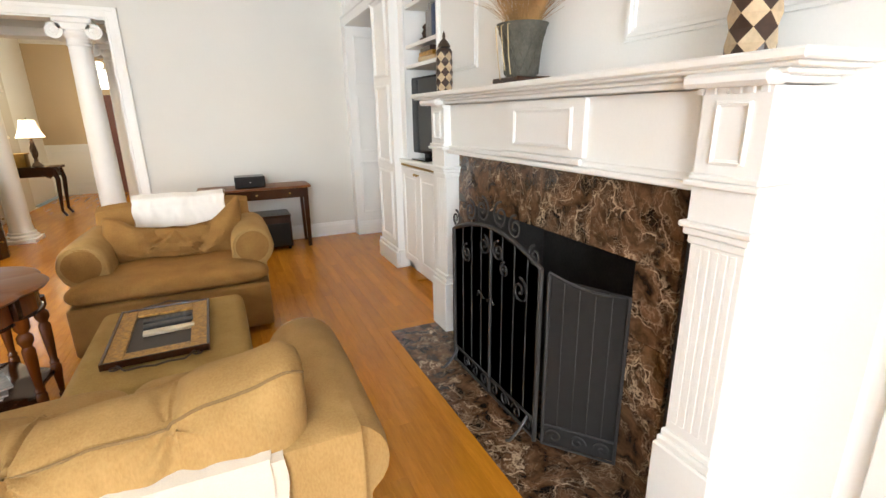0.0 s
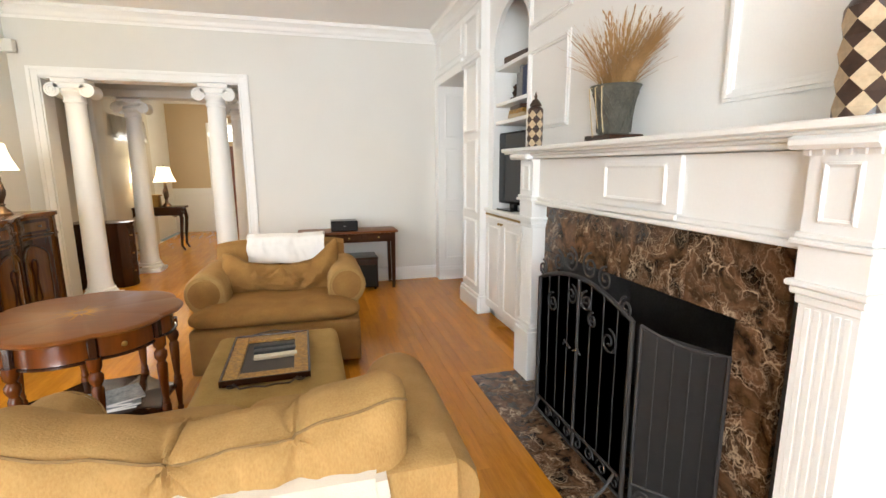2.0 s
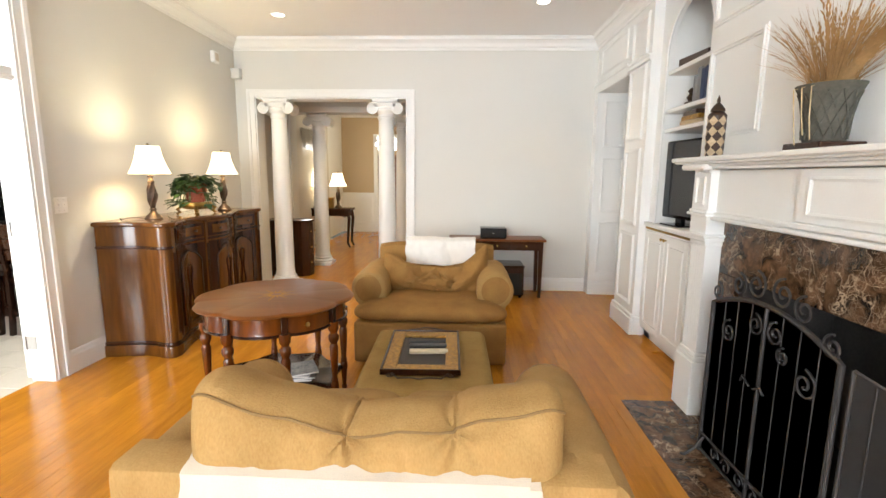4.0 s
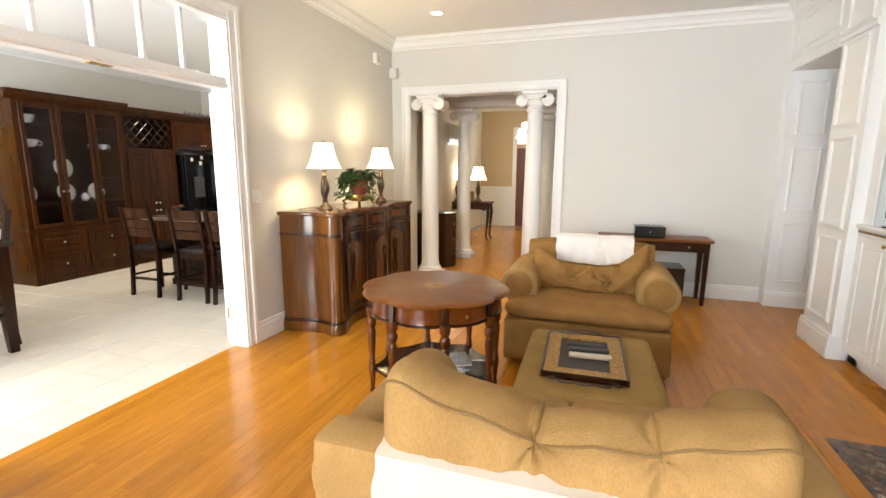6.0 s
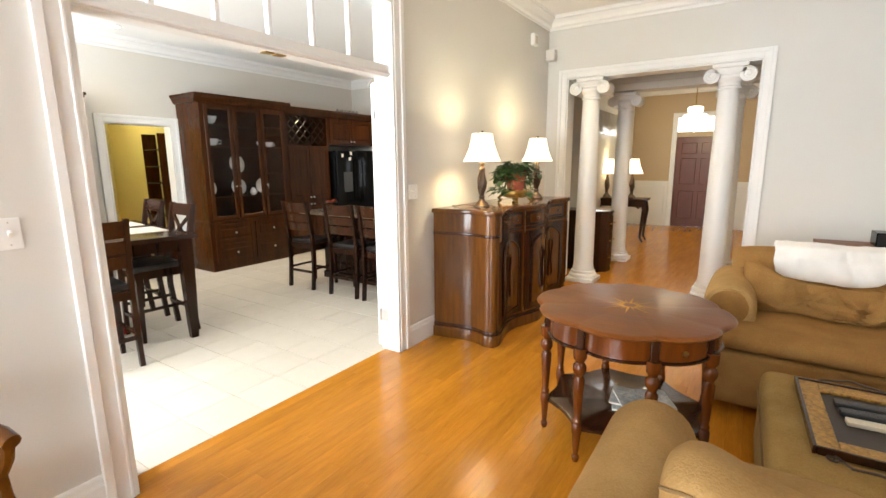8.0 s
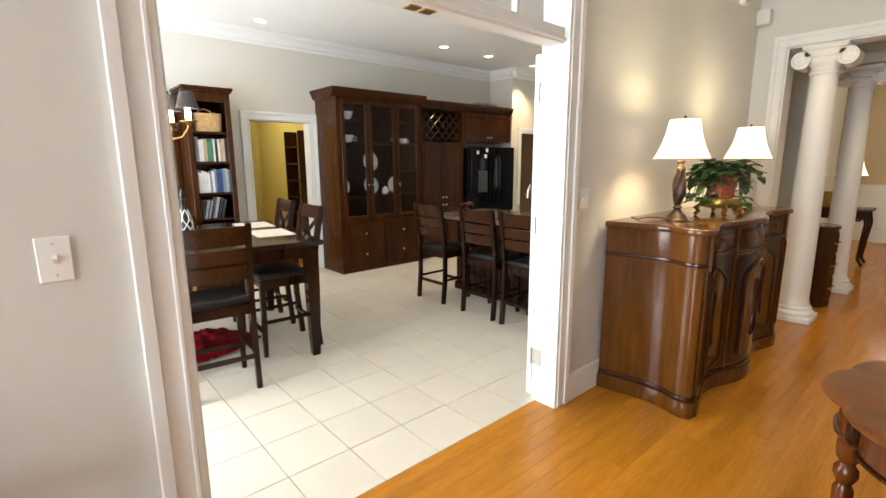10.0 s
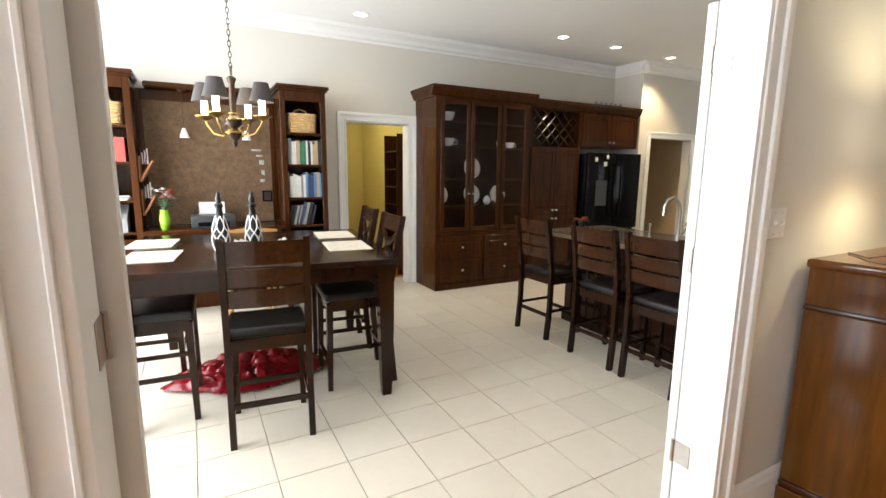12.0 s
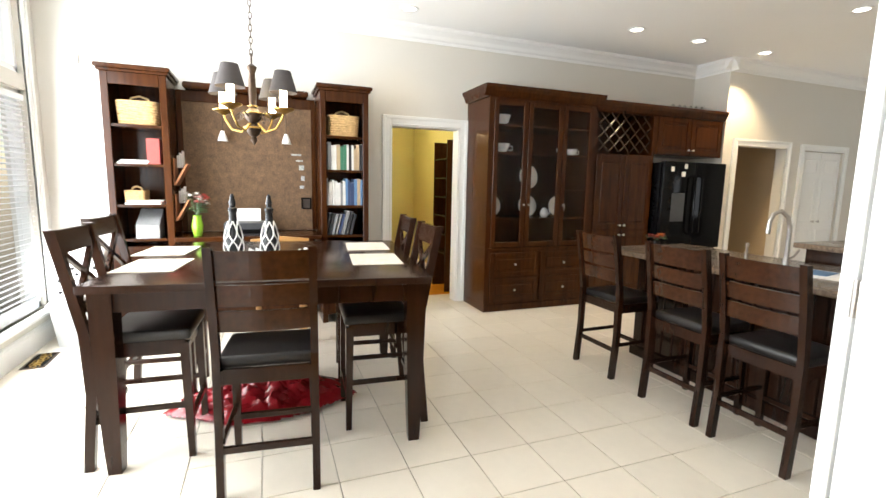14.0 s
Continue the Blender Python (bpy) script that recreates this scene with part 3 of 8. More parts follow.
mp = thing("mantelpiece", pose(0.045, 0, 0.008), "white painted mantelpiece with fluted pilasters round a marble fireplace", "mantelpiece")
for y0, y1 in ((2.85, 3.03), (0.80, 0.98)):
    p = part("pilaster", boxes((1.30, 1.58, y0, y1, 0.43, 1.20), bevel=0.003), WHITE, mp, smooth=False)
    for k in range(5):
        part("flute", box(1.2982, 1.30, y0 + 0.022 + k * 0.029, y0 + 0.041 + k * 0.029, 0.47, 1.12, 0.0015), WHITE, p, smooth=False)
    part("plinth", boxes((1.27, 1.58, y0 - 0.025, y1 + 0.025, 0.0, 0.37), (1.278, 1.58, y0 - 0.017, y1 + 0.017, 0.37, 0.40), (1.288, 1.58, y0 - 0.01, y1 + 0.01, 0.40, 0.43), bevel=0.006), WHITE, mp, smooth=False)
    part("capital", boxes((1.29, 1.58, y0 - 0.008, y1 + 0.008, 1.13, 1.16), (1.278, 1.58, y0 - 0.02, y1 + 0.02, 1.16, 1.185), (1.265, 1.58, y0 - 0.03, y1 + 0.03, 1.185, 1.205), bevel=0.005), WHITE, mp, smooth=False)
    b = part("frieze_block", boxes((1.285, 1.58, y0 - 0.01, y1 + 0.01, 1.205, 1.60)), WHITE, mp, smooth=False)
    part("panel_moulding", frame_moulding("x", 1.285, -1, y0 + 0.035, y1 - 0.035, 1.385, 1.565, 0.016, 0.01), WHITE, b, smooth=False)
    part("block_band", boxes((1.262, 1.58, y0 - 0.03, y1 + 0.03, 1.315, 1.335), (1.272, 1.58, y0 - 0.02, y1 + 0.02, 1.335, 1.355), bevel=0.005), WHITE, mp, smooth=False)
part("frieze", boxes((1.335, 1.58, 0.98, 2.85, 1.31, 1.60)), WHITE, mp, smooth=False)
tb = part("frieze_tablet", boxes((1.31, 1.335, 1.53, 2.12, 1.355, 1.60), bevel=0.003), WHITE, mp, smooth=False)
part("panel_moulding", frame_moulding("x", 1.31, -1, 1.60, 2.05, 1.385, 1.565, 0.02, 0.012), WHITE, tb, smooth=False)
part("bed_moulding", boxes((1.30, 1.36, 0.99, 2.84, 1.295, 1.32), (1.315, 1.36, 0.99, 2.84, 1.32, 1.345), (1.29, 1.31, 1.52, 2.13, 1.325, 1.355), bevel=0.006), WHITE, mp, smooth=False)
for k in range(60):
    y = 0.80 + k * 0.0372
    if 1.0 < y < 2.82:
        continue
    part("dentil", box(1.276, 1.29 if (y < 1 or y > 2.84) else 1.315, y, y + 0.02, 1.583, 1.607, 0.001), WHITE, mp, smooth=False)
part("shelf", box(1.20, 1.579, 0.68, 3.21, 1.652, 1.68, 0.006), WHITE, mp, smooth=False)
for x, y0, y1, z0, z1 in ((1.27, 0.77, 3.06, 1.605, 1.625), (1.25, 0.74, 3.15, 1.625, 1.64), (1.215, 0.70, 3.19, 1.64, 1.652)):
    part("shelf_moulding", box(x, 1.58, y0, y1, z0, z1, 0.005), WHITE, mp, smooth=False)
for y0, y1 in ((0.76, 1.02), (2.81, 3.09)):
    part("shelf_breakfront", box(1.215, 1.30, y0, y1, 1.60, 1.64, 0.012), WHITE, mp, smooth=False)

# ---- fire screen ----


def spiral(cx, cz, r, turns, start, sgn=1, n=26, x=0.0):
    out = []
    for k in range(n):
        f = k / (n - 1)
        a = start + sgn * turns * 2 * math.pi * f
        rr = r * (1 - 0.85 * f)
        out.append((x, cx + rr * math.cos(a), cz + rr * math.sin(a)))
    return out


fs = thing("fire_screen", pose(1.19, 0, 0.006), "black wrought-iron fire screen with scrolls and mesh doors", "fire screen")
P0, P1 = 1.55, 2.41


def arch_z(y, lift=0.0):
    f = (y - P0) / (P1 - P0)
    return 0.84 + 0.15 * math.sin(math.pi * min(1, max(0, 0.12 + f * 0.76))) + lift


part("frame", tube([(0, P0, 0.02), (0, P0, 0.5), *[(0, P0 + (P1 - P0) * k / 16, arch_z(P0 + (P1 - P0) * k / 16)) for k in range(17)], (0, P1, 0.5), (0, P1, 0.02)], 0.012, 8), IRON, fs)
for z in (0.035, 0.13):
    part("rail", tube([(0, P0, z), (0, P1, z)], 0.008, 6), IRON, fs)
m = (P0 + P1) / 2
part("centre_stile", tube([(0, m, 0.03), (0, m, arch_z(m))], 0.009, 6), IRON, fs)
for k in range(1, 8):
    y = P0 + (P1 - P0) * k / 8
    if abs(y - m) > 0.02:
        part("bar", tube([(0.004, y, 0.13), (0.004, y, arch_z(y) - 0.01)], 0.0028, 6), IRON, fs)
MESH = shader("fine_iron_mesh", (0.034, 0.031, 0.03), 0.6, metal=0.0, var=0.2, scale=30, grain=300, bump=0.4)
gm = bmesh.new()
for k in range(24):
    a, b = P0 + (P1 - P0) * k / 24, P0 + (P1 - P0) * (k + 1) / 24
    gm.faces.new([gm.verts.new(p) for p in ((0.012, a, 0.03), (0.012, b, 0.03), (0.012, b, arch_z(b)), (0.012, a, arch_z(a)))])
bmesh.ops.solidify(gm, geom=gm.faces[:], thickness=0.004)
part("mesh", gm, MESH, fs, smooth=False)
for k in range(7):
    y = P0 + 0.05 + k * 0.11
    part("scroll", tube(spiral(y, 0.082, 0.042, 1.3, 0 if k % 2 else math.pi, 1 if k % 2 else -1), 0.0045, 6), IRON, fs)
for y, z, r, s in ((m + 0.09, arch_z(m) + 0.075, 0.07, 1), (m - 0.09, arch_z(m) + 0.075, 0.07, -1), (m + 0.22, arch_z(m + 0.2) + 0.07, 0.06, 1), (m - 0.22, arch_z(m - 0.2) + 0.065, 0.06, -1), (P1 - 0.03, 0.96, 0.05, 1), (P0 + 0.05, 0.94, 0.05, -1),
                   (m + 0.07, 0.88, 0.055, 1), (m - 0.07, 0.88, 0.055, -1), (m + 0.27, 0.78, 0.06, -1), (m - 0.27, 0.74, 0.065, 1), (m - 0.13, 0.80, 0.04, -1)):
    part("scroll", tube(spiral(y, z, r, 1.6, math.pi / 2 if s > 0 else math.pi / 2, s), 0.006, 6), IRON, fs)
for y in (m - 0.015, m + 0.015):
    part("door_handle", tube([(-0.03, y, 0.6), (-0.035, y + (0.05 if y > m else -0.05), 0.63), (-0.03, y + (0.07 if y > m else -0.07), 0.6)], 0.006, 6), IRON, fs)
for y in (P0 + 0.06, P1 - 0.04):
    part("foot", tube([(0.0, y, 0.12), (-0.05, y, 0.05), (-0.10, y, 0.012), (-0.12, y, 0.02)], 0.008, 6), IRON, fs)
for (ax, ay), (bx, by) in (((0.03, 1.53), (0.235, 1.27)), ((0.02, 2.43), (0.235, 2.65))):
    lo, hi = (0.88, 0.82) if ay < 2 else (0.86, 0.80)
    part("wing_frame", tube([(ax, ay, 0.015), (ax, ay, lo), *[(ax + (bx - ax) * k / 8, ay + (by - ay) * k / 8, lo + (hi - lo) * k / 8 - 0.03 * math.sin(math.pi * k / 8)) for k in range(9)], (bx, by, 0.015), (ax, ay, 0.015)], 0.008, 6), IRON, fs)
    for k in range(1, 5):
        f = k / 5
        part("bar", tube([(ax + (bx - ax) * f, ay + (by - ay) * f, 0.12), (ax + (bx - ax) * f, ay + (by - ay) * f, lo + (hi - lo) * f - 0.02)], 0.003, 6), IRON, fs)
    part("rail", tube([(ax, ay, 0.12), (bx, by, 0.12)], 0.006, 6), IRON, fs)
    wm = bmesh.new()
    wm.faces.new([wm.verts.new(p) for p in ((ax + 0.008, ay, 0.02), (bx + 0.008, by, 0.02), (bx + 0.008, by, hi), (ax + 0.008, ay, lo - 0.02))])
    bmesh.ops.solidify(wm, geom=wm.faces[:], thickness=0.003)
    part("mesh", wm, MESH, fs, smooth=False)
    d = Vector((bx - ax, by - ay, 0)).normalized()
    for k in range(3):
        pts = [Vector((ax, ay, 0)) + d * (u + 0.06 + k * 0.11) + Vector((-0.004, 0, z)) for _, u, z in spiral(0, 0.068, 0.038, 1.3, 0 if k % 2 else math.pi, 1 if k % 2 else -1)]
        part("scroll", tube(pts, 0.005, 6), IRON, fs)

# ---- columns and opening to the hall ----
structure(part("trim_hall_opening", casing("y", YN, -1, -2.97, -0.935, 2.56, 0.1), WHITE, smooth=False), "white casing round the columned opening", "trim")
structure(part("trim_hall_opening_jambs", boxes((-2.972, -2.955, YN - 0.005, 6.46, 0, 2.56), (-0.95, -0.933, YN - 0.005, 6.46, 0, 2.56), (-2.96, -0.945, YN - 0.005, 6.46, 2.545, 2.562)), WHITE, smooth=False), "white lining of the columned opening", "trim")


def column(at, h, label):
    t = thing("column", pose(*at), label, "column", "columns of the hall")
    shaft = [(0.134, 0.14), (0.134, 0.17), (0.127, 0.2)]
    for k in range(13):
        f = k / 12
        shaft.append((0.124 - 0.024 * f ** 1.6, 0.22 + (h - 0.22 - 0.26) * f))
    shaft += [(0.112, h - 0.255), (0.112, h - 0.235), (0.104, h - 0.225), (0.104, h - 0.17)]
    part("shaft", lathe(shaft, 40), WHITE, t)
    part("base", lathe([(0.17, 0.05), (0.178, 0.065), (0.178, 0.085), (0.165, 0.1), (0.15, 0.105), (0.155, 0.12), (0.155, 0.135), (0.142, 0.142)], 40), WHITE, t)
    part("plinth", box(-0.18, 0.18, -0.18, 0.18, 0, 0.05, 0.004), WHITE, t, smooth=False)
    cap = part("capital", lathe([(0.104, h - 0.19), (0.128, h - 0.165), (0.135, h - 0.14), (0.12, h - 0.11)], 40), WHITE, t)
    part("abacus", boxes((-0.165, 0.165, -0.13, 0.13, h - 0.045, h), (-0.15, 0.15, -0.12, 0.12, h - 0.11, h - 0.045), bevel=0.008), WHITE, t, smooth=False)
    for sx in (-1, 1):
        vb = lathe([(0.0745, -0.12), (0.078, -0.11), (0.066, -0.05), (0.062, 0), (0.066, 0.05), (0.078, 0.11), (0.0745, 0.12)], 24)
        bmesh.ops.transform(vb, matrix=pose(sx * 0.165, 0, h - 0.125, 90, 0, 0), verts=vb.verts[:])
        v = part("volute", vb, WHITE, cap)
        for fy in (-1, 1):
            sp = [(sx * 0.165 + (y if sx > 0 else -y), fy * 0.122, h - 0.125 + z) for _, y, z in spiral(0, 0, 0.066, 1.8, math.pi / 2, -1, 30)]
            part("spiral", tube(sp, 0.007, 6), WHITE, cap)
    return t


column((-2.68, 6.28, 0), 2.545, "white ionic column with a smooth shaft in the wall opening")
column((-1.22, 6.28, 0), 2.545, "white ionic column with a smooth shaft in the wall opening")
column((-2.62, 7.86, 0), 2.545, "white ionic column standing at the foyer")
column((-1.20, 7.86, 0), 2.545, "white ionic column standing at the foyer")

# ---- soft furniture ----


def spow(v, e):
    return math.copysign(abs(v) ** e, v)


def add_cushion(bm, w, d, h, m=None, e=0.42, lump=0.012, seed=0.0, nu=64, nv=32, sag=0.0, ears=0.0, crease=0.0):
    """A stuffed cushion: x by w, y by d, z by h, about its middle; m places it."""
    m = m or Matrix()
    rings = []
    for j in range(nv + 1):
        v = -math.pi / 2 + math.pi * j / nv
        ring = []
        for i in range(nu):
            u = 2 * math.pi * i / nu
            cx, cy = spow(math.cos(u), e), spow(math.sin(u), e)
            k = spow(math.cos(v), 0.55)
            p = Vector((w / 2 * cx * k, d / 2 * spow(math.sin(v), 0.8), h / 2 * cy * k))
            if ears:
                p.z += ears * max(0, p.z / (h / 2)) * (abs(p.x / (w / 2)) ** 6)
            p.z -= sag * max(0, p.z / (h / 2)) * (1 - (p.x / (w / 2)) ** 2)
            q = noise.noise_vector(p * 4.5 + Vector((seed, seed, seed)))
            p += q * lump
            if crease:
                n1 = noise.noise(Vector((p.x * 4.5 + seed * 3, p.z * 2.2, seed)))
                n2 = noise.noise(Vector((p.x * 9 - p.z * 6 + seed, p.z * 5, seed + 4)))
                p.y *= 1 - crease * math.exp(-(n1 / 0.07) ** 2) - crease * 0.5 * math.exp(-(n2 / 0.07) ** 2)
            ring.append(bm.verts.new(m @ p))
        rings.append(ring)
    for a, b in zip(rings, rings[1:]):
        for i in range(nu):
            j = (i + 1) % nu
            bm.faces.new((a[i], a[j], b[j], b[i]))
    bmesh.ops.remove_doubles(bm, verts=bm.verts[:], dist=0.0008)
    bmesh.ops.recalc_face_normals(bm, faces=bm.faces[:])


def cushion(parent, name, w, d, h, m, mat=None, piping=True, **kw):
    bm = bmesh.new()
    add_cushion(bm, w, d, h, m, **kw)
    ob = part(name, bm, mat or FABRIC, parent)
    if piping:
        e, sag, ears, seed, lump = kw.get("e", 0.42), kw.get("sag", 0), kw.get("ears", 0), kw.get("seed", 0.0), kw.get("lump", 0.012)
        pts = []
        for i in range(61):
            u = 2 * math.pi * i / 60
            p = Vector((w / 2 * spow(math.cos(u), e), 0, h / 2 * spow(math.sin(u), e)))
            p.z += ears * max(0, p.z / (h / 2)) * (abs(p.x / (w / 2)) ** 6)
            p.z -= sag * max(0, p.z / (h / 2)) * (1 - (p.x / (w / 2)) ** 2)
            p += noise.noise_vector(p * 4.5 + Vector((seed, seed, seed))) * lump
            pts.append(m @ (p * 1.004))
        part("piping", tube(pts, 0.0055, 6), PIPING, ob)
    return ob


def rolled_arm(parent, x, y0, y1, side, r, zc, mat):
    """An upholstered arm with a rolled top; side is +1 where its outside faces +x. The front is at y0."""
    bm = bmesh.new()
    prof = [(-r * 0.75, 0.06), (r * 0.8, 0.06), (r * 0.8, zc - r * 0.9)]
    prof += [(r * 0.25 + r * math.cos(a), zc + r * math.sin(a)) for a in [-math.pi * 0.3 + math.pi * 1.35 * k / 14 for k in range(15)]]
    prof += [(-r * 0.75, zc - r * 0.4)]
    secs = []
    for f, s in ((0, 0.90), (0.012, 0.96), (0.04, 1.0), (0.3, 1.0), (0.6, 1.0), (0.95, 0.98), (1, 0.94)):
        y = y0 + (y1 - y0) * f
        mid = (0.05 * r, zc * 0.6)
        secs.append([Vector((x + side * (mid[0] + (a - mid[0]) * s), y, max(0.06, mid[1] + (b - mid[1]) * s))) + noise.noise_vector(Vector((a * 5, y * 3, b * 5 + x))) * 0.006 for a, b in prof])
    add_loft(bm, secs)
    bmesh.ops.recalc_face_normals(bm, faces=bm.faces[:])
    ob = part("arm", bm, mat, parent)
    face = lathe([(0.001, 0.006), (r * 0.6, 0.005), (r * 0.78, 0.0), (r * 0.8, -0.01)], 28, caps=False)
    bmesh.ops.transform(face, matrix=pose(x + side * r * 0.25, y0, zc, 90, 0, 0), verts=face.verts[:])
    bmesh.ops.recalc_face_normals(face, faces=face.faces[:])
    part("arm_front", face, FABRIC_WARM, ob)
    ring = [(x + side * (r * 0.25 + r * 0.9 * math.cos(a)), y0 - 0.003, zc + r * 0.9 * math.sin(a)) for a in [2 * math.pi * k / 28 for k in range(29)]]
    part("piping", tube(ring, 0.004, 6), mat, ob)
    return ob


def skirted(parent, x0, x1, y0, y1, z0, z1, mat, name="base"):
    bm = bmesh.new()
    add_box(bm, x0, x1, y0, y1, z0, z1, 0.02, 3)
    return part(name, bm, mat, parent)


def drape(name, parent, path, u0, u1, axis_m, mat, thick=0.012, fold=0.012, seed=3.0, nu=40, uneven=0.03):
    """A cloth laid along a path of (y, z) and spread from u0 to u1, with soft folds."""
    pts = []
    for (a, b), (c, d) in zip(path, path[1:]):
        for k in range(6):
            pts.append((a + (c - a) * k / 6, b + (d - b) * k / 6))
    pts.append(path[-1])
    bm = bmesh.new()
    rows = []
    for j, (y, z) in enumerate(pts):
        f = j / (len(pts) - 1)
        row = []
        for i in range(nu + 1):
            u = u0 + (u1 - u0) * i / nu
            q = noise.noise(Vector((u * 9 + seed, f * 1.4, seed))) * fold + noise.noise(Vector((u * 26, f * 3 + seed, 0))) * fold * 0.4
            e = noise.noise(Vector((u * 3, seed, 7))) * uneven * f
            row.append(bm.verts.new(axis_m @ Vector((u + noise.noise(Vector((f * 5, seed, i > nu / 2))) * 0.02, y - abs(q), z + abs(q) * 0.8 + e))))
        rows.append(row)
    for a, b in zip(rows, rows[1:]):
        for i in range(nu):
            bm.faces.new((a[i], a[i + 1], b[i + 1], b[i]))
    bmesh.ops.recalc_face_normals(bm, faces=bm.faces[:])
    bmesh.ops.solidify(bm, geom=bm.faces[:], thickness=thick)
    return part(name, bm, mat, parent)


# loveseat with its back to the camera's side, facing +y
sofa = thing("sofa", pose(-0.46, 1.58, 0, 0, 0, 180), "olive-tan chenille sofa with loose back cushions", "sofa")
skirted(sofa, -0.75, 0.74, -0.44, 0.40, 0.05, 0.40, FABRIC)
part("back", (lambda: (lambda b: (add_loft(b, [[Vector((x, y + noise.noise(Vector((x * 3, z * 4, 2))) * 0.006, z)) for y, z in ((0.24, 0.06), (0.44, 0.06), (0.455, 0.3), (0.455, 0.65), (0.45, 0.68), (0.43, 0.692), (0.30, 0.692), (0.27, 0.6), (0.25, 0.4))] for x in [-0.73 + 1.50 * k / 12 for k in range(13)]]), bmesh.ops.recalc_face_normals(b, faces=b.faces[:]), b)[-1])(bmesh.new()))(), FABRIC, sofa)
rolled_arm(sofa, -0.64, -0.42, 0.40, -1, 0.155, 0.545, FABRIC)
rolled_arm(sofa, 0.64, -0.44, 0.40, 1, 0.155, 0.525, FABRIC)
for x, sd in ((-0.30, 1.0), (0.30, 4.0)):
    cushion(sofa, "seat_cushion", 0.62, 0.16, 0.76, pose(x, -0.13, 0.46, 90, 0, 0), seed=sd, e=0.3)
SEAM = [(-1.03, 0.89), (-0.98, 0.91), (-0.91, 0.885), (-0.82, 0.845), (-0.66, 0.82), (-0.525, 0.785), (-0.36, 0.80), (-0.21, 0.80), (-0.15, 0.835), (-0.02, 0.845), (0.07, 0.88), (0.12, 0.885), (0.15, 0.86)]


def seam_height(x):
    """Height of the back cushion's rear seam, softened between its sags."""
    return sum(float(np.interp(x + d, [p for p, _ in SEAM], [q for _, q in SEAM])) for d in (-0.035, 0, 0.035)) / 3


def loop_point(knots, f):
    """A closed smooth curve through the knots."""
    n = len(knots)
    k, t_ = int(f * n) % n, f * n % 1.0
    p0, p1, p2, p3 = (Vector(knots[(k + j) % n]) for j in (-1, 0, 1, 2))
    return 0.5 * (2 * p1 + (p2 - p0) * t_ + (2 * p0 - 5 * p1 + 4 * p2 - p3) * t_ ** 2 + (3 * p1 - p0 - 3 * p2 + p3) * t_ ** 3)


def bolster(u, v):
    """The long back cushion, slumped over the frame and pinched twice; u runs along it, v round it from the seam."""
    x = -1.02 + 1.155 * u
    zs = seam_height(x)
    pinch = math.exp(-((x + 0.525) / 0.045) ** 2) + 0.8 * math.exp(-((x + 0.20) / 0.04) ** 2)
    puff = 0.03 - 0.012 * pinch
    knots = [(1.185, zs), (1.25, zs + puff * 0.9), (1.35, zs + puff), (1.47, zs - 0.03), (1.53, 0.68), (1.50, 0.52), (1.30, 0.47), (1.19, 0.55), (1.135 + 0.014 * pinch, 0.69), (1.145 + 0.016 * pinch, 0.5 * (0.69 + zs) + 0.02)]
    q = loop_point(knots, v)
    end = max(0.0, 1 - abs(2 * u - 1) ** 14) ** 0.5
    y, z = 1.30 + (q.x - 1.30) * (0.35 + 0.65 * end), 0.72 + (q.y - 0.72) * (0.72 + 0.28 * end)
    p = Vector((x + 0.03 * (z - 0.72) * (1 if u > 0.5 else -1), y, z))
    for c, w in ((-0.525, 1.0), (-0.20, 0.8)):
        dx, dz = x - c, z - seam_height(c)
        rr = math.hypot(dx, dz)
        ang = math.atan2(dz, dx)
        p.y += w * 0.011 * math.exp(-(rr / 0.13) ** 2) * math.cos(7 * ang + c * 9)
        p.z -= w * 0.012 * math.exp(-(rr / 0.10) ** 2) * max(0, math.cos(5 * ang))
    n1 = noise.noise(Vector((x * 4 + 2 * z, z * 3, 4.0)))
    p.y += 0.006 * math.exp(-(n1 / 0.07) ** 2)
    p += noise.noise_vector(p * 6 + Vector((3, 1, 7))) * 0.009
    return Vector((-(p.x + 0.46), -(p.y - 1.58), p.z))


bm = bmesh.new()
add_loft(bm, [[bolster(i / 150, k / 60) for k in range(60)] for i in range(151)])
bmesh.ops.recalc_face_normals(bm, faces=bm.faces[:])
bc = part("back_cushion", bm, FABRIC, sofa)
part("piping", tube([bolster(0.004 + 0.992 * k / 140, 0.0) + Vector((0, 0.002, 0.003)) for k in range(141)], 0.0045, 6), PIPING, bc)
for x in (-0.7, 0.7):
    for y in (-0.36, 0.36):
        part("foot", lathe([(0.025, 0), (0.035, 0.06)], 12, (x, y, 0)), MAHOG, sofa)
thr = thing("throw_blanket", pose(0, 0, 0), "ivory knitted throw folded over the sofa's back", "blanket")
drape("folded_cloth", thr, [(1.31, 0.705), (1.25, 0.715), (1.17, 0.712), (1.11, 0.69), (1.082, 0.6), (1.07, 0.30)], -1.0, 0.02, Matrix(), THROW, 0.02, 0.014, 3.0, uneven=0.006)
drape("under_fold", thr, [(1.30, 0.69), (1.24, 0.70), (1.17, 0.698), (1.113, 0.675), (1.092, 0.58), (1.085, 0.36)], -0.6, 0.055, Matrix(), THROW, 0.012, 0.01, 8.0, uneven=0.006)

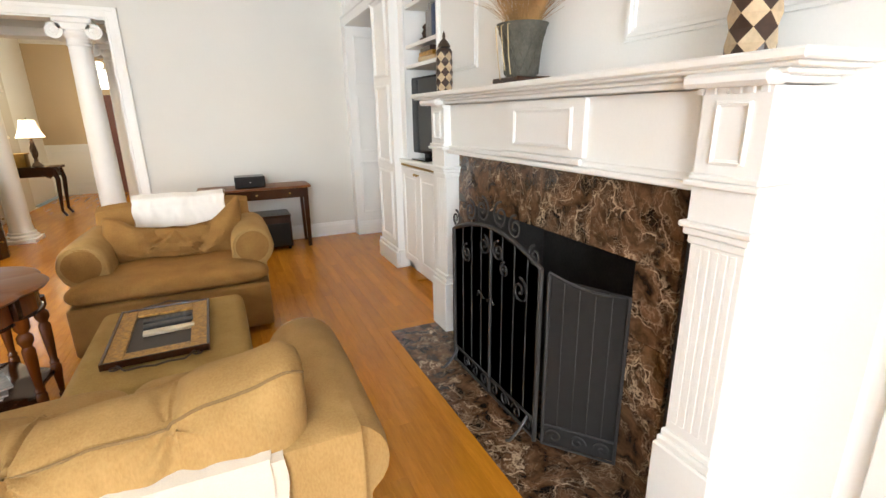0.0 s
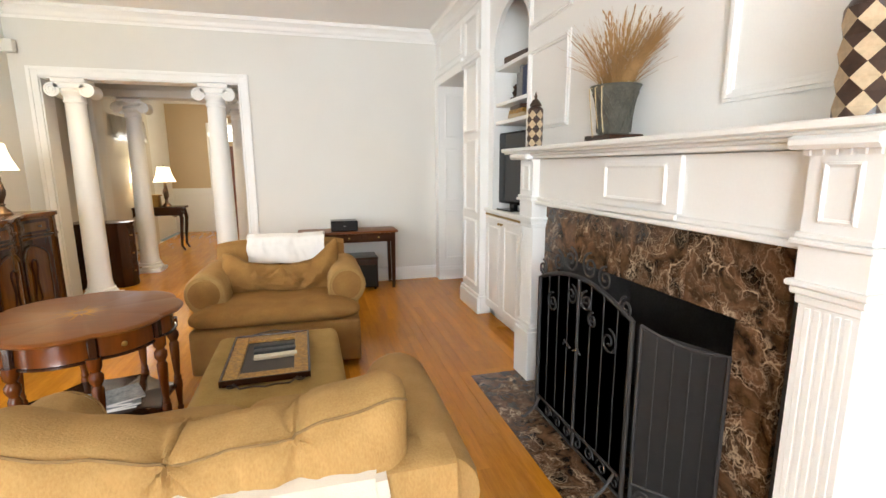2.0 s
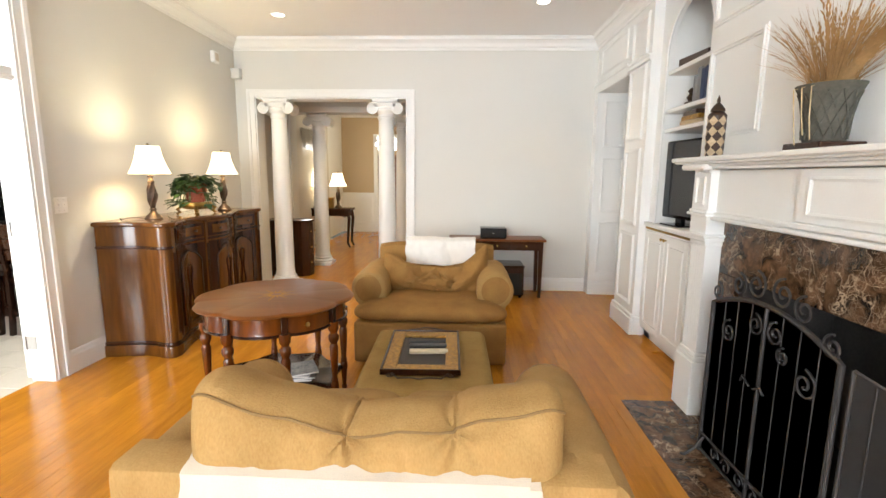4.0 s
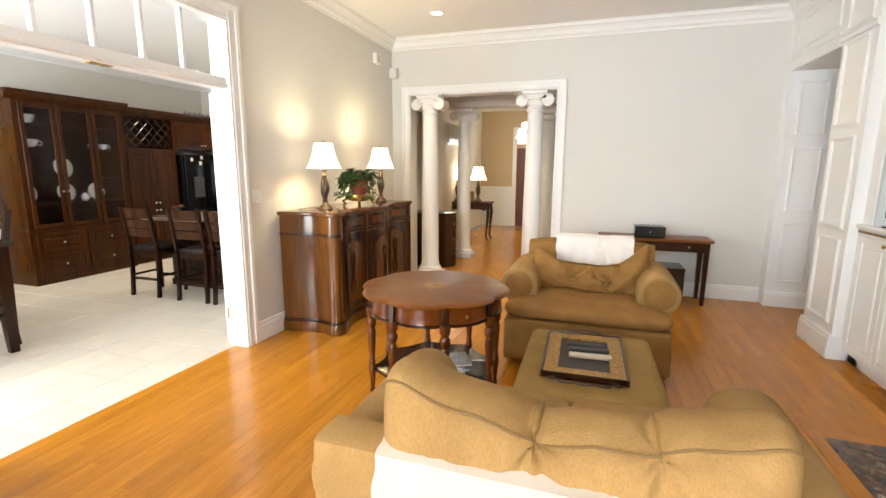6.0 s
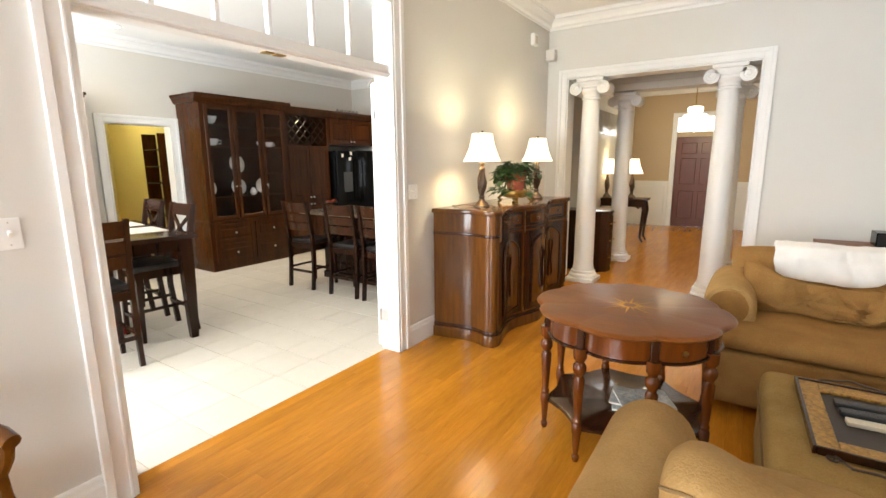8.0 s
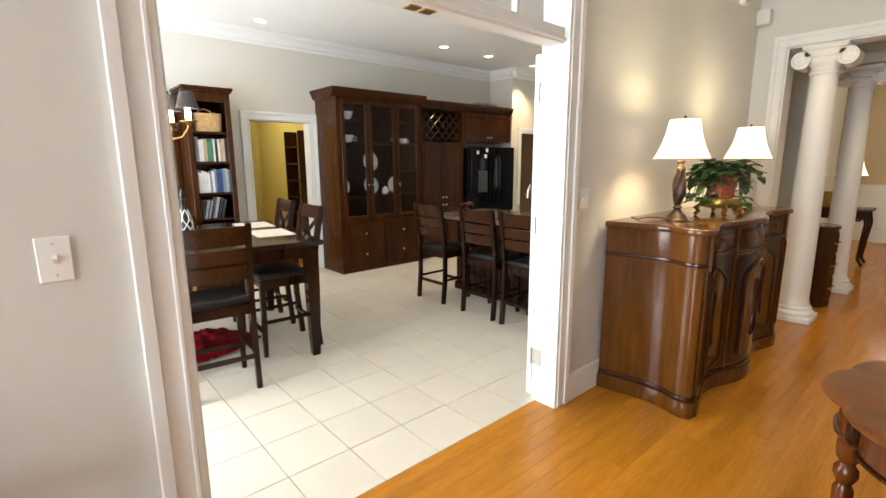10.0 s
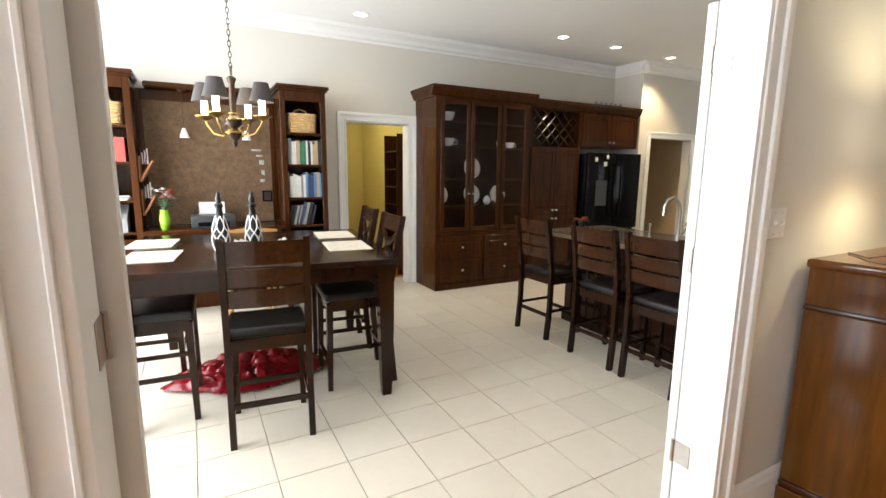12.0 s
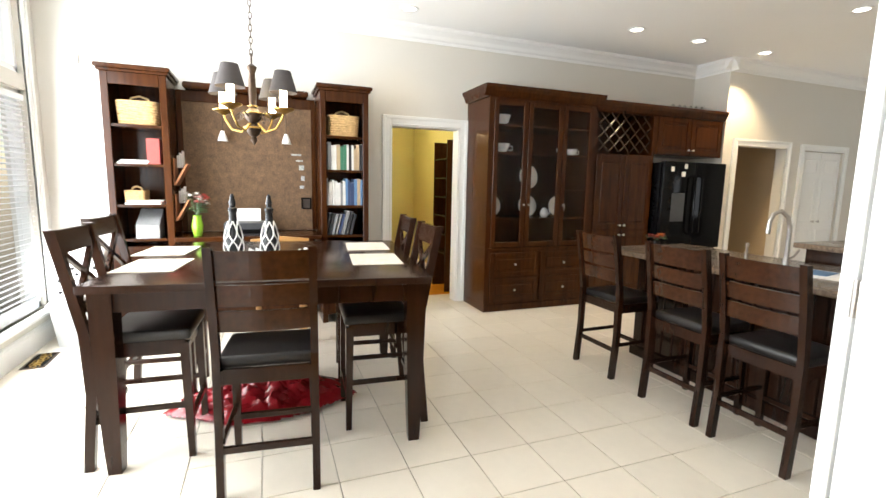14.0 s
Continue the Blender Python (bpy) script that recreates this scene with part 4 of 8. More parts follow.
# armchair
arm = thing("armchair", pose(-0.43, 4.02, 0), "brown-tan chenille armchair with rolled arms and a loose pillow back", "armchair")
skirted(arm, -0.58, 0.58, -0.50, 0.42, 0.04, 0.40, FABRIC_WARM)
part("front_rail", (lambda b: (add_box(b, -0.615, 0.615, -0.56, -0.32, 0.05, 0.39, 0.03, 3), b)[-1])(bmesh.new()), FABRIC_WARM, arm)
rolled_arm(arm, -0.50, -0.30, 0.46, -1, 0.155, 0.60, FABRIC)
rolled_arm(arm, 0.50, -0.30, 0.46, 1, 0.155, 0.60, FABRIC)
seat = bmesh.new()
add_cushion(seat, 1.0, 0.17, 0.92, pose(0, -0.14, 0.455, 90, 0, 0), seed=5.5, e=0.24, lump=0.013)
for v in seat.verts:
    v.co.x *= 1 + 0.25 / (1 + math.exp((v.co.y + 0.33) / 0.018))
part("seat_cushion", seat, FABRIC_WARM, arm, "loose seat cushion that spreads in front of the arms")
part("back", (lambda b: (add_loft(b, [[Vector((x, y, z - 0.03 * (x / 0.55) ** 4)) for y, z in ((0.26, 0.06), (0.50, 0.06), (0.56, 0.5), (0.57, 0.82), (0.54, 0.89), (0.47, 0.91), (0.40, 0.88), (0.34, 0.7), (0.28, 0.4))] for x in [-0.56 + 1.12 * k / 12 for k in range(13)]]), bmesh.ops.recalc_face_normals(b, faces=b.faces[:]), b)[-1])(bmesh.new()), FABRIC_WARM, arm)
pil = bmesh.new()
add_cushion(pil, 0.98, 0.27, 0.46, Matrix(), seed=1.3, e=0.40, lump=0.045, sag=0.21, ears=0.07)
for v in pil.verts:
    x, z = v.co.x, v.co.z
    fan = math.atan2(x - 0.05, z + 0.34)
    v.co.y += (0.032 * math.sin(fan * 13 + 0.8) + 0.012 * math.sin(fan * 29 + z * 9)) * max(0.0, 1 - (x / 0.5) ** 2)
    v.co.z += 0.04 * (x / 0.49) * max(0.0, z / 0.23)
pil.transform(pose(0, 0.10, 0.69, -20, 0, 0))
part("back_pillow", pil, FABRIC_WARM, arm, "slumped back pillow creased towards its middle")
for x in (-0.5, 0.5):
    for y in (-0.4, 0.38):
        part("foot", lathe([(0.025, 0), (0.033, 0.06)], 12, (x, y, 0)), MAHOG, arm)
tw = thing("towel", pose(-0.43, 4.02, 0), "white folded towel draped over the armchair's back", "towel")
drape("cloth", tw, [(0.60, 0.66), (0.605, 0.83), (0.57, 0.925), (0.47, 0.955), (0.385, 0.93), (0.335, 0.86), (0.31, 0.78), (0.285, 0.70)], -0.30, 0.38, Matrix(), TOWEL, 0.012, 0.02, 5.0, uneven=0.05)

# ottoman
ott = thing("ottoman", pose(-0.385, 2.67, 0, 0, 0, 1), "square olive-tan upholstered ottoman with piped edges", "ottoman")
part("skirt", (lambda b: (add_loft(b, [[Vector((sx * (0.385 - 0.01 * k), sy * (0.51 - 0.01 * k), z)) for sx, sy in ((-1, -1), (0, -1.01), (1, -1), (1.01, 0), (1, 1), (0, 1.01), (-1, 1), (-1.01, 0))] for k, z in ((0, 0.03), (0.2, 0.2), (0.6, 0.36))]), bmesh.ops.recalc_face_normals(b, faces=b.faces[:]), b)[-1])(bmesh.new()), OLIVE, ott)
top_b = bmesh.new()
add_box(top_b, -0.39, 0.39, -0.52, 0.52, 0.27, 0.44, 0.07, 6)
for v in top_b.verts:
    if v.co.z > 0.40:
        v.co.z += 0.018 * math.cos(v.co.x * 3.2) * math.cos(v.co.y * 2.6)
part("top_cushion", top_b, OLIVE, ott)
for z in (0.30,):
    o = [(sx * 0.37, sy * 0.50, z) for sx, sy in ((-1, -1), (1, -1), (1, 1), (-1, 1), (-1, -1))]
    dense = []
    for a, b in zip(o, o[1:]):
        for k in range(10):
            f = k / 10
            p = Vector(a).lerp(Vector(b), f)
            n = max(abs(p.x) / 0.394, abs(p.y) / 0.524)
            dense.append((p.x * 1.055, p.y * 1.045, z))
    dense.append(dense[0])
    part("piping", tube(dense, 0.0045, 6), PIPING, ott)
for x in (-0.3, 0.3):
    for y in (-0.42, 0.42):
        part("foot", lathe([(0.025, 0), (0.03, 0.05)], 12, (x, y, 0)), MAHOG, ott)

GOLD = shader("antique_gilt_wood", (0.62, 0.36, 0.07), 0.35, metal=0.4, var=0.5, scale=45, grain=110, bump=0.9, second=(0.14, 0.06, 0.014))
TRAYBED = shader("tray_dark_bed", (0.03, 0.02, 0.015), 0.5, var=0.3, scale=7, grain=60, bump=0.1)
tray = thing("serving_tray", pose(-0.415, 2.69, 0.453, 0, 0, 1.5), "gilt wooden tray with a dark bed and scrolled wire handles", "tray")
part("bed", box(-0.15, 0.15, -0.25, 0.25, 0.0, 0.012), TRAYBED, tray, smooth=False)
for a in ((-0.22, -0.14, -0.33, 0.33), (0.14, 0.22, -0.33, 0.33), (-0.14, 0.14, -0.33, -0.24), (-0.14, 0.14, 0.24, 0.33)):
    part("rim", box(*a, 0.002, 0.026, 0.006, 2), GOLD, tray, smooth=False)
for a in ((-0.228, -0.214, -0.338, 0.338), (0.214, 0.228, -0.338, 0.338), (-0.214, 0.214, -0.338, -0.324), (-0.214, 0.214, 0.324, 0.338)):
    part("rim_edge", box(*a, 0.0, 0.034, 0.004, 2), MAHOG, tray, smooth=False)
for s in (-1, 1):
    pts = [(-0.16, s * 0.335, 0.012), (-0.12, s * 0.40, 0.012), (-0.05, s * 0.41, 0.02), (0, s * 0.43, 0.022), (0.05, s * 0.41, 0.02), (0.12, s * 0.40, 0.012), (0.16, s * 0.335, 0.012)]
    part("handle", tube(pts, 0.005, 6), BRONZE, tray)
    for x in (-0.17, 0.17):
        part("scroll", tube([(x + y, s * (0.35 + z), 0.008) for _, y, z in spiral(0, 0, 0.025, 1.2, 0, 1, 16)], 0.004, 6), BRONZE, tray)
REMOTE = shader("dark_remote_plastic", (0.03, 0.032, 0.036), 0.4, var=0.2, scale=30, grain=90, bump=0.1)
BUTTON = shader("grey_rubber_button", (0.09, 0.09, 0.095), 0.6, var=0.1, scale=30, grain=90, bump=0.02)
CREAM = shader("cream_plastic", (0.62, 0.55, 0.42), 0.45, var=0.06, scale=20, grain=90, bump=0.05)


def remote(at, mat, label, ln=0.24):
    t = thing("remote_control", at, label, "remote control", "remotes on the tray")
    part("body", box(-ln / 2, ln / 2, -0.026, 0.026, 0, 0.02, 0.007, 2), mat, t)
    for i in range(7 if mat is REMOTE else 0):
        for k in range(3):
            part("button", box(-ln / 2 + 0.03 + i * 0.027, -ln / 2 + 0.045 + i * 0.027, -0.017 + k * 0.013, -0.008 + k * 0.013, 0.0195, 0.0225), BUTTON, t, smooth=False)


remote(pose(-0.40, 2.83, 0.466, 0, 0, 3), REMOTE, "long dark grey remote control lying on the tray")
remote(pose(-0.39, 2.75, 0.466, 0, 0, 5), REMOTE, "long dark grey remote control lying on the tray")
remote(pose(-0.38, 2.66, 0.466, 0, 0, 4), CREAM, "cream remote control lying on the tray")

# ---- scalloped round table ----
rt = thing("side_table", pose(-1.42, 2.88, 0, 0, 0, 4), "round cherry side table with a scalloped edge and turned legs", "table")


def scallop(a, r, z):
    return r * (1.0 + 0.085 * (abs(math.cos(4 * (a - radians(0.5)))) ** 0.5) - 0.06)


part("tabletop", lathe([(0.47, 0.735), (0.49, 0.738), (0.498, 0.748), (0.49, 0.758), (0.475, 0.762), (0.001, 0.762)], 128, wobble=scallop), CHERRY_TOP, rt)
part("apron", lathe([(0.435, 0.61), (0.445, 0.615), (0.44, 0.63), (0.44, 0.725), (0.45, 0.735)], 128, wobble=scallop), TABLEWOOD, rt)
part("apron_bead", lathe([(0.44, 0.605), (0.452, 0.61), (0.452, 0.62), (0.44, 0.625)], 128, wobble=scallop), MAHOG, rt)
star = bmesh.new()
for k in range(16):
    a = 2 * math.pi * k / 16
    r = 0.165 if k % 2 == 0 else 0.10
    b1, b2 = a - 0.2, a + 0.2
    star.faces.new([star.verts.new((p * math.cos(q), p * math.sin(q), 0.7632)) for p, q in ((0.035, b1), (r, a), (0.035, b2))])
INLAY = shader("pale_inlay_wood", (0.75, 0.42, 0.10), 0.25, var=0.2, scale=20, grain=60, bump=0.02, coat=0.4)
part("star_inlay", star, INLAY, rt, "pale star-shaped wood inlay", smooth=False)
LEG = [(0.012, 0.0), (0.017, 0.012), (0.02, 0.03), (0.013, 0.04), (0.018, 0.10), (0.022, 0.155), (0.026, 0.165), (0.026, 0.21), (0.02, 0.22), (0.024, 0.235), (0.017, 0.25), (0.021, 0.30), (0.027, 0.40), (0.029, 0.46), (0.02, 0.48), (0.034, 0.51), (0.034, 0.535), (0.02, 0.555), (0.033, 0.575), (0.035, 0.60), (0.035, 0.63)]
for k in range(8):
    a = radians(23 + 45 * k)
    part("leg", lathe(LEG, 14, (0.44 * math.cos(a), 0.44 * math.sin(a), 0)), TABLEWOOD, rt)
    b = radians(45 * k + 0.5)
    part("apron_post", box(-0.012, 0.012, -0.02, 0.02, 0.61, 0.735, 0.005), MAHOG, rt).matrix_local = pose(0.44 * math.cos(a), 0.44 * math.sin(a), 0, 0, 0, math.degrees(a))


def concave(a, r, z):
    return r * (1 - 0.13 * abs(math.sin(4 * (a - radians(23)))))


part("shelf", lathe([(0.43, 0.17), (0.44, 0.175), (0.44, 0.19), (0.43, 0.195), (0.001, 0.195)], 96, wobble=concave), MAHOG, rt)
knob(rt, (0.44 * math.cos(radians(-50)), 0.44 * math.sin(radians(-50)), 0.67), (math.cos(radians(-50)), math.sin(radians(-50)), 0))
PAPER = shader("magazine_cover", (0.5, 0.5, 0.48), 0.35, var=0.7, scale=14, grain=60, bump=0.02, second=(0.12, 0.14, 0.15))
for i, (dx, dy, rz) in enumerate(((0, 0, 12), (0.012, -0.008, 20), (-0.01, 0.01, 6), (0.02, 0.004, 28))):
    mg = thing("magazine", pose(-1.33 + dx, 2.86 + dy, 0.196 + i * 0.0125, 0, 0, rz), "glossy magazine stacked on the side table's shelf", "magazine", "magazines on the shelf")
    part("pages", box(-0.14, 0.14, -0.105, 0.105, 0.0, 0.011, 0.001), TOWEL, mg, smooth=False)
    part("cover", box(-0.142, 0.142, -0.107, 0.107, 0.011, 0.0122), PAPER, mg, smooth=False)

# ---- sideboard ----
sb = thing("sideboard", pose(0, 0, 0), "polished cherry serpentine sideboard with carved dark doors", "sideboard")
Y0, Y1, XB, SH = 3.57, 5.37, -3.205, 1.155


def serp(y, out=0.0):
    f = (y - Y0) / (Y1 - Y0)
    return -2.655 + 0.05 * math.cos(2 * math.pi * f * 2) + 0.03 * math.sin(math.pi * f) + out


def side_outline(out=0.0, n=36):
    w = [(XB, 0.0), (-3.15, 0.003), (-3.08, 0.014), (-3.0, 0.03), (-2.92, 0.042), (-2.85, 0.045), (-2.79, 0.037), (-2.74, 0.02), (-2.70, 0.004), (-2.66, 0.0), (-2.63, 0.006), (-2.612, 0.022)]
    pts = [(x + (out * 0.5 if x > -2.64 else 0), Y0 - out + d) for x, d in w]
    for k in range(n + 1):
        y = Y0 + 0.06 + (Y1 - Y0 - 0.12) * k / n
        pts.append((serp(y, out), y))
    pts += [(x + (out * 0.5 if x > -2.64 else 0), Y1 + out - d) for x, d in reversed(w)]
    return pts


part("body", prism(side_outline(0.0), 0.10, 1.115), CHERRY, sb)
part("plinth", prism(side_outline(0.022), 0.0, 0.10, bevel=0.008), CHERRY, sb)
part("plinth_bead", prism(side_outline(0.012), 0.10, 0.13, bevel=0.012), MAHOG, sb)
part("waist_moulding", prism(side_outline(0.012), 0.93, 0.955, bevel=0.01), MAHOG, sb)
part("top", prism(side_outline(0.03), 1.115, SH, bevel=0.014, seg=3), CHERRY, sb)


def on_front(y, z, out):
    return Vector((serp(y, out), y, z))


def front_sheet(y0, y1, z0, z1, out0, out1, shape=None, n=16, nz=10):
    """A panel that follows the curved front; shape(v, w) trims its top by the place across."""
    bm = bmesh.new()
    a, b = [], []
    for k in range(n + 1):
        y = y0 + (y1 - y0) * k / n
        top = z1 - (shape(k / n) if shape else 0)
        a.append([bm.verts.new(on_front(y, z0 + (top - z0) * j / nz, out1)) for j in range(nz + 1)])
        b.append([bm.verts.new(on_front(y, z0 + (top - z0) * j / nz, out0)) for j in range(nz + 1)])
    for g in (a, b):
        for p, q in zip(g, g[1:]):
            for j in range(nz):
                bm.faces.new((p[j], p[j + 1], q[j + 1], q[j]))
    for g in ((a[0], b[0]), (a[-1], b[-1])):
        for j in range(nz):
            bm.faces.new((g[0][j], g[0][j + 1], g[1][j + 1], g[1][j]))
    for j in (0, nz):
        for k in range(n):
            bm.faces.new((a[k][j], a[k + 1][j], b[k + 1][j], b[k][j]))
    bmesh.ops.recalc_face_normals(bm, faces=bm.faces[:])
    return bm


for a, b in ((3.72, 4.20), (4.24, 4.70), (4.74, 5.22)):
    dr = part("drawer", front_sheet(a, b, 0.965, 1.095, -0.01, 0.010), MAHOG, sb)
    part("drawer_field", front_sheet(a + 0.04, b - 0.04, 0.99, 1.07, 0.0, 0.016), CHERRY, dr)
    for q in (a + 0.12, b - 0.12):
        knob(dr, on_front(q, 1.03, 0.014), (1, 0, 0), BRONZE, 0.013)
    d = part("door", front_sheet(a, b, 0.15, 0.915, -0.01, 0.010), MAHOG, sb)
    arc = lambda f: 0.10 * (1 - math.sin(math.pi * f) ** 0.7)
    part("door_field", front_sheet(a + 0.07, b - 0.07, 0.22, 0.86, 0.0, 0.018, arc), CHERRY, d, "figured dark cherry panel with an arched top")
    edge = [on_front(a + 0.07, 0.22, 0.02), *[on_front(a + 0.07 + (b - a - 0.14) * k / 14, 0.86 - arc(k / 14), 0.02) for k in range(15)], on_front(b - 0.07, 0.22, 0.02), on_front(a + 0.07, 0.22, 0.02)]
    part("door_bead", tube(edge, 0.009, 6), MAHOG, d)
    mid = (a + b) / 2
    loop = [on_front(mid + 0.09 * math.sin(2 * math.pi * k / 40) * (0.6 + 0.4 * math.cos(4 * math.pi * k / 40)), 0.53 + 0.2 * math.cos(2 * math.pi * k / 40), 0.021) for k in range(41)]
    part("carving", tube(loop, 0.01, 6), MAHOG, d)
for yy in (3.655, 4.22, 4.72, 5.285):
    post = part("pilaster", boxes((serp(yy, -0.03), serp(yy, 0.012), yy - 0.024, yy + 0.024, 0.13, 1.11), bevel=0.004), CHERRY, sb, smooth=False)
    for k in range(3):
        part("flute", box(serp(yy, 0.01), serp(yy, 0.019), yy - 0.019 + k * 0.014, yy - 0.01 + k * 0.014, 0.2, 0.9, 0.003), MAHOG, post, smooth=False)


def table_lamp(at, label, scale=1.0, power=27.0, group="table lamps"):
    x, y, z = at
    t = thing("table_lamp", pose(x, y, z), label, "table lamp", group)
    s = scale
    part("base", lathe([(0.07 * s, 0), (0.07 * s, 0.012 * s), (0.06 * s, 0.02 * s), (0.055 * s, 0.035 * s), (0.035 * s, 0.05 * s), (0.02 * s, 0.075 * s), (0.03 * s, 0.085 * s), (0.018 * s, 0.1 * s)], 24), BRONZE, t)
    bm = bmesh.new()
    prof = [(0.018, 0.1), (0.026, 0.13), (0.036, 0.17), (0.04, 0.21), (0.034, 0.26), (0.022, 0.31), (0.026, 0.33), (0.016, 0.345), (0.013, 0.37)]
    rings = []
    for r, h in prof:
        rings.append([bm.verts.new((s * r * (1 + 0.14 * math.cos(5 * a)) * math.cos(a + h * 9), s * r * (1 + 0.14 * math.cos(5 * a)) * math.sin(a + h * 9), s * h)) for a in [2 * math.pi * i / 30 for i in range(30)]])
    for a, b in zip(rings, rings[1:]):
        for i in range(30):
            bm.faces.new((a[i], a[(i + 1) % 30], b[(i + 1) % 30], b[i]))
    part("stem", bm, BRONZE, t, "twisted pewter-bronze stem")
    part("collar", lathe([(0.024 * s, 0.365 * s), (0.026 * s, 0.372 * s), (0.024 * s, 0.38 * s), (0.012 * s, 0.385 * s), (0.012 * s, 0.40 * s)], 16), BRONZE, t)
    part("harp", tube([(s * 0.055 * math.sin(math.pi * k / 12) * 1.0, 0, s * (0.40 + 0.225 * k / 12)) for k in range(13)], 0.0022, 5), BRONZE, t)
    part("finial", lathe([(0.004 * s, 0.622 * s), (0.012 * s, 0.635 * s), (0.006 * s, 0.655 * s)], 12), BRONZE, t)
    sh = bmesh.new()
    pr = [(0.165, 0.39), (0.145, 0.43), (0.12, 0.49), (0.102, 0.55), (0.09, 0.615), (0.087, 0.63)]
    add_lathe(sh, [(r * s, h * s) for r, h in pr] + [(r * s - 0.003, h * s) for r, h in reversed(pr)], 48, caps=False)
    shade = part("shade", sh, SHADE, t, "glowing ivory bell shade")
    part("shade_trim", lathe([(0.166 * s, 0.386 * s), (0.169 * s, 0.39 * s), (0.166 * s, 0.395 * s)], 48, caps=False), THROW, shade)
    part("bulb", lathe([(0.012 * s, 0.40 * s), (0.02 * s, 0.43 * s), (0.02 * s, 0.455 * s), (0.005 * s, 0.47 * s)], 14), BULB, t)
    lamp("lamp_glow", "POINT", (x, y, z + 0.555 * s), (x, y, 0), power, (1.0, 0.89, 0.58), 0.075)
    return t


table_lamp((-2.90, 3.88, SH), "lit table lamp with twisted bronze stem on the sideboard")
table_lamp((-2.86, 5.03, SH), "lit table lamp with twisted bronze stem beside the plant")
crd = thing("lamp_cord", pose(0, 0, 0), "thin dark lamp cord looping on the sideboard", "cord")
part("wire", tube([(-2.95, 3.86, SH + 0.006), (-2.99, 3.80, SH + 0.02), (-3.03, 3.74, SH + 0.022), (-3.07, 3.72, SH + 0.008), (-3.12, 3.78, SH + 0.005), (-3.18, 3.84, SH + 0.005)], 0.0035, 6), BRONZE, crd)
st = thing("plant_stand", pose(-2.84, 4.45, SH, 0, 0, 90) @ Matrix.Diagonal((1.3, 1.25, 1.0, 1)), "ornate gilt footed stand under the potted plant", "stand")
part("tray", prism([(0.13 * spow(math.cos(a), 0.6), 0.085 * spow(math.sin(a), 0.6)) for a in [2 * math.pi * k / 32 for k in range(32)]], 0.075, 0.12, bevel=0.012), BRASS, st)
part("skirt", lathe([(0.07, 0.05), (0.1, 0.06), (0.11, 0.075)], 24), GOLD, st)
for sx in (-1, 1):
    for sy in (-1, 1):
        part("foot", tube([(sx * 0.10, sy * 0.06, 0.08), (sx * 0.135, sy * 0.075, 0.055), (sx * 0.11, sy * 0.065, 0.03), (sx * 0.135, sy * 0.075, 0.012)], 0.013, 8), BRASS, st)
WICKER = shader("red_brown_basket", (0.32, 0.075, 0.04), 0.6, var=0.4, scale=40, grain=120, bump=0.8)
LEAF = shader("dark_green_leaf", (0.045, 0.10, 0.025), 0.4, var=0.35, scale=9, grain=60, bump=0.1)
SOIL = shader("potting_soil", (0.03, 0.02, 0.014), 0.95, var=0.3, scale=30, grain=100, bump=0.6)
pl = thing("potted_plant", pose(-2.84, 4.45, SH + 0.12) @ Matrix.Diagonal((1.2, 1.2, 1.05, 1)), "trailing green plant in a red basket-weave pot", "plant")
pot = part("pot", lathe([(0.06, 0), (0.065, 0.01), (0.075, 0.09), (0.085, 0.16), (0.092, 0.165), (0.092, 0.18), (0.08, 0.18)], 28), WICKER, pl)
weave = bmesh.new()
for k in range(12):
    for sgn in (-1, 1):
        add_tube(weave, [((0.064 + 0.022 * f) * math.cos(sgn * f * 1.6 + k * math.pi / 6), (0.064 + 0.022 * f) * math.sin(sgn * f * 1.6 + k * math.pi / 6), 0.01 + 0.15 * f) for f in [j / 8 for j in range(9)]], 0.005, 5)
part("weave", weave, WICKER, pot)
part("soil", lathe([(0.08, 0.165), (0.05, 0.172), (0.001, 0.175)], 20), SOIL, pl)
rng = random.Random(11)
lv = bmesh.new()


def add_leaf(bm, base, way, ln, wd, droop=0.3):
    way = Vector(way).normalized()
    side = way.cross(Vector((0, 0, 1)))
    side = side.normalized() if side.length > 0.01 else Vector((1, 0, 0))
    rows = []
    for k in range(6):
        f = k / 5
        w = wd * math.sin(math.pi * (0.08 + 0.9 * f)) ** 0.8 / 2
        p = Vector(base) + way * ln * f - Vector((0, 0, droop * ln * f * f))
        rows.append((bm.verts.new(p - side * w), bm.verts.new(p + Vector((0, 0, -wd * 0.12))), bm.verts.new(p + side * w)))
    for a, b in zip(rows, rows[1:]):
        bm.faces.new((a[0], a[1], b[1], b[0]))
        bm.faces.new((a[1], a[2], b[2], b[1]))


for s in range(46):
    a = rng.random() * 6.283
    reach, rise = 0.10 + rng.random() * 0.09, 0.04 + rng.random() * 0.06
    vine = [(reach * f * math.cos(a), reach * f * math.sin(a), 0.17 + rise * math.sin(f * 2.2) * 1.1 - (0.22 if s % 3 else 0.08) * f ** 3) for f in [k / 6 for k in range(7)]]
    add_tube(lv, vine, 0.0025, 5)
    for p in vine[1:]:
        for _ in range(2):
            b = a + rng.uniform(-1.4, 1.4)
            add_leaf(lv, p, (math.cos(b), math.sin(b), rng.uniform(-0.3, 0.6)), 0.055 + rng.random() * 0.035, 0.04, 0.4)
part("foliage", lv, LEAF, pl)

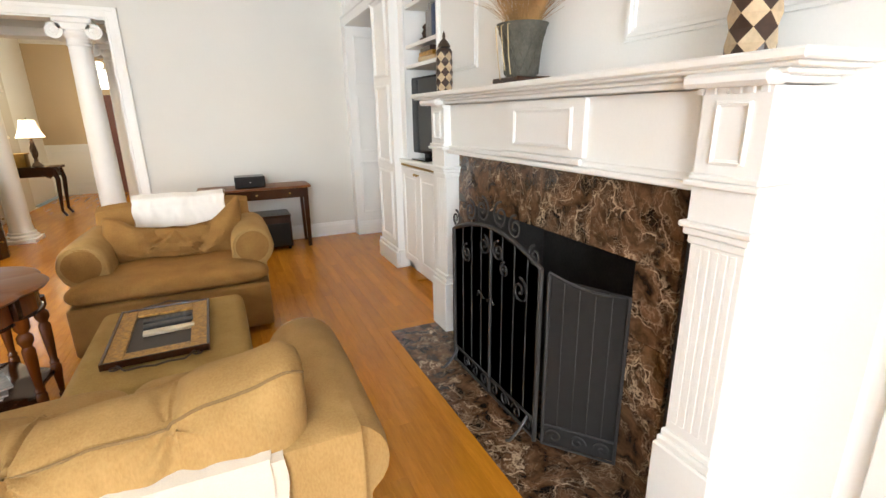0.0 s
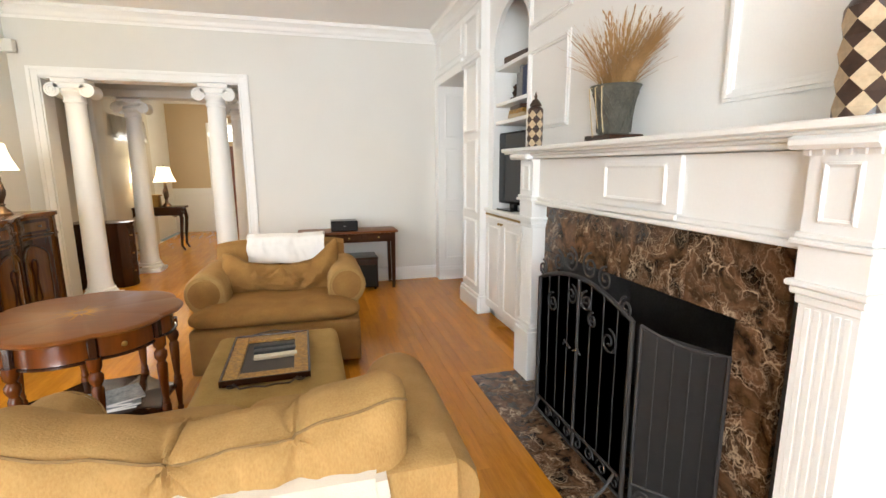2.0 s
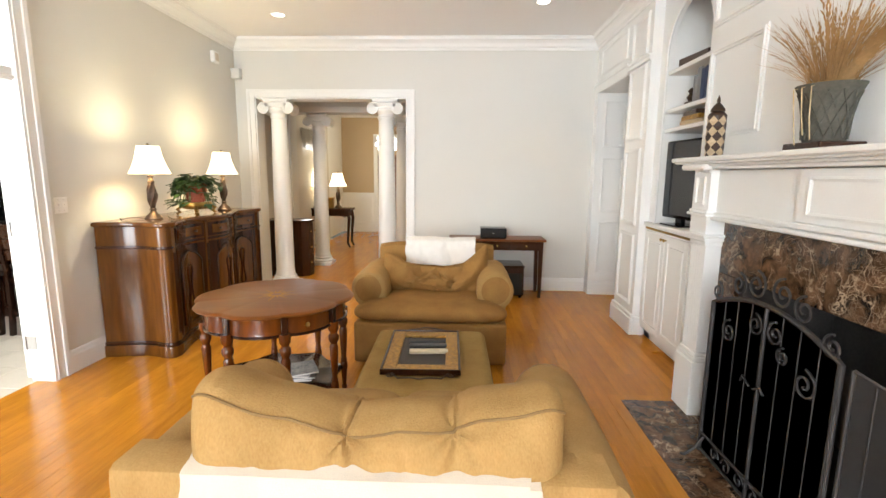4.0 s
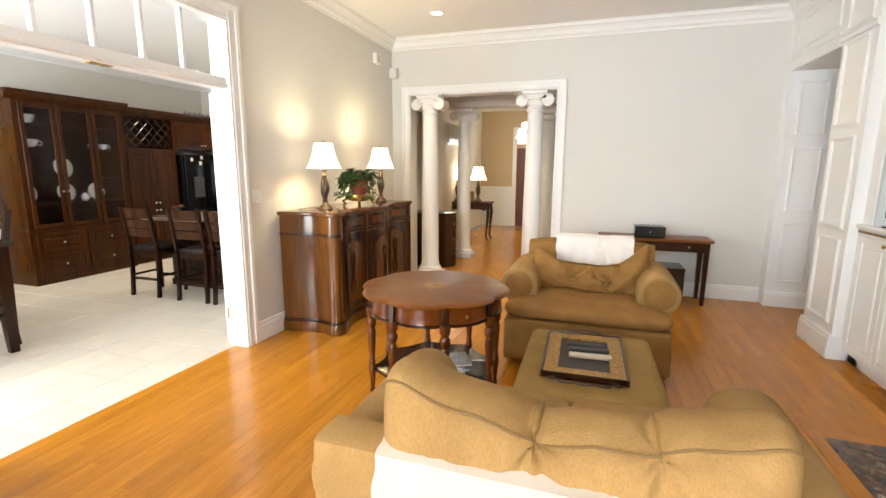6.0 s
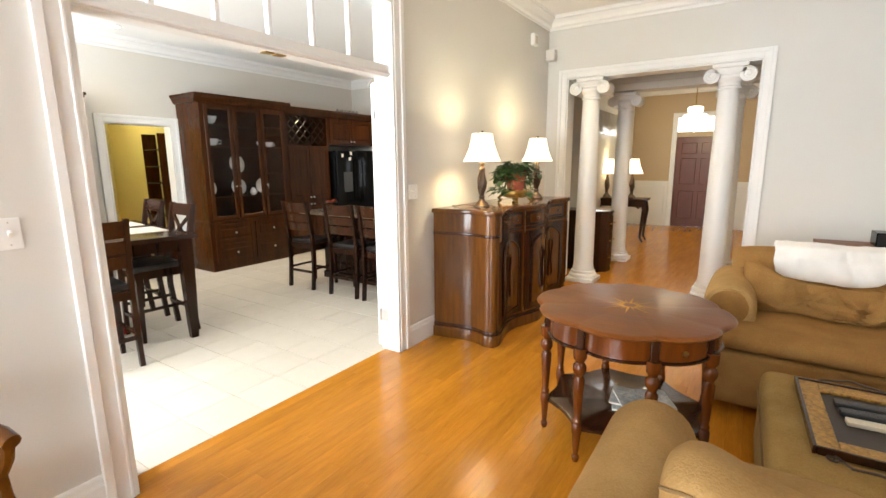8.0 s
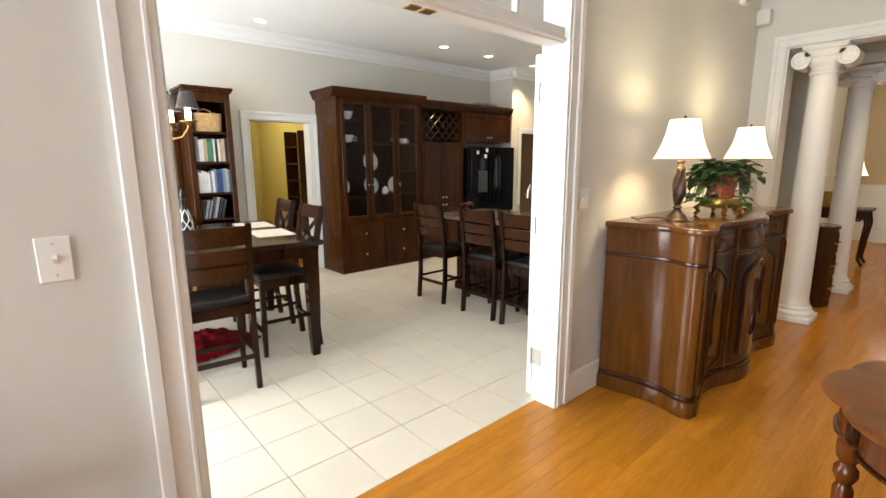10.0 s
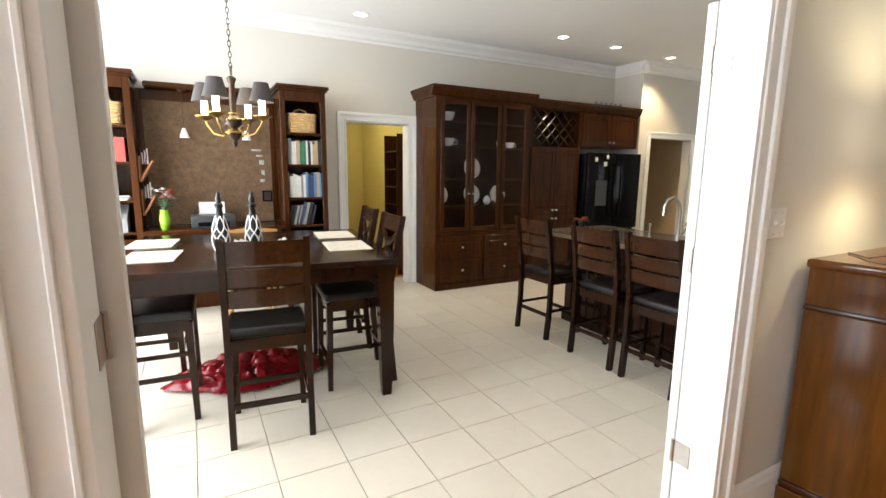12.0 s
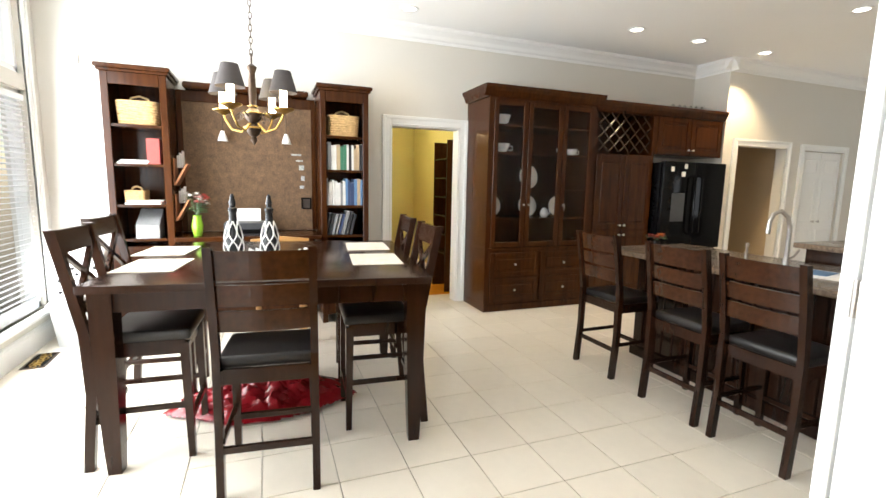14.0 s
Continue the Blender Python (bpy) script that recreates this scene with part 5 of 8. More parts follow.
# ---- console table by the north wall ----
dk = thing("console_table", pose(0.27, 5.98, 0), "narrow dark-red wooden console table against the wall", "console table")
part("tabletop", box(-0.62, 0.62, -0.22, 0.21, 0.735, 0.762, 0.006, 2), CHERRY_TOP, dk)
part("apron", boxes((-0.57, 0.57, -0.19, -0.17, 0.62, 0.735), (-0.57, 0.57, 0.16, 0.18, 0.62, 0.735), (-0.57, -0.55, -0.17, 0.16, 0.62, 0.735), (0.55, 0.57, -0.17, 0.16, 0.62, 0.735)), MAHOG, dk, smooth=False)
for x in (-0.555, 0.555):
    for y in (-0.17, 0.16):
        lb = bmesh.new()
        add_loft(lb, [[Vector((x + sx * w, y + sy * w, z)) for sx, sy in ((-1, -1), (1, -1), (1, 1), (-1, 1))] for w, z in ((0.018, 0), (0.022, 0.1), (0.028, 0.55), (0.03, 0.735))])
        part("leg", lb, MAHOG, dk, smooth=False)
for x in (-0.37, 0.0, 0.37):
    d = part("drawer", box(x - 0.16, x + 0.16, -0.2, -0.19, 0.64, 0.715, 0.004), MAHOG, dk, smooth=False)
    knob(d, (x, -0.2, 0.68), (0, -1, 0), BRASS, 0.011)
GRILLE = shader("speaker_cloth", (0.012, 0.012, 0.013), 0.8, var=0.2, scale=20, grain=300, bump=0.3)
sp = thing("centre_speaker", pose(0.22, 5.90, 0.762), "black centre-channel loudspeaker on the console table", "loudspeaker")
part("cabinet", box(-0.165, 0.165, -0.10, 0.14, 0.008, 0.135, 0.006), BLACK, sp, smooth=False)
part("grille", box(-0.158, 0.158, -0.112, -0.10, 0.016, 0.128, 0.006), GRILLE, sp, smooth=False)
part("badge", box(-0.012, 0.012, -0.1135, -0.112, 0.07, 0.076), NICKEL, sp, smooth=False)
for x in (-0.12, 0.12):
    part("foot", lathe([(0.012, 0), (0.012, 0.01)], 10, (x, 0, 0)), BLACK, sp)
tr = thing("subwoofer_box", pose(0.42, 5.96, 0), "dark brown subwoofer box standing under the console table", "subwoofer")
part("cabinet", box(-0.20, 0.20, -0.2, 0.2, 0.03, 0.40, 0.01, 2), MAHOG, tr)
part("grille", box(-0.18, 0.18, -0.212, -0.2, 0.05, 0.33, 0.004), GRILLE, tr, smooth=False)
part("lid", box(-0.205, 0.205, -0.206, 0.206, 0.40, 0.425, 0.006), MAHOG, tr)
for x in (-0.16, 0.16):
    for y in (-0.16, 0.16):
        part("foot", lathe([(0.018, 0), (0.02, 0.03)], 10, (x, y, 0)), BLACK, tr)

# ---- kitchen: openings ----
structure(part("trim_kitchen_opening", casing("x", XW, 1, 1.075, 3.095, 2.70, 0.104), WHITE, smooth=False), "white moulded casing round the kitchen opening", "trim")
structure(part("trim_kitchen_opening_back", casing("x", -3.39, -1, 1.075, 3.095, 2.70, 0.1), WHITE, smooth=False), "white moulded casing on the kitchen side", "trim")
structure(part("trim_kitchen_jambs", boxes((-3.4, -3.215, 1.073, 1.097, 0, 2.70), (-3.4, -3.215, 3.073, 3.097, 0, 2.70), (-3.4, -3.215, 1.097, 3.073, 2.678, 2.70), bevel=0.002), WHITE, smooth=False), "white lining of the kitchen opening", "trim")
tw = tagged(part("transom_window", boxes((-3.36, -3.25, 1.097, 3.073, 2.17, 2.255), (-3.37, -3.235, 1.097, 3.073, 2.18, 2.20), bevel=0.004), WHITE, smooth=False), "white transom with five upright bars over the opening", "window", "", "structure")
for y in (1.44, 1.76, 2.08, 2.40, 2.72):
    part("muntin", box(-3.325, -3.285, y - 0.014, y + 0.014, 2.255, 2.678, 0.004), WHITE, tw, smooth=False)
pn = part("pane", box(-3.308, -3.303, 1.097, 3.073, 2.255, 2.678), GLASS, tw, smooth=False)
pn.visible_shadow = False
for k, y in enumerate((2.06, 2.14)):
    part("ball_catch", box(-3.33, -3.28, y - 0.03, y + 0.03, 2.164, 2.172), BRASS, tw, smooth=False)


def hinge(parent, x, y, z, sy):
    bm = bmesh.new()
    add_box(bm, x - 0.042, x + 0.03, y, y + sy * 0.003, z - 0.05, z + 0.05, 0.001)
    add_tube(bm, [(x - 0.048, y + sy * 0.006, z - 0.052), (x - 0.048, y + sy * 0.006, z + 0.052)], 0.007, 8)
    return part("hinge", bm, NICKEL, parent, smooth=False)


for sy, yj in ((1, 1.097), (-1, 3.073)):
    y0, y1 = (0.235, 1.145) if sy > 0 else (3.10, 4.01)
    d = tagged(part("door_kitchen", box(-3.465, -3.425, y0, y1, 0.012, 2.15, 0.003), WHITE, smooth=False), "white painted panel door folded back against the wall", "door", "", "structure")
    for a, b in ((0.2, 0.95), (1.1, 1.95)):
        part("panel_moulding", frame_moulding("x", -3.465, -1, y0 + 0.12, y1 - 0.12, a, b, 0.03, 0.012), WHITE, d, smooth=False)
    for z in (0.30, 1.15, 1.93):
        hinge(d, -3.36, yj, z, sy)

structure(part("trim_hall_door", casing("x", -7.85, 1, 2.95, 3.78, 2.08, 0.095), WHITE, smooth=False), "white casing round the doorway to the yellow room", "trim")
structure(part("trim_hall_door_jambs", boxes((-8.005, -7.845, 2.948, 2.965, 0, 2.08), (-8.005, -7.845, 3.765, 3.782, 0, 2.08), (-8.005, -7.845, 2.965, 3.765, 2.065, 2.082)), WHITE, smooth=False), "white lining of the doorway", "trim")
structure(part("wall_yellow_room", boxes((-10.6, -10.5, 2.0, 5.0, 0, 2.7), (-10.5, -8.0, 4.05, 4.15, 0, 2.7), (-10.5, -8.0, 1.9, 2.0, 0, 2.7)), YELLOW, smooth=False), "mustard yellow painted walls of a small room", "wall")
structure(part("ceiling_yellow_room", box(-10.6, -8.0, 1.9, 4.2, 2.5, 2.6), CEIL, smooth=False), "white ceiling of the small room", "ceiling")
structure(part("floor_yellow_room", box(-10.6, -7.99, 1.9, 4.2, -0.1, -0.002), OAK, smooth=False), "oak floor of the small room", "floor")
structure(part("baseboard_yellow_room", boxes((-10.5, -10.48, 2.0, 4.05, 0, 0.15), (-10.48, -8.0, 4.03, 4.05, 0, 0.15)), WHITE, smooth=False), "white baseboard of the small room", "baseboard")
# added fill light to brighten the small room; it has no fixture
lamp("yellow_room_lamp", "POINT", (-9.2, 3.2, 2.3), (-9.2, 3.2, 0), 38, WARM, 0.1)
rack = thing("wall_shelf", pose(-8.6, 4.03, 0), "dark shelf rack on the yellow wall", "shelf")
for z in (0.5, 0.75, 1.0, 1.25, 1.5, 1.75):
    part("board", box(-0.25, 0.25, -0.2, 0, z, z + 0.02), CABINET, rack, smooth=False)
for x in (-0.25, 0.23):
    part("upright", box(x, x + 0.02, -0.2, 0, 0, 2.0), CABINET, rack, smooth=False)
lvr = tagged(part("door_yellow", box(-10.49, -10.45, 2.25, 3.0, 0, 2.03, 0.003), WHITE, smooth=False), "white door with a steel lever in the yellow room", "door", "", "structure")
part("handle", boxes((-10.45, -10.42, 2.93, 2.97, 0.98, 1.1), (-10.42, -10.40, 2.85, 2.97, 1.04, 1.06), bevel=0.004), NICKEL, lvr)

structure(part("trim_pantry_opening", casing("x", -7.3, 1, 7.68, 8.68, 2.04, 0.09), WHITE, smooth=False), "cream casing round the pantry opening", "trim")
structure(part("wall_pantry_back", boxes((-8.9, -8.8, 7.5, 10.2, 0, 2.6), (-8.8, -7.44, 8.8, 8.86, 0, 2.6), (-8.8, -7.44, 7.56, 7.62, 0, 2.6), (-8.8, -7.44, 7.5, 10.2, 2.6, 2.7)), TAN, smooth=False), "tan painted walls of the pantry", "wall")
structure(part("trim_pantry_door", casing("x", -7.3, 1, 9.08, 10.0, 2.03, 0.09), WHITE, smooth=False), "cream casing round the panelled doors", "trim")
for y0, y1 in ((9.085, 9.537), (9.543, 9.995)):
    d = tagged(part("door_pantry", box(-7.36, -7.325, y0, y1, 0.01, 2.025, 0.003), WHITE, smooth=False), "white six-panel closet door leaf", "door", "", "structure")
    for a, b in ((0.2, 0.85), (0.98, 1.6), (1.7, 1.92)):
        part("panel_moulding", frame_moulding("x", -7.325, 1, y0 + 0.07, y1 - 0.07, a, b, 0.025, 0.01), WHITE, d, smooth=False)
    knob(d, (-7.325, y1 - 0.06 if y0 < 9.3 else y0 + 0.06, 0.98), (1, 0, 0), NICKEL, 0.02)

# kitchen windows with blinds
SLAT = shader("white_blind_slat", (0.8, 0.8, 0.79), 0.5, var=0.02, scale=4, grain=60, bump=0.02)
for i, (a, b) in enumerate(((-7.6, -6.53), (-6.47, -5.43), (-5.37, -4.3))):
    w = tagged(part("window_%d" % (i + 1), boxes((a, a + 0.05, -0.33, -0.24, 0.3, 2.95), (b - 0.05, b, -0.33, -0.24, 0.3, 2.95), (a, b, -0.33, -0.24, 0.3, 0.36), (a, b, -0.33, -0.24, 2.06, 2.3), (a, b, -0.33, -0.24, 2.89, 2.95), bevel=0.004), WHITE, smooth=False), "tall white window with a clear transom above", "window", "", "structure")
    for z0, z1 in ((0.36, 2.06), (2.3, 2.89)):
        p = part("pane", box(a + 0.05, b - 0.05, -0.29, -0.286, z0, z1), GLASS, w, smooth=False)
        p.visible_shadow = False
    bl = thing("window_blind", pose((a + b) / 2, -0.222, 0), "white horizontal slatted blind over the window", "blind", "kitchen blinds")
    part("head_rail", box(-0.49, 0.49, -0.02, 0.02, 2.03, 2.08, 0.004), SLAT, bl, smooth=False)
    sme = mesh_from(box(-0.485, 0.485, -0.022, 0.022, -0.0015, 0.0015), "slat", SLAT)
    for k in range(38):
        s = new("slat", sme)
        s.parent = bl
        s.matrix_local = pose(0, 0, 0.40 + k * 0.043, 14, 0, 0)
    for x in (-0.3, 0.3):
        part("cord", tube([(x, 0, 0.38), (x, 0, 2.04)], 0.002, 4), SLAT, bl)
structure(part("trim_window_kitchen", casing("y", -0.2, 1, -7.6, -4.3, 2.95, 0.1, 0.3), WHITE, smooth=False), "white casing round the kitchen windows", "trim")
structure(part("trim_window_sill", box(-7.72, -4.2, -0.24, -0.13, 0.265, 0.30, 0.006), WHITE, smooth=False), "white window sill", "trim")
outside = structure(part("backdrop", box(-14, 2, -6.2, -6.0, -0.5, 6), shader("pale_overcast_backdrop", (0.85, 0.9, 1.0), 1.0, var=0.05, scale=0.6, grain=4, bump=0, emit=1.6), smooth=False), "bright pale daylight beyond the windows", "backdrop")
BRICKW = shader("brown_brick_wall", (0.35, 0.24, 0.18), 0.9, var=0.35, scale=9, grain=50, bump=0.4)
nb = thing("neighbour_house", pose(-9.2, -4.4, 0), "brick wall and eave of the house outside", "house")
part("wall", box(-0.9, 0.9, -0.2, 0.2, 0, 3.6), BRICKW, nb, smooth=False)
part("roof", box(-1.2, 1.2, -0.5, 0.5, 3.6, 3.75), BRONZE, nb, smooth=False)

# ---- hutch and tall cabinets ----
CROWN2 = [(0, 0), (0, -0.02), (0.015, -0.03), (0.03, -0.02), (0.05, 0.03), (0.07, 0.06), (0.075, 0.09), (0, 0.09)]


def crown_run(parent, x_front, y0, y1, z, left=True, right=True, back=-7.85):
    part("crown", swept(CROWN2, (x_front, y0 - (0.075 if left else 0), z), (x_front, y1 + (0.075 if right else 0), z), (1, 0, 0)), CABINET, parent, smooth=False)
    if left:
        part("crown", swept(CROWN2, (back, y0, z), (x_front + 0.002, y0, z), (0, -1, 0)), CABINET, parent, smooth=False)
    if right:
        part("crown", swept(CROWN2, (back, y1, z), (x_front + 0.002, y1, z), (0, 1, 0)), CABINET, parent, smooth=False)


XF = -7.27
hu = thing("china_hutch", pose(0, 0, 0), "tall brown china hutch with three glazed doors over drawers", "hutch")
part("side", box(-7.848, XF, 3.88, 3.91, 0.0, 2.40), CABINET, hu, smooth=False)
part("side", box(-7.848, XF, 5.25, 5.28, 0.0, 2.40), CABINET, hu, smooth=False)
part("back", box(-7.848, -7.82, 3.91, 5.25, 0.08, 2.40), CABINET, hu, smooth=False)
part("top", box(-7.85, XF, 3.88, 5.28, 2.40, 2.42), CABINET, hu, smooth=False)
part("base", boxes((-7.82, XF, 3.91, 5.25, 0.08, 0.70), (-7.82, XF + 0.012, 3.876, 5.284, 0.002, 0.08), bevel=0.003), CABINET, hu, smooth=False)
part("waist", box(-7.82, XF + 0.014, 3.875, 5.285, 0.70, 0.735, 0.005), CABINET, hu, smooth=False)
for z in (1.07, 1.40, 1.80, 2.10):
    part("shelf", box(-7.82, XF - 0.03, 3.91, 5.25, z - 0.02, z), CABINET, hu, smooth=False)
part("face_frame", boxes((XF - 0.02, XF, 3.91, 3.94, 0.735, 2.40), (XF - 0.02, XF, 5.22, 5.25, 0.735, 2.40), (XF - 0.02, XF, 3.94, 5.22, 2.34, 2.40), (XF - 0.02, XF, 4.345, 4.375, 0.735, 2.34), (XF - 0.02, XF, 4.80, 4.83, 0.735, 2.34)), CABINET, hu, smooth=False)
for a, b, k in ((3.935, 4.352, 4.325), (4.362, 4.812, 4.39), (4.822, 5.23, 4.85)):
    panel_door(hu, "x", XF, 1, a, b, 0.745, 2.345, CABINET, "glass_door", 0.055, (k, 1.22), 0.022, NICKEL, True, 0.012)
for a, b in ((3.94, 4.565), (4.595, 5.22)):
    for z0, z1 in ((0.11, 0.385), (0.405, 0.68)):
        panel_door(hu, "x", XF, 1, a, b, z0, z1, CABINET, "drawer", 0.05, ((a + b) / 2, (z0 + z1) / 2), 0.022, NICKEL, knob_r=0.013)
crown_run(hu, XF, 3.88, 5.28, 2.40)

XT = -7.30
tc = thing("pantry_cabinet", pose(0, 0, 0), "tall brown cabinet with a lattice wine rack above", "cabinet")
part("body", boxes((-7.848, XT, 5.285, 6.22, 0.08, 1.84), (-7.848, XT, 5.285, 5.33, 1.84, 2.38), (-7.848, XT, 6.18, 6.22, 1.84, 2.38), (-7.848, -7.7, 5.33, 6.18, 1.84, 2.38), (-7.848, XT, 5.285, 6.22, 2.32, 2.38), (-7.8, XT - 0.05, 5.285, 6.22, 0, 0.08)), CABINET, tc, smooth=False)
panel_door(tc, "x", XT, 1, 5.33, 5.755, 0.92, 1.82, CABINET, knob_at=(5.725, 0.97), knob_mat=NICKEL)
panel_door(tc, "x", XT, 1, 5.765, 6.19, 0.92, 1.82, CABINET, knob_at=(5.795, 0.97), knob_mat=NICKEL)
panel_door(tc, "x", XT, 1, 5.33, 5.755, 0.12, 0.90, CABINET, knob_at=(5.725, 0.85), knob_mat=NICKEL)
panel_door(tc, "x", XT, 1, 5.765, 6.19, 0.12, 0.90, CABINET, knob_at=(5.795, 0.85), knob_mat=NICKEL)
W0, W1, V0, V1 = 5.36, 6.15, 1.875, 2.315
for s in (-1, 1):
    for k in range(-5, 6):
        c = k * 0.16
        pts = []
        for f in (-1.2, 1.2):
            pts.append(((W0 + W1) / 2 + c + f * 0.5, (V0 + V1) / 2 + s * f * 0.5))
        (ua, za), (ub, zb) = pts
        lo, hi = max(0, (W0 - ua) / (ub - ua)), min(1, (W1 - ua) / (ub - ua))
        zlo, zhi = sorted(((V0 - za) / (zb - za), (V1 - za) / (zb - za)))
        lo, hi = max(lo, zlo), min(hi, zhi)
        if hi - lo > 0.02:
            p, q = Vector((XT - 0.012 * (s + 2) * 0.5, ua + (ub - ua) * lo, za + (zb - za) * lo)), Vector((XT - 0.012 * (s + 2) * 0.5, ua + (ub - ua) * hi, za + (zb - za) * hi))
            part("lattice_slat", tube([p, q], 0.011, 4), ESPRESSO, tc, smooth=False)
uc = thing("upper_cabinet", pose(0, 0, 0), "brown two-door cabinet over the fridge", "cabinet")
part("body", box(-7.848, XT, 6.225, 7.38, 1.86, 2.38), CABINET, uc, smooth=False)
panel_door(uc, "x", XT, 1, 6.25, 6.795, 1.88, 2.33, CABINET, knob_at=(6.76, 1.93), knob_mat=NICKEL)
panel_door(uc, "x", XT, 1, 6.805, 7.35, 1.88, 2.33, CABINET, knob_at=(6.84, 1.93), knob_mat=NICKEL)
crown_run(tc, XT, 5.285, 6.222, 2.36, False, False)
crown_run(uc, XT, 6.222, 7.38, 2.36, False, False)
orn = thing("iron_ornament", pose(-7.42, 6.85, 2.45), "low dark wrought-iron scroll ornament on top of the cabinet", "ornament")
part("bar", tube([(0, -0.30, 0.012), (0, 0.30, 0.012)], 0.008, 6), IRON, orn)
for k in range(6):
    part("scroll", tube(spiral(-0.25 + k * 0.1, 0.045, 0.038, 1.4, math.pi * (k % 2), 1 if k % 2 else -1, 22), 0.006, 6), IRON, orn)
fr = thing("fridge", pose(0, 0, 0), "glossy black french-door fridge between brown cabinets", "fridge")
part("body", box(-7.84, -7.22, 6.26, 7.34, 0.02, 1.76, 0.01), BLACK, fr, smooth=False)
for a, b, s in ((6.265, 6.797, 1), (6.803, 7.335, -1)):
    d = part("door", box(-7.22, -7.155, a, b, 0.66, 1.775, 0.015, 3), BLACK, fr)
    y = b - 0.05 if s > 0 else a + 0.05
    part("handle", tube([(-7.155, y, 0.85), (-7.10, y, 0.88), (-7.095, y, 1.2), (-7.10, y, 1.58), (-7.155, y, 1.61)], 0.012, 8), BLACK, d)
d = part("freezer_drawer", box(-7.22, -7.155, 6.265, 7.335, 0.06, 0.64, 0.015, 3), BLACK, fr)
part("handle", tube([(-7.155, 6.4, 0.57), (-7.10, 6.43, 0.57), (-7.095, 6.8, 0.57), (-7.10, 7.17, 0.57), (-7.155, 7.2, 0.57)], 0.012, 8), BLACK, d)
part("water_dispenser", boxes((-7.156, -7.15, 6.42, 6.64, 1.02, 1.38), bevel=0.004), REMOTE, fr, smooth=False)
for y, z, w in ((6.38, 1.68, 0.05), (6.60, 1.72, 0.05), (6.56, 1.62, 0.06)):
    mg = thing("fridge_magnet", pose(0, 0, 0), "small pale note stuck on the fridge door", "magnet", "notes on the fridge")
    part("card", box(-7.1545, -7.152, y, y + w, z - 0.03, z + 0.03), TOWEL, mg, smooth=False)

# crockery in the hutch
SILVER = shader("silver_plate", (0.86, 0.80, 0.68), 0.4, metal=0.2, var=0.08, scale=8, grain=60, bump=0.02)


def stood_plate(y, z, r, mat, label, oval=1.0):
    t = thing("plate", pose(-7.55, y, z, 0, 0, 0), label, "plate", "plates in the hutch")
    bm = lathe([(0.001, 0.012), (r * 0.62, 0.01), (r * 0.7, 0.0), (r * 0.98, -0.014), (r, -0.01), (r * 0.72, 0.008), (r * 0.6, 0.018), (0.001, 0.02)], 40, caps=False)
    bmesh.ops.transform(bm, matrix=pose(0, 0, r * oval + 0.003, 0, 82, 0) @ Matrix.Diagonal((oval, 1, 1, 1)), verts=bm.verts[:])
    part("dish", bm, mat, t)
    part("easel", tube([(-0.06, -0.05, 0.004), (0.05, -0.05, 0.004), (0.055, -0.05, 0.03)], 0.003, 5), BRASS, t)


stood_plate(4.08, 1.07, 0.125, SILVER, "round silver plate standing in the hutch")
stood_plate(4.57, 1.40, 0.125, SILVER, "oval scalloped silver tray standing in the hutch", 1.12)
stood_plate(4.57, 1.07, 0.125, PORCELAIN, "white porcelain plate standing in the hutch")
stood_plate(4.99, 1.07, 0.12, SILVER, "round silver plate standing in the hutch")


def vessel(name, at, prof, mat, label, cat, handle=False):
    t = thing(name, pose(*at), label, cat)
    part("bowl", lathe(prof, 28, caps=False), mat, t)
    if handle:
        r = max(p[0] for p in prof)
        h = max(p[1] for p in prof)
        part("handle", tube([(0, r * 0.9, h * 0.8), (0, r * 1.5, h * 0.75), (0, r * 1.5, h * 0.35), (0, r * 0.9, h * 0.3)], 0.006, 6), mat, t)


BOWL = [(0.001, 0.0), (0.05, 0.0), (0.055, 0.012), (0.08, 0.04), (0.10, 0.10), (0.105, 0.11), (0.10, 0.105), (0.07, 0.04), (0.001, 0.02)]
vessel("bowl", (-7.45, 4.12, 2.10), BOWL, PORCELAIN, "white porcelain bowl on the top shelf", "bowl")
vessel("sauce_boat", (-7.45, 4.14, 1.80), [(r * 0.85, z * 0.9) for r, z in BOWL], PORCELAIN, "white porcelain sauce boat with a handle", "sauce boat", True)
for y in (4.94, 5.09):
    vessel("cup", (-7.45, y, 1.80), [(r * 0.62, z * 0.7) for r, z in BOWL], PORCELAIN, "small white cup on the shelf", "cup", True)
vessel("jug", (-7.42, 4.72, 1.07), [(0.001, 0), (0.03, 0), (0.05, 0.03), (0.045, 0.07), (0.02, 0.1), (0.024, 0.11)], PORCELAIN, "small white jug beside the plate", "jug", True)
for y in (4.02, 4.10, 4.18, 4.28, 5.0, 5.1):
    vessel("drinking_glass", (-7.5, y, 0.735), [(0.001, 0.0), (0.028, 0), (0.034, 0.12), (0.031, 0.12), (0.026, 0.008), (0.001, 0.006)], GLASS, "clear drinking glass in the hutch", "glass")

# ---- desk unit with cork board ----
CORK = shader("brown_cork", (0.19, 0.112, 0.058), 0.9, var=0.5, scale=18, grain=70, bump=0.5, second=(0.07, 0.04, 0.022))
BASKET = shader("tan_wicker", (0.52, 0.34, 0.15), 0.8, var=0.35, scale=40, grain=120, bump=0.9)


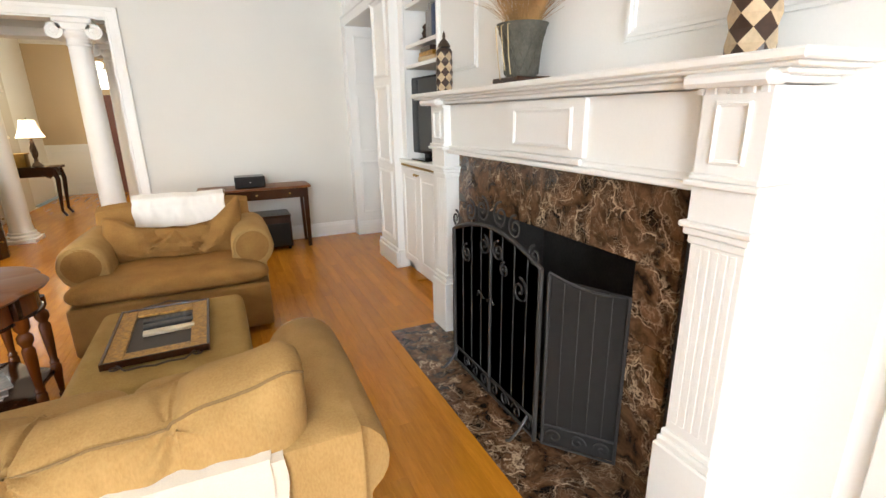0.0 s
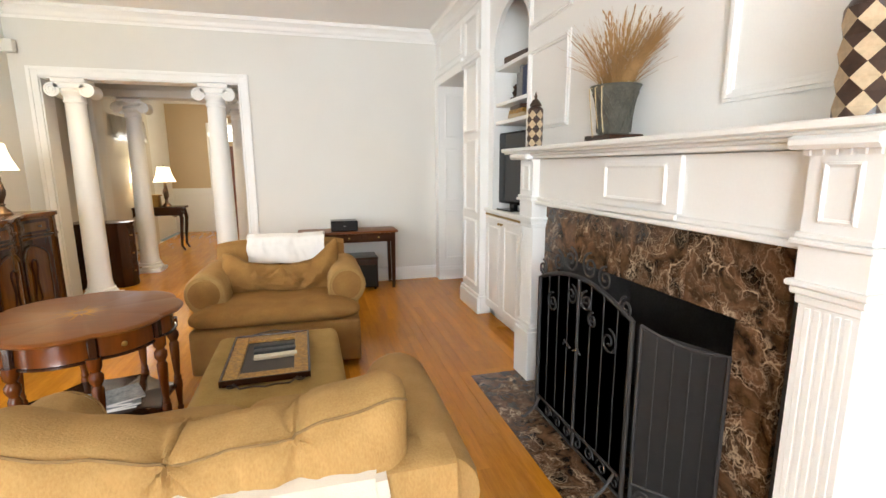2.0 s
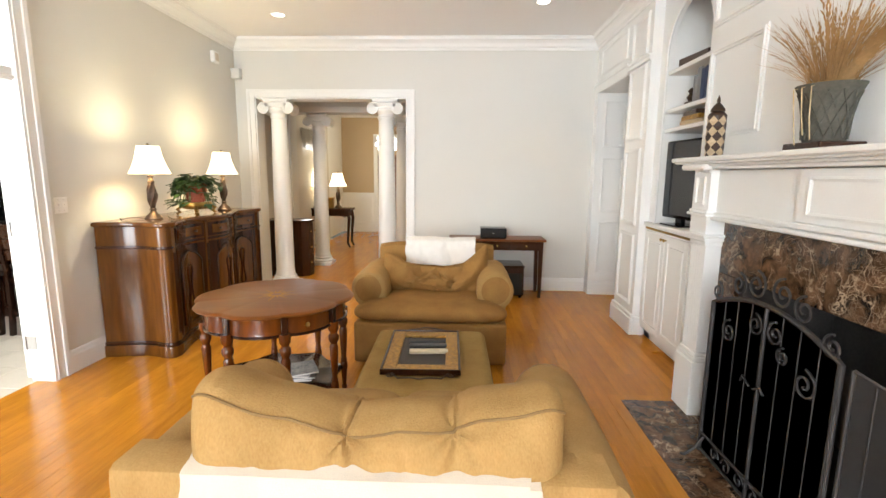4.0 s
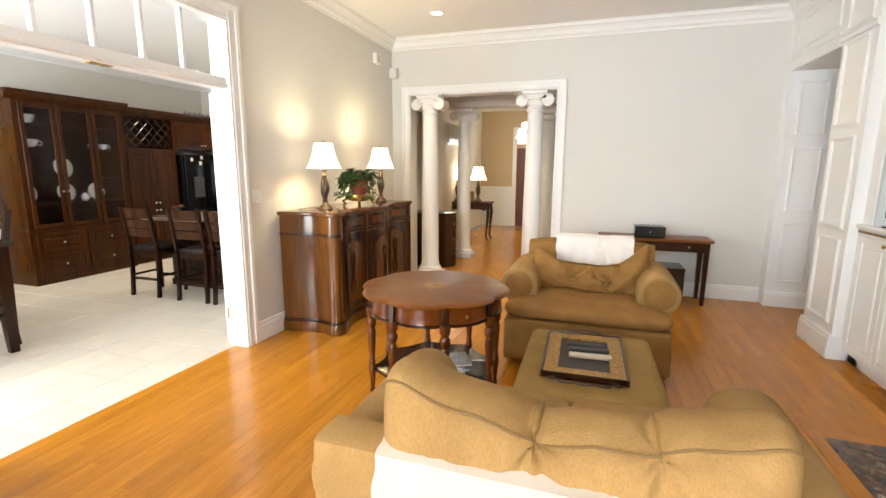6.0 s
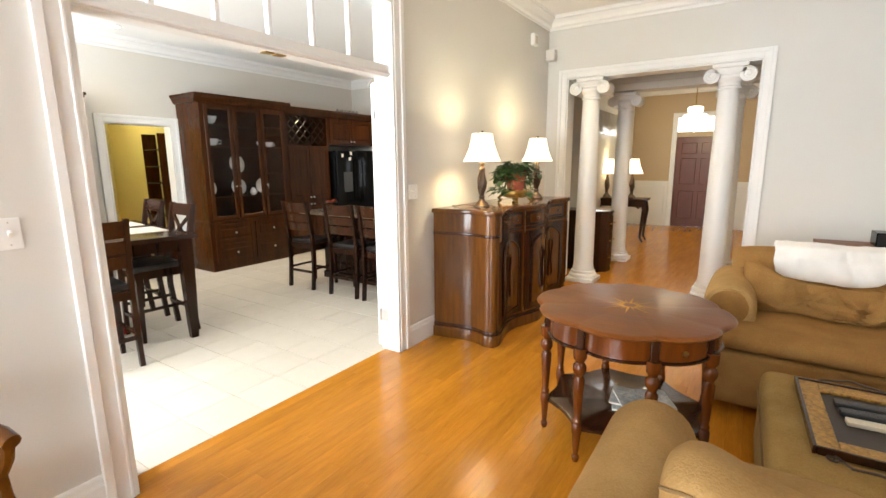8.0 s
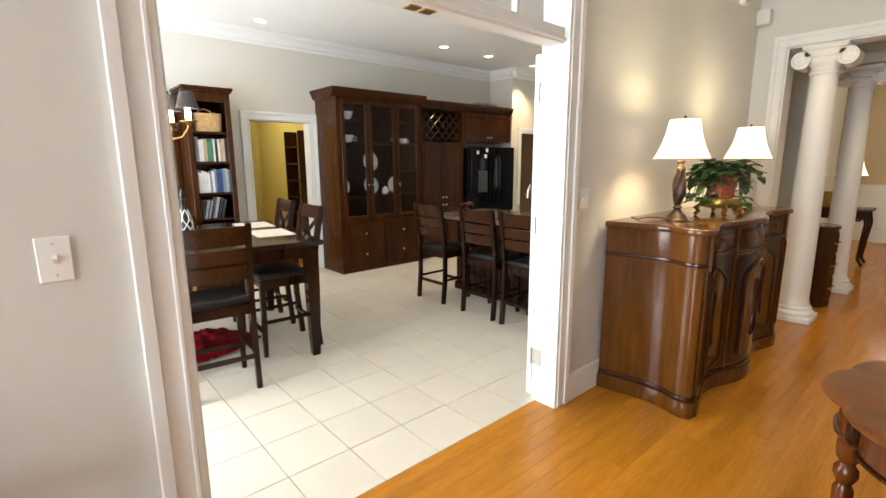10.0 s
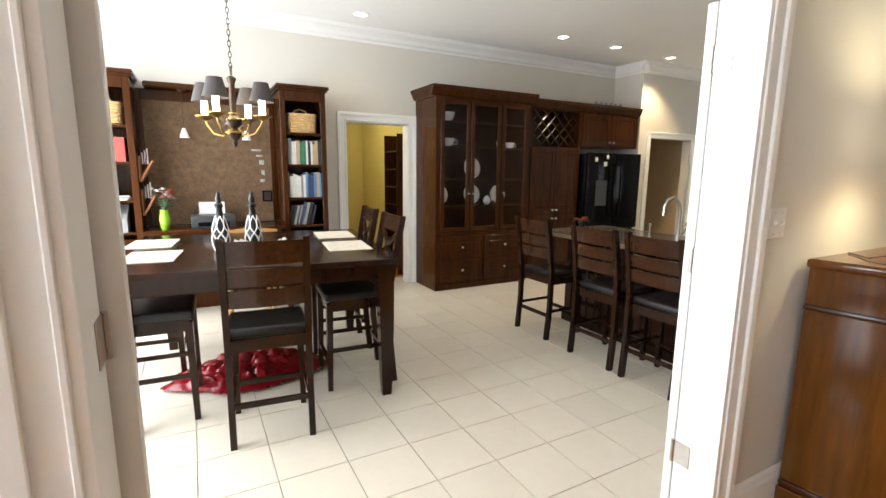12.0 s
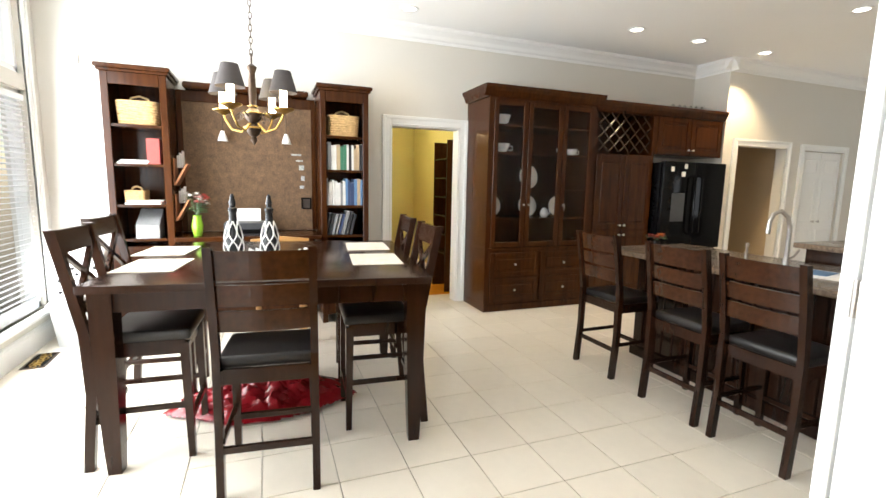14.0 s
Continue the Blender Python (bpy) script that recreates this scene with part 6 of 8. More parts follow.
def book_tower(y0, y1, label, left):
    t = thing("desk_bookcase", pose(0, 0, 0), label, "bookcase", "desk bookcases")
    part("side", box(-7.848, -7.40, y0, y0 + 0.03, 0, 2.30), CABINET, t, smooth=False)
    part("side", box(-7.848, -7.40, y1 - 0.03, y1, 0, 2.30), CABINET, t, smooth=False)
    part("back", box(-7.848, -7.83, y0 + 0.03, y1 - 0.03, 0.1, 2.30), CABINET, t, smooth=False)
    part("stile", boxes((-7.402, -7.385, y0, y0 + 0.055, 0, 2.30), (-7.402, -7.385, y1 - 0.055, y1, 0, 2.30), (-7.402, -7.385, y0 + 0.055, y1 - 0.055, 2.2, 2.3), bevel=0.003), CABINET, t, smooth=False)
    for z in (0.90, 1.20, 1.55, 1.88, 2.28):
        part("shelf", box(-7.83, -7.40, y0 + 0.03, y1 - 0.03, z - 0.022, z), CABINET, t, smooth=False)
    part("base_cabinet", boxes((-7.83, -7.41, y0 + 0.03, y1 - 0.03, 0.08, 0.83)), CABINET, t, smooth=False)
    panel_door(t, "x", -7.402, 1, y0 + 0.06, y1 - 0.06, 0.1, 0.8, CABINET, knob_at=(y1 - 0.09 if left else y0 + 0.09, 0.7), knob_mat=NICKEL)
    part("crown", boxes((-7.85, -7.36, y0 - 0.02, y1 + 0.02, 2.30, 2.325), (-7.85, -7.35, y0 - 0.035, y1 + 0.035, 2.325, 2.36), bevel=0.008), CABINET, t, smooth=False)
    return t


book_tower(0.37, 0.85, "brown open bookcase with baskets beside the desk", True)
book_tower(2.13, 2.60, "brown open bookcase packed with books beside the desk", False)
cb = thing("cork_board", pose(0, 0, 0), "large framed cork board over the desk", "cork board")
part("cork", box(-7.846, -7.80, 0.90, 2.08, 0.92, 2.16), CORK, cb, smooth=False)
part("frame", boxes((-7.846, -7.785, 0.855, 0.90, 0.92, 2.262), (-7.846, -7.785, 2.08, 2.125, 0.92, 2.262), (-7.846, -7.785, 0.9, 2.08, 2.16, 2.262), bevel=0.004), CABINET, cb, smooth=False)
hd = thing("desk_hood", pose(0, 0, 0), "brown wooden hood board over the cork board", "shelf")
part("board", box(-7.848, -7.66, 0.93, 2.05, 2.265, 2.32, 0.012), CABINET, hd, smooth=False)
for y in (1.25, 1.83):
    t = thing("desk_light", pose(-7.70, y, 2.264), "small hanging lamp with a frosted glass bell", "lamp", "lamps over the desk")
    part("canopy", lathe([(0.04, -0.002), (0.035, -0.015), (0.012, -0.022)], 18), BRONZE, t)
    part("rod", tube([(0, 0, -0.02), (0, 0, -0.38)], 0.004, 6), BRONZE, t)
    part("glass_bell", lathe([(0.018, -0.37), (0.022, -0.39), (0.035, -0.42), (0.045, -0.46), (0.05, -0.465), (0.042, -0.46), (0.03, -0.41), (0.012, -0.38)], 20, caps=False), PORCELAIN, t)
for y, z, w, h in ((1.93, 1.70, 0.10, 0.018), (1.96, 1.64, 0.07, 0.016), (1.98, 1.57, 0.05, 0.05), (1.99, 1.46, 0.035, 0.05), (1.98, 1.37, 0.045, 0.03)):
    nt = thing("pinned_note", pose(-7.80, y, z, 0, 0, 0), "small white paper slip pinned to the cork board", "note", "notes on the cork board")
    part("slip", box(0.0005, 0.002, -w / 2, w / 2, -h / 2, h / 2), PAPER, nt, smooth=False)
    part("pin", lathe([(0.003, 0), (0.004, 0.004), (0.002, 0.007)], 8), NICKEL, nt).matrix_local = pose(0.002, 0, h * 0.3, 0, 90, 0)
pf = thing("picture_frame", pose(-7.80, 2.02, 1.20), "small black picture frame hung on the cork board", "picture frame")
part("frame", boxes((0.0005, 0.016, -0.05, -0.038, -0.06, 0.06), (0.0005, 0.016, 0.038, 0.05, -0.06, 0.06), (0.0005, 0.016, -0.038, 0.038, 0.048, 0.06), (0.0005, 0.016, -0.038, 0.038, -0.06, -0.048), bevel=0.002), BLACK, pf, smooth=False)
part("picture", box(0.0005, 0.006, -0.038, 0.038, -0.048, 0.048), TRAYBED, pf, smooth=False)
dsk = thing("desk", pose(0, 0, 0), "dark wooden built-in desk under the cork board", "desk")
part("desktop", box(-7.84, -7.28, 0.86, 2.12, 0.875, 0.915, 0.006), CABINET, dsk, smooth=False)
part("modesty_panel", box(-7.80, -7.78, 0.9, 2.1, 0.0, 0.875), CABINET, dsk, smooth=False)
part("drawer", box(-7.76, -7.31, 0.95, 2.05, 0.77, 0.875, 0.004), CABINET, dsk, smooth=False)


def basket(at, w, d, h, label, handle=True):
    t = thing("basket", pose(*at), label, "basket", "baskets on the shelves")
    bm = bmesh.new()
    n = 9
    for k in range(n):
        z = h * (k + 0.5) / n
        s = 0.92 + 0.08 * k / n
        pts = [(d / 2 * s * spow(math.cos(a), 0.35), w / 2 * s * spow(math.sin(a), 0.35), z + 0.002 * math.sin(a * 18 + k * 3.1)) for a in [2 * math.pi * i / 40 for i in range(41)]]
        add_tube(bm, pts, h / n * 0.56, 5)
    part("weave", bm, BASKET, t)
    part("floor", box(-d * 0.42, d * 0.42, -w * 0.42, w * 0.42, 0.0, 0.01), BASKET, t, smooth=False)
    if handle:
        part("handle", tube([(0, -w * 0.26, h * 0.95), (0, -w * 0.2, h * 1.18), (0, 0, h * 1.28), (0, w * 0.2, h * 1.18), (0, w * 0.26, h * 0.95)], 0.009, 8), BASKET, t)


basket((-7.56, 0.61, 1.881), 0.31, 0.28, 0.20, "tan wicker basket with a hoop handle on the shelf")
basket((-7.56, 2.365, 1.881), 0.30, 0.28, 0.20, "tan wicker basket with a hoop handle on the shelf")
basket((-7.54, 0.55, 1.201), 0.16, 0.2, 0.12, "small brown wicker basket on the lower shelf")
BOOKC = [shader("book_" + n, c, 0.6, var=0.15, scale=12, grain=80, bump=0.05) for n, c in (("white", (0.62, 0.6, 0.56)), ("navy", (0.03, 0.05, 0.12)), ("blue", (0.10, 0.2, 0.35)), ("green", (0.04, 0.16, 0.09)), ("tan", (0.42, 0.3, 0.18)), ("black", (0.02, 0.02, 0.022)), ("grey", (0.22, 0.22, 0.22)))]
rng = random.Random(21)


def book_row(x, y0, y1, z, pick, tilt=0.0, hmin=0.2, hmax=0.27, where="on the bookcase shelf"):
    y = y0
    while y < y1:
        w = rng.uniform(0.018, 0.036)
        h, d, c = rng.uniform(hmin, hmax), rng.uniform(0.15, 0.2), rng.choice(pick)
        t = thing("book", pose(x, y + w / 2 + h * math.sin(radians(tilt)) * 0.5, z + (w * 0.5 * abs(math.sin(radians(tilt)))), tilt, 0, 0), "upright %s book %s" % (("white", "navy", "blue", "green", "tan", "black", "grey")[c], where), "book", "books " + where)
        part("cover", boxes((-d, 0, -w / 2, w / 2, 0, h), bevel=0.002), BOOKC[c], t, smooth=False)
        part("pages", box(-d + 0.004, -0.006, -w / 2 + 0.003, w / 2 - 0.003, h - 0.002, h + 0.0008), TOWEL, t, smooth=False)
        y += w + (0.012 if tilt else 0.002)


book_row(-7.42, 2.18, 2.54, 1.55, (0, 0, 3, 5, 6, 4))
book_row(-7.42, 2.18, 2.54, 1.20, (0, 0, 6, 2, 4, 1))
book_row(-7.42, 2.19, 2.45, 0.90, (5, 1, 5, 6), -14)
RED = shader("red_cardboard", (0.35, 0.05, 0.04), 0.6, var=0.15, scale=9, grain=60, bump=0.05)
bx = thing("storage_box", pose(-7.5, 0.72, 1.55), "dark red upright storage box on the shelf", "box")
part("carton", box(-0.12, 0.1, -0.05, 0.05, 0.001, 0.22, 0.003), RED, bx, smooth=False)
pp = thing("paper_stack", pose(-7.52, 0.58, 1.55), "pile of loose pale papers on the shelf", "papers")
for k in range(5):
    part("sheet", box(-0.1, 0.13, -0.12, 0.10, 0.001 + k * 0.007, 0.006 + k * 0.007), TOWEL, pp, smooth=False).matrix_local = pose(0, 0, 0, 0, 0, k * 5 - 9)
pp = thing("paper_stack", pose(-7.50, 0.62, 1.20), "pale folders stacked beside the small basket", "papers")
for k in range(4):
    part("sheet", box(-0.1, 0.11, -0.13, 0.14, 0.001 + k * 0.009, 0.008 + k * 0.009), TOWEL if k != 2 else RED, pp, smooth=False).matrix_local = pose(0, 0, 0, 0, 0, k * 4 - 6)
fol = thing("file_box", pose(-7.52, 0.61, 0.901), "grey magazine file box on the bottom shelf", "file box")
part("file", prism([(-0.12, 0), (0.12, 0), (0.12, 0.12), (-0.12, 0.25)], -0.06, 0.12, "y"), BOOKC[6], fol, smooth=False)
WOODR = shader("orange_wood_rack", (0.36, 0.13, 0.045), 0.5, var=0.2, scale=9, grain=60, bump=0.05)
for z in (1.30, 1.62):
    t = thing("letter_holder", pose(-7.55, 0.853, z - 0.25), "wooden wall pocket holding letters beside the cork board", "letter rack", "letter racks")
    part("pocket", prism([(0.002, 0.0), (0.02, 0.0), (0.12, 0.19), (0.105, 0.195), (0.014, 0.03), (0.014, 0.24), (0.002, 0.24)], -0.1, 0.1, "x"), WOODR, t, smooth=False)
    for k in range(3):
        part("letter", box(-0.085 + k * 0.02, 0.06 + k * 0.012, 0.03 + k * 0.022, 0.033 + k * 0.022, 0.16, 0.27 + 0.02 * k), TOWEL, t, smooth=False)
GREENG = shader("lime_green_glaze", (0.22, 0.42, 0.03), 0.15, var=0.1, scale=8, grain=60, bump=0.0)
FLOWER = [shader("petal_" + n, c, 0.7, var=0.2, scale=30, grain=90, bump=0.1) for n, c in (("white", (0.7, 0.66, 0.6)), ("red", (0.42, 0.06, 0.04)), ("pink", (0.5, 0.25, 0.22)), ("orange", (0.6, 0.14, 0.03)))]


def flowers(at, label, vase_mat, prof, picks, spread=0.10, rise=0.2, n=16, seed=4):
    t = thing("flower_vase", pose(*at), label, "vase")
    part("vase", lathe(prof, 28), vase_mat, t)
    top = prof[-1][1]
    r = random.Random(seed)
    st_, lf = bmesh.new(), bmesh.new()
    for k in range(n):
        a, q = r.random() * 6.283, r.random() ** 0.6
        end = Vector((spread * q * math.cos(a), spread * q * math.sin(a), top + rise * (0.5 + 0.5 * r.random())))
        add_tube(st_, [(0, 0, top - 0.03), (end.x * 0.5, end.y * 0.5, top + (end.z - top) * 0.6), end], 0.0022, 5)
        for j in range(2):
            add_leaf(lf, (end.x * (0.4 + 0.2 * j), end.y * (0.4 + 0.2 * j), top + 0.02 + rise * 0.3 * (j + 1) * r.random()), (math.cos(a + j), math.sin(a + j), 0.2), 0.07, 0.025)
        hb = bmesh.new()
        for i in range(9):
            add_leaf(hb, end, (math.cos(i * 0.7), math.sin(i * 0.7), 0.5 * (i % 3)), 0.032, 0.022, 0.2)
        part("blossom", hb, FLOWER[picks[k % len(picks)]], t)
    part("stems", st_, LEAF, t)
    part("leaves", lf, LEAF, t)


flowers((-7.42, 1.03, 0.915), "lime green vase of white and red flowers on the desk", GREENG, [(0.03, 0), (0.04, 0.02), (0.05, 0.10), (0.035, 0.17), (0.04, 0.19)], (0, 1, 2))
pr = thing("printer", pose(-7.5, 1.45, 0.915), "dark grey desktop printer on the desk", "printer")
part("body", box(-0.15, 0.15, -0.2, 0.2, 0.0, 0.12, 0.015, 2), REMOTE, pr)
part("paper_tray", box(-0.14, -0.12, -0.12, 0.12, 0.12, 0.24), TOWEL, pr, smooth=False)
part("output_slot", box(0.145, 0.155, -0.14, 0.14, 0.02, 0.06), BLACK, pr, smooth=False)
dc = thing("desk_chair", pose(-6.98, 1.72, 0, 0, 0, 90), "light oak desk chair with a curved top rail", "chair")
LOAK = shader("light_oak", (0.45, 0.24, 0.08), 0.4, var=0.2, scale=5, grain=40, bump=0.06, stretch=(0.2, 1, 1))
part("seat", box(-0.21, 0.21, -0.20, 0.2, 0.43, 0.46, 0.012, 2), LOAK, dc)
for x in (-0.19, 0.19):
    part("leg", tube([(x, 0.18, 0), (x * 0.95, 0.17, 0.44)], 0.018, 8), LOAK, dc)
    part("back_post", tube([(x, -0.19, 0), (x, -0.19, 0.45), (x * 1.02, -0.23, 0.94)], 0.018, 8), LOAK, dc)
part("top_rail", prism([(-0.23, 0.85), (0.23, 0.85), (0.23, 0.95), (0.0, 0.975), (-0.23, 0.95)], -0.245, -0.222, "y", 0.004), LOAK, dc)
for x in (-0.08, 0.0, 0.08):
    part("spindle", tube([(x, -0.195, 0.46), (x, -0.23, 0.86)], 0.009, 8), LOAK, dc)

# ---- counter-height chairs, stools and table ----


def square_leg(bm, a, b, wa, wb):
    a, b = Vector(a), Vector(b)
    add_loft(bm, [[a + Vector((sx * wa, sy * wa, 0)) for sx, sy in ((-1, -1), (1, -1), (1, 1), (-1, 1))], [b + Vector((sx * wb, sy * wb, 0)) for sx, sy in ((-1, -1), (1, -1), (1, 1), (-1, 1))]])


def chair_base(t, w, d, sh):
    """Seat, legs and stretchers of a counter chair that faces +y."""
    for x in (-w, w):
        lb = bmesh.new()
        square_leg(lb, (x, d, 0), (x * 0.97, d - 0.01, sh - 0.06), 0.016, 0.022)
        part("leg", lb, ESPRESSO, t, smooth=False)
    ap = boxes((-w, w, d - 0.03, d - 0.005, sh - 0.11, sh - 0.045), (-w, w, -d + 0.01, -d + 0.03, sh - 0.11, sh - 0.045), (-w - 0.01, -w + 0.012, -d, d - 0.01, sh - 0.11, sh - 0.045), (w - 0.012, w + 0.01, -d, d - 0.01, sh - 0.11, sh - 0.045))
    part("seat_rail", ap, ESPRESSO, t, smooth=False)
    for x in (-w, w):
        part("stretcher", box(x - 0.01, x + 0.01, -d, d, 0.24, 0.265, 0.003), ESPRESSO, t, smooth=False)
    part("stretcher", box(-w, w, d - 0.012, d + 0.012, 0.17, 0.20, 0.003), ESPRESSO, t, smooth=False)
    part("stretcher", box(-w, w, -d - 0.012, -d + 0.012, 0.20, 0.23, 0.003), ESPRESSO, t, smooth=False)
    sb_ = bmesh.new()
    add_box(sb_, -w - 0.015, w + 0.015, -d + 0.03, d + 0.02, sh - 0.05, sh, 0.022, 3)
    for v in sb_.verts:
        if v.co.z > sh - 0.015:
            v.co.z += 0.014 * math.cos(v.co.x * 6) * math.cos(v.co.y * 6)
    part("seat", sb_, LEATHER, t, "padded black vinyl seat")


def ladder_chair(m, label, group):
    t = thing("counter_chair", m, label, "chair", group)
    w, d, sh, top = 0.195, 0.19, 0.61, 1.09
    chair_base(t, w, d, sh)
    for x in (-w - 0.012, w + 0.012):
        lb = bmesh.new()
        add_loft(lb, [[Vector((x + sx * 0.017, y + sy * 0.021, z)) for sx, sy in ((-1, -1), (1, -1), (1, 1), (-1, 1))] for y, z in ((-d - 0.02, 0), (-d + 0.005, 0.3), (-d + 0.008, 0.62), (-d - 0.02, 0.85), (-d - 0.065, top))])
        part("back_post", lb, ESPRESSO, t, smooth=False)
    for z0, z1 in ((0.955, 1.075), (0.845, 0.935), (0.735, 0.825)):
        sb_ = bmesh.new()
        secs = []
        for k in range(9):
            x = -w + 2 * w * k / 8
            bow = -0.02 * math.cos(math.pi * k / 8 - math.pi / 2)
            def yy(z):
                return -d + 0.008 - max(0, z - 0.62) ** 1.4 * 0.20 + bow
            secs.append([Vector((x, yy(z0) - 0.009, z0)), Vector((x, yy(z0) + 0.009, z0)), Vector((x, yy(z1) + 0.009, z1)), Vector((x, yy(z1) - 0.009, z1))])
        add_loft(sb_, secs)
        bmesh.ops.recalc_face_normals(sb_, faces=sb_.faces[:])
        part("back_slat", sb_, ESP_SLAT, t, smooth=False)
    return t


def cross_chair(m, label, group):
    t = thing("counter_chair", m, label, "chair", group)
    w, d, sh, top = 0.19, 0.20, 0.61, 1.06
    chair_base(t, w, d, sh)
    def back(z):
        return -d - 0.02 - max(0, z - 0.6) * 0.22
    for x in (-w - 0.012, w + 0.012):
        lb = bmesh.new()
        add_loft(lb, [[Vector((x + sx * 0.018, y + sy * 0.022, z)) for sx, sy in ((-1, -1), (1, -1), (1, 1), (-1, 1))] for y, z in ((-d - 0.05, 0), (-d - 0.015, 0.35), (back(0.62), 0.62), (back(top), top))])
        part("back_post", lb, ESPRESSO, t, smooth=False)
    for z0, z1 in ((0.96, 1.055), (0.70, 0.75)):
        rb = bmesh.new()
        add_loft(rb, [[Vector((x, back(z0) - 0.012, z0)), Vector((x, back(z0) + 0.012, z0)), Vector((x, back(z1) + 0.012, z1)), Vector((x, back(z1) - 0.012, z1))] for x in (-w, w)])
        part("back_rail", rb, ESPRESSO, t, smooth=False)
    for s in (-1, 1):
        cb_ = bmesh.new()
        add_loft(cb_, [[Vector((s * x - 0.024, back(z) - 0.01, z)), Vector((s * x + 0.024, back(z) - 0.01, z)), Vector((s * x + 0.024, back(z) + 0.01, z)), Vector((s * x - 0.024, back(z) + 0.01, z))] for x, z in ((-w + 0.03, 0.75), (0, 0.855), (w - 0.03, 0.96))])
        part("cross_slat", cb_, ESPRESSO, t, smooth=False)
    return t


ladder_chair(pose(-4.99, 1.615, 0, 0, 0, 84) @ Matrix.Diagonal((1, 1, 1.06, 1)), "espresso counter chair with a slatted back at the table", "chairs round the table")
for x, y, r, lab in ((-5.44, 1.03, -3, "espresso counter chair with a cross back beside the window"), (-6.14, 0.96, -5, "espresso counter chair with a cross back beside the window"),
                     (-5.41, 2.24, 176, "espresso counter chair with a cross back, pushed under the table"), (-6.08, 2.30, 174, "espresso counter chair with a cross back, pushed under the table")):
    cross_chair(pose(x, y, 0, 0, 0, r) @ Matrix.Diagonal((1, 1, 1.12, 1)), lab, "chairs round the table")
for x in (-5.54, -4.81, -4.275):
    ladder_chair(pose(x, 4.22, 0, 0, 0, 1), "espresso counter stool with a slatted back at the island", "stools at the island")

TT = 0.95
tb = thing("dining_table", pose(-5.80, 1.706, 0, 0, 0, -6.8), "square espresso counter-height table set with placemats", "table")
part("tabletop", box(-0.79, 0.79, -0.81, 0.81, TT - 0.04, TT, 0.008, 2), ESPRESSO, tb)
part("apron", boxes((0.70, 0.725, -0.72, 0.72, TT - 0.14, TT - 0.04), (-0.725, -0.70, -0.72, 0.72, TT - 0.14, TT - 0.04), (-0.7, 0.7, 0.735, 0.76, TT - 0.14, TT - 0.04), (-0.7, 0.7, -0.76, -0.735, TT - 0.14, TT - 0.04)), ESPRESSO, tb, smooth=False)
for x in (-0.69, 0.69):
    for y in (-0.735, 0.735):
        lb = bmesh.new()
        add_loft(lb, [[Vector((x + sx * w + cx, y + sy * w + cy, z)) for sx, sy in ((-1, -1), (1, -1), (1, 1), (-1, 1))] for w, cx, cy, z in ((0.03, 0, 0, 0), (0.036, 0, 0, 0.12), (0.046, 0, 0, 0.5), (0.05, 0, 0, TT - 0.04))])
        part("leg", lb, ESPRESSO, tb, smooth=False)
MAT = shader("woven_cream_mat", (0.6, 0.54, 0.44), 0.9, var=0.3, scale=60, grain=160, bump=0.8)
for x, y in ((-5.60, 1.03), (-6.18, 1.0), (-5.53, 2.25), (-6.13, 2.32)):
    t = thing("placemat", pose(x, y, TT + 0.001, 0, 0, -6.8), "cream woven placemat lying on the dark table", "placemat", "placemats")
    part("mat", box(-0.21, 0.21, -0.15, 0.15, 0.0, 0.005, 0.0015), MAT, t, smooth=False)
BLK = shader("black_ceramic", (0.015, 0.015, 0.016), 0.25, var=0.2, scale=8, grain=60, bump=0.05)
for x, y in ((-5.66, 1.43), (-5.62, 1.63)):
    t = thing("bottle_vase", pose(x, y, TT), "black bottle vase wrapped in a white lattice", "vase", "bottle vases on the table")
    prof = [(0.038, 0), (0.042, 0.01), (0.052, 0.08), (0.05, 0.14), (0.036, 0.20), (0.022, 0.25), (0.02, 0.29), (0.026, 0.30), (0.026, 0.315), (0.016, 0.325), (0.02, 0.35), (0.012, 0.375), (0.014, 0.385), (0.005, 0.40)]
    part("body", lathe(prof, 24), BLK, t)
    for k in range(6):
        pts = []
        for j in range(17):
            z = 0.01 + 0.23 * j / 16
            r = np.interp(z, [p[1] for p in prof], [p[0] for p in prof]) + 0.002
            a = k * math.pi / 3 + 0.52 * math.sin(j / 16 * 2 * math.pi * 1.0)
            pts.append((r * math.cos(a), r * math.sin(a), z))
        part("lattice", tube(pts, 0.0045, 5), PORCELAIN, t)
        pts = [(math.hypot(p[0], p[1]) * math.cos(k * math.pi / 3 + 0.0 - (math.atan2(p[1], p[0]) - k * math.pi / 3)), math.hypot(p[0], p[1]) * math.sin(k * math.pi / 3 - (math.atan2(p[1], p[0]) - k * math.pi / 3)), p[2]) for p in pts]
        part("lattice", tube(pts, 0.0045, 5), PORCELAIN, t)
nh = thing("napkin_holder", pose(-5.60, 1.55, TT, 0, 0, 15), "white openwork napkin holder on the table", "napkin holder")
for y in (-0.02, 0.02):
    nb_ = bmesh.new()
    for k in range(4):
        add_tube(nb_, [(-0.06 + k * 0.04 + 0.02 * math.cos(a), y, 0.04 + 0.035 * math.sin(a)) for a in [2 * math.pi * i / 14 for i in range(15)]], 0.004, 5)
    part("openwork_side", nb_, PORCELAIN, nh)
part("foot", box(-0.08, 0.08, -0.025, 0.025, 0, 0.006), PORCELAIN, nh, smooth=False)
for x, y in ((-5.62, 1.80), (-5.68, 1.84)):
    vessel("shaker", (x, y, TT), [(0.001, 0), (0.02, 0), (0.022, 0.04), (0.014, 0.06), (0.001, 0.07)], PORCELAIN, "small white shaker beside the napkin holder", "shaker")

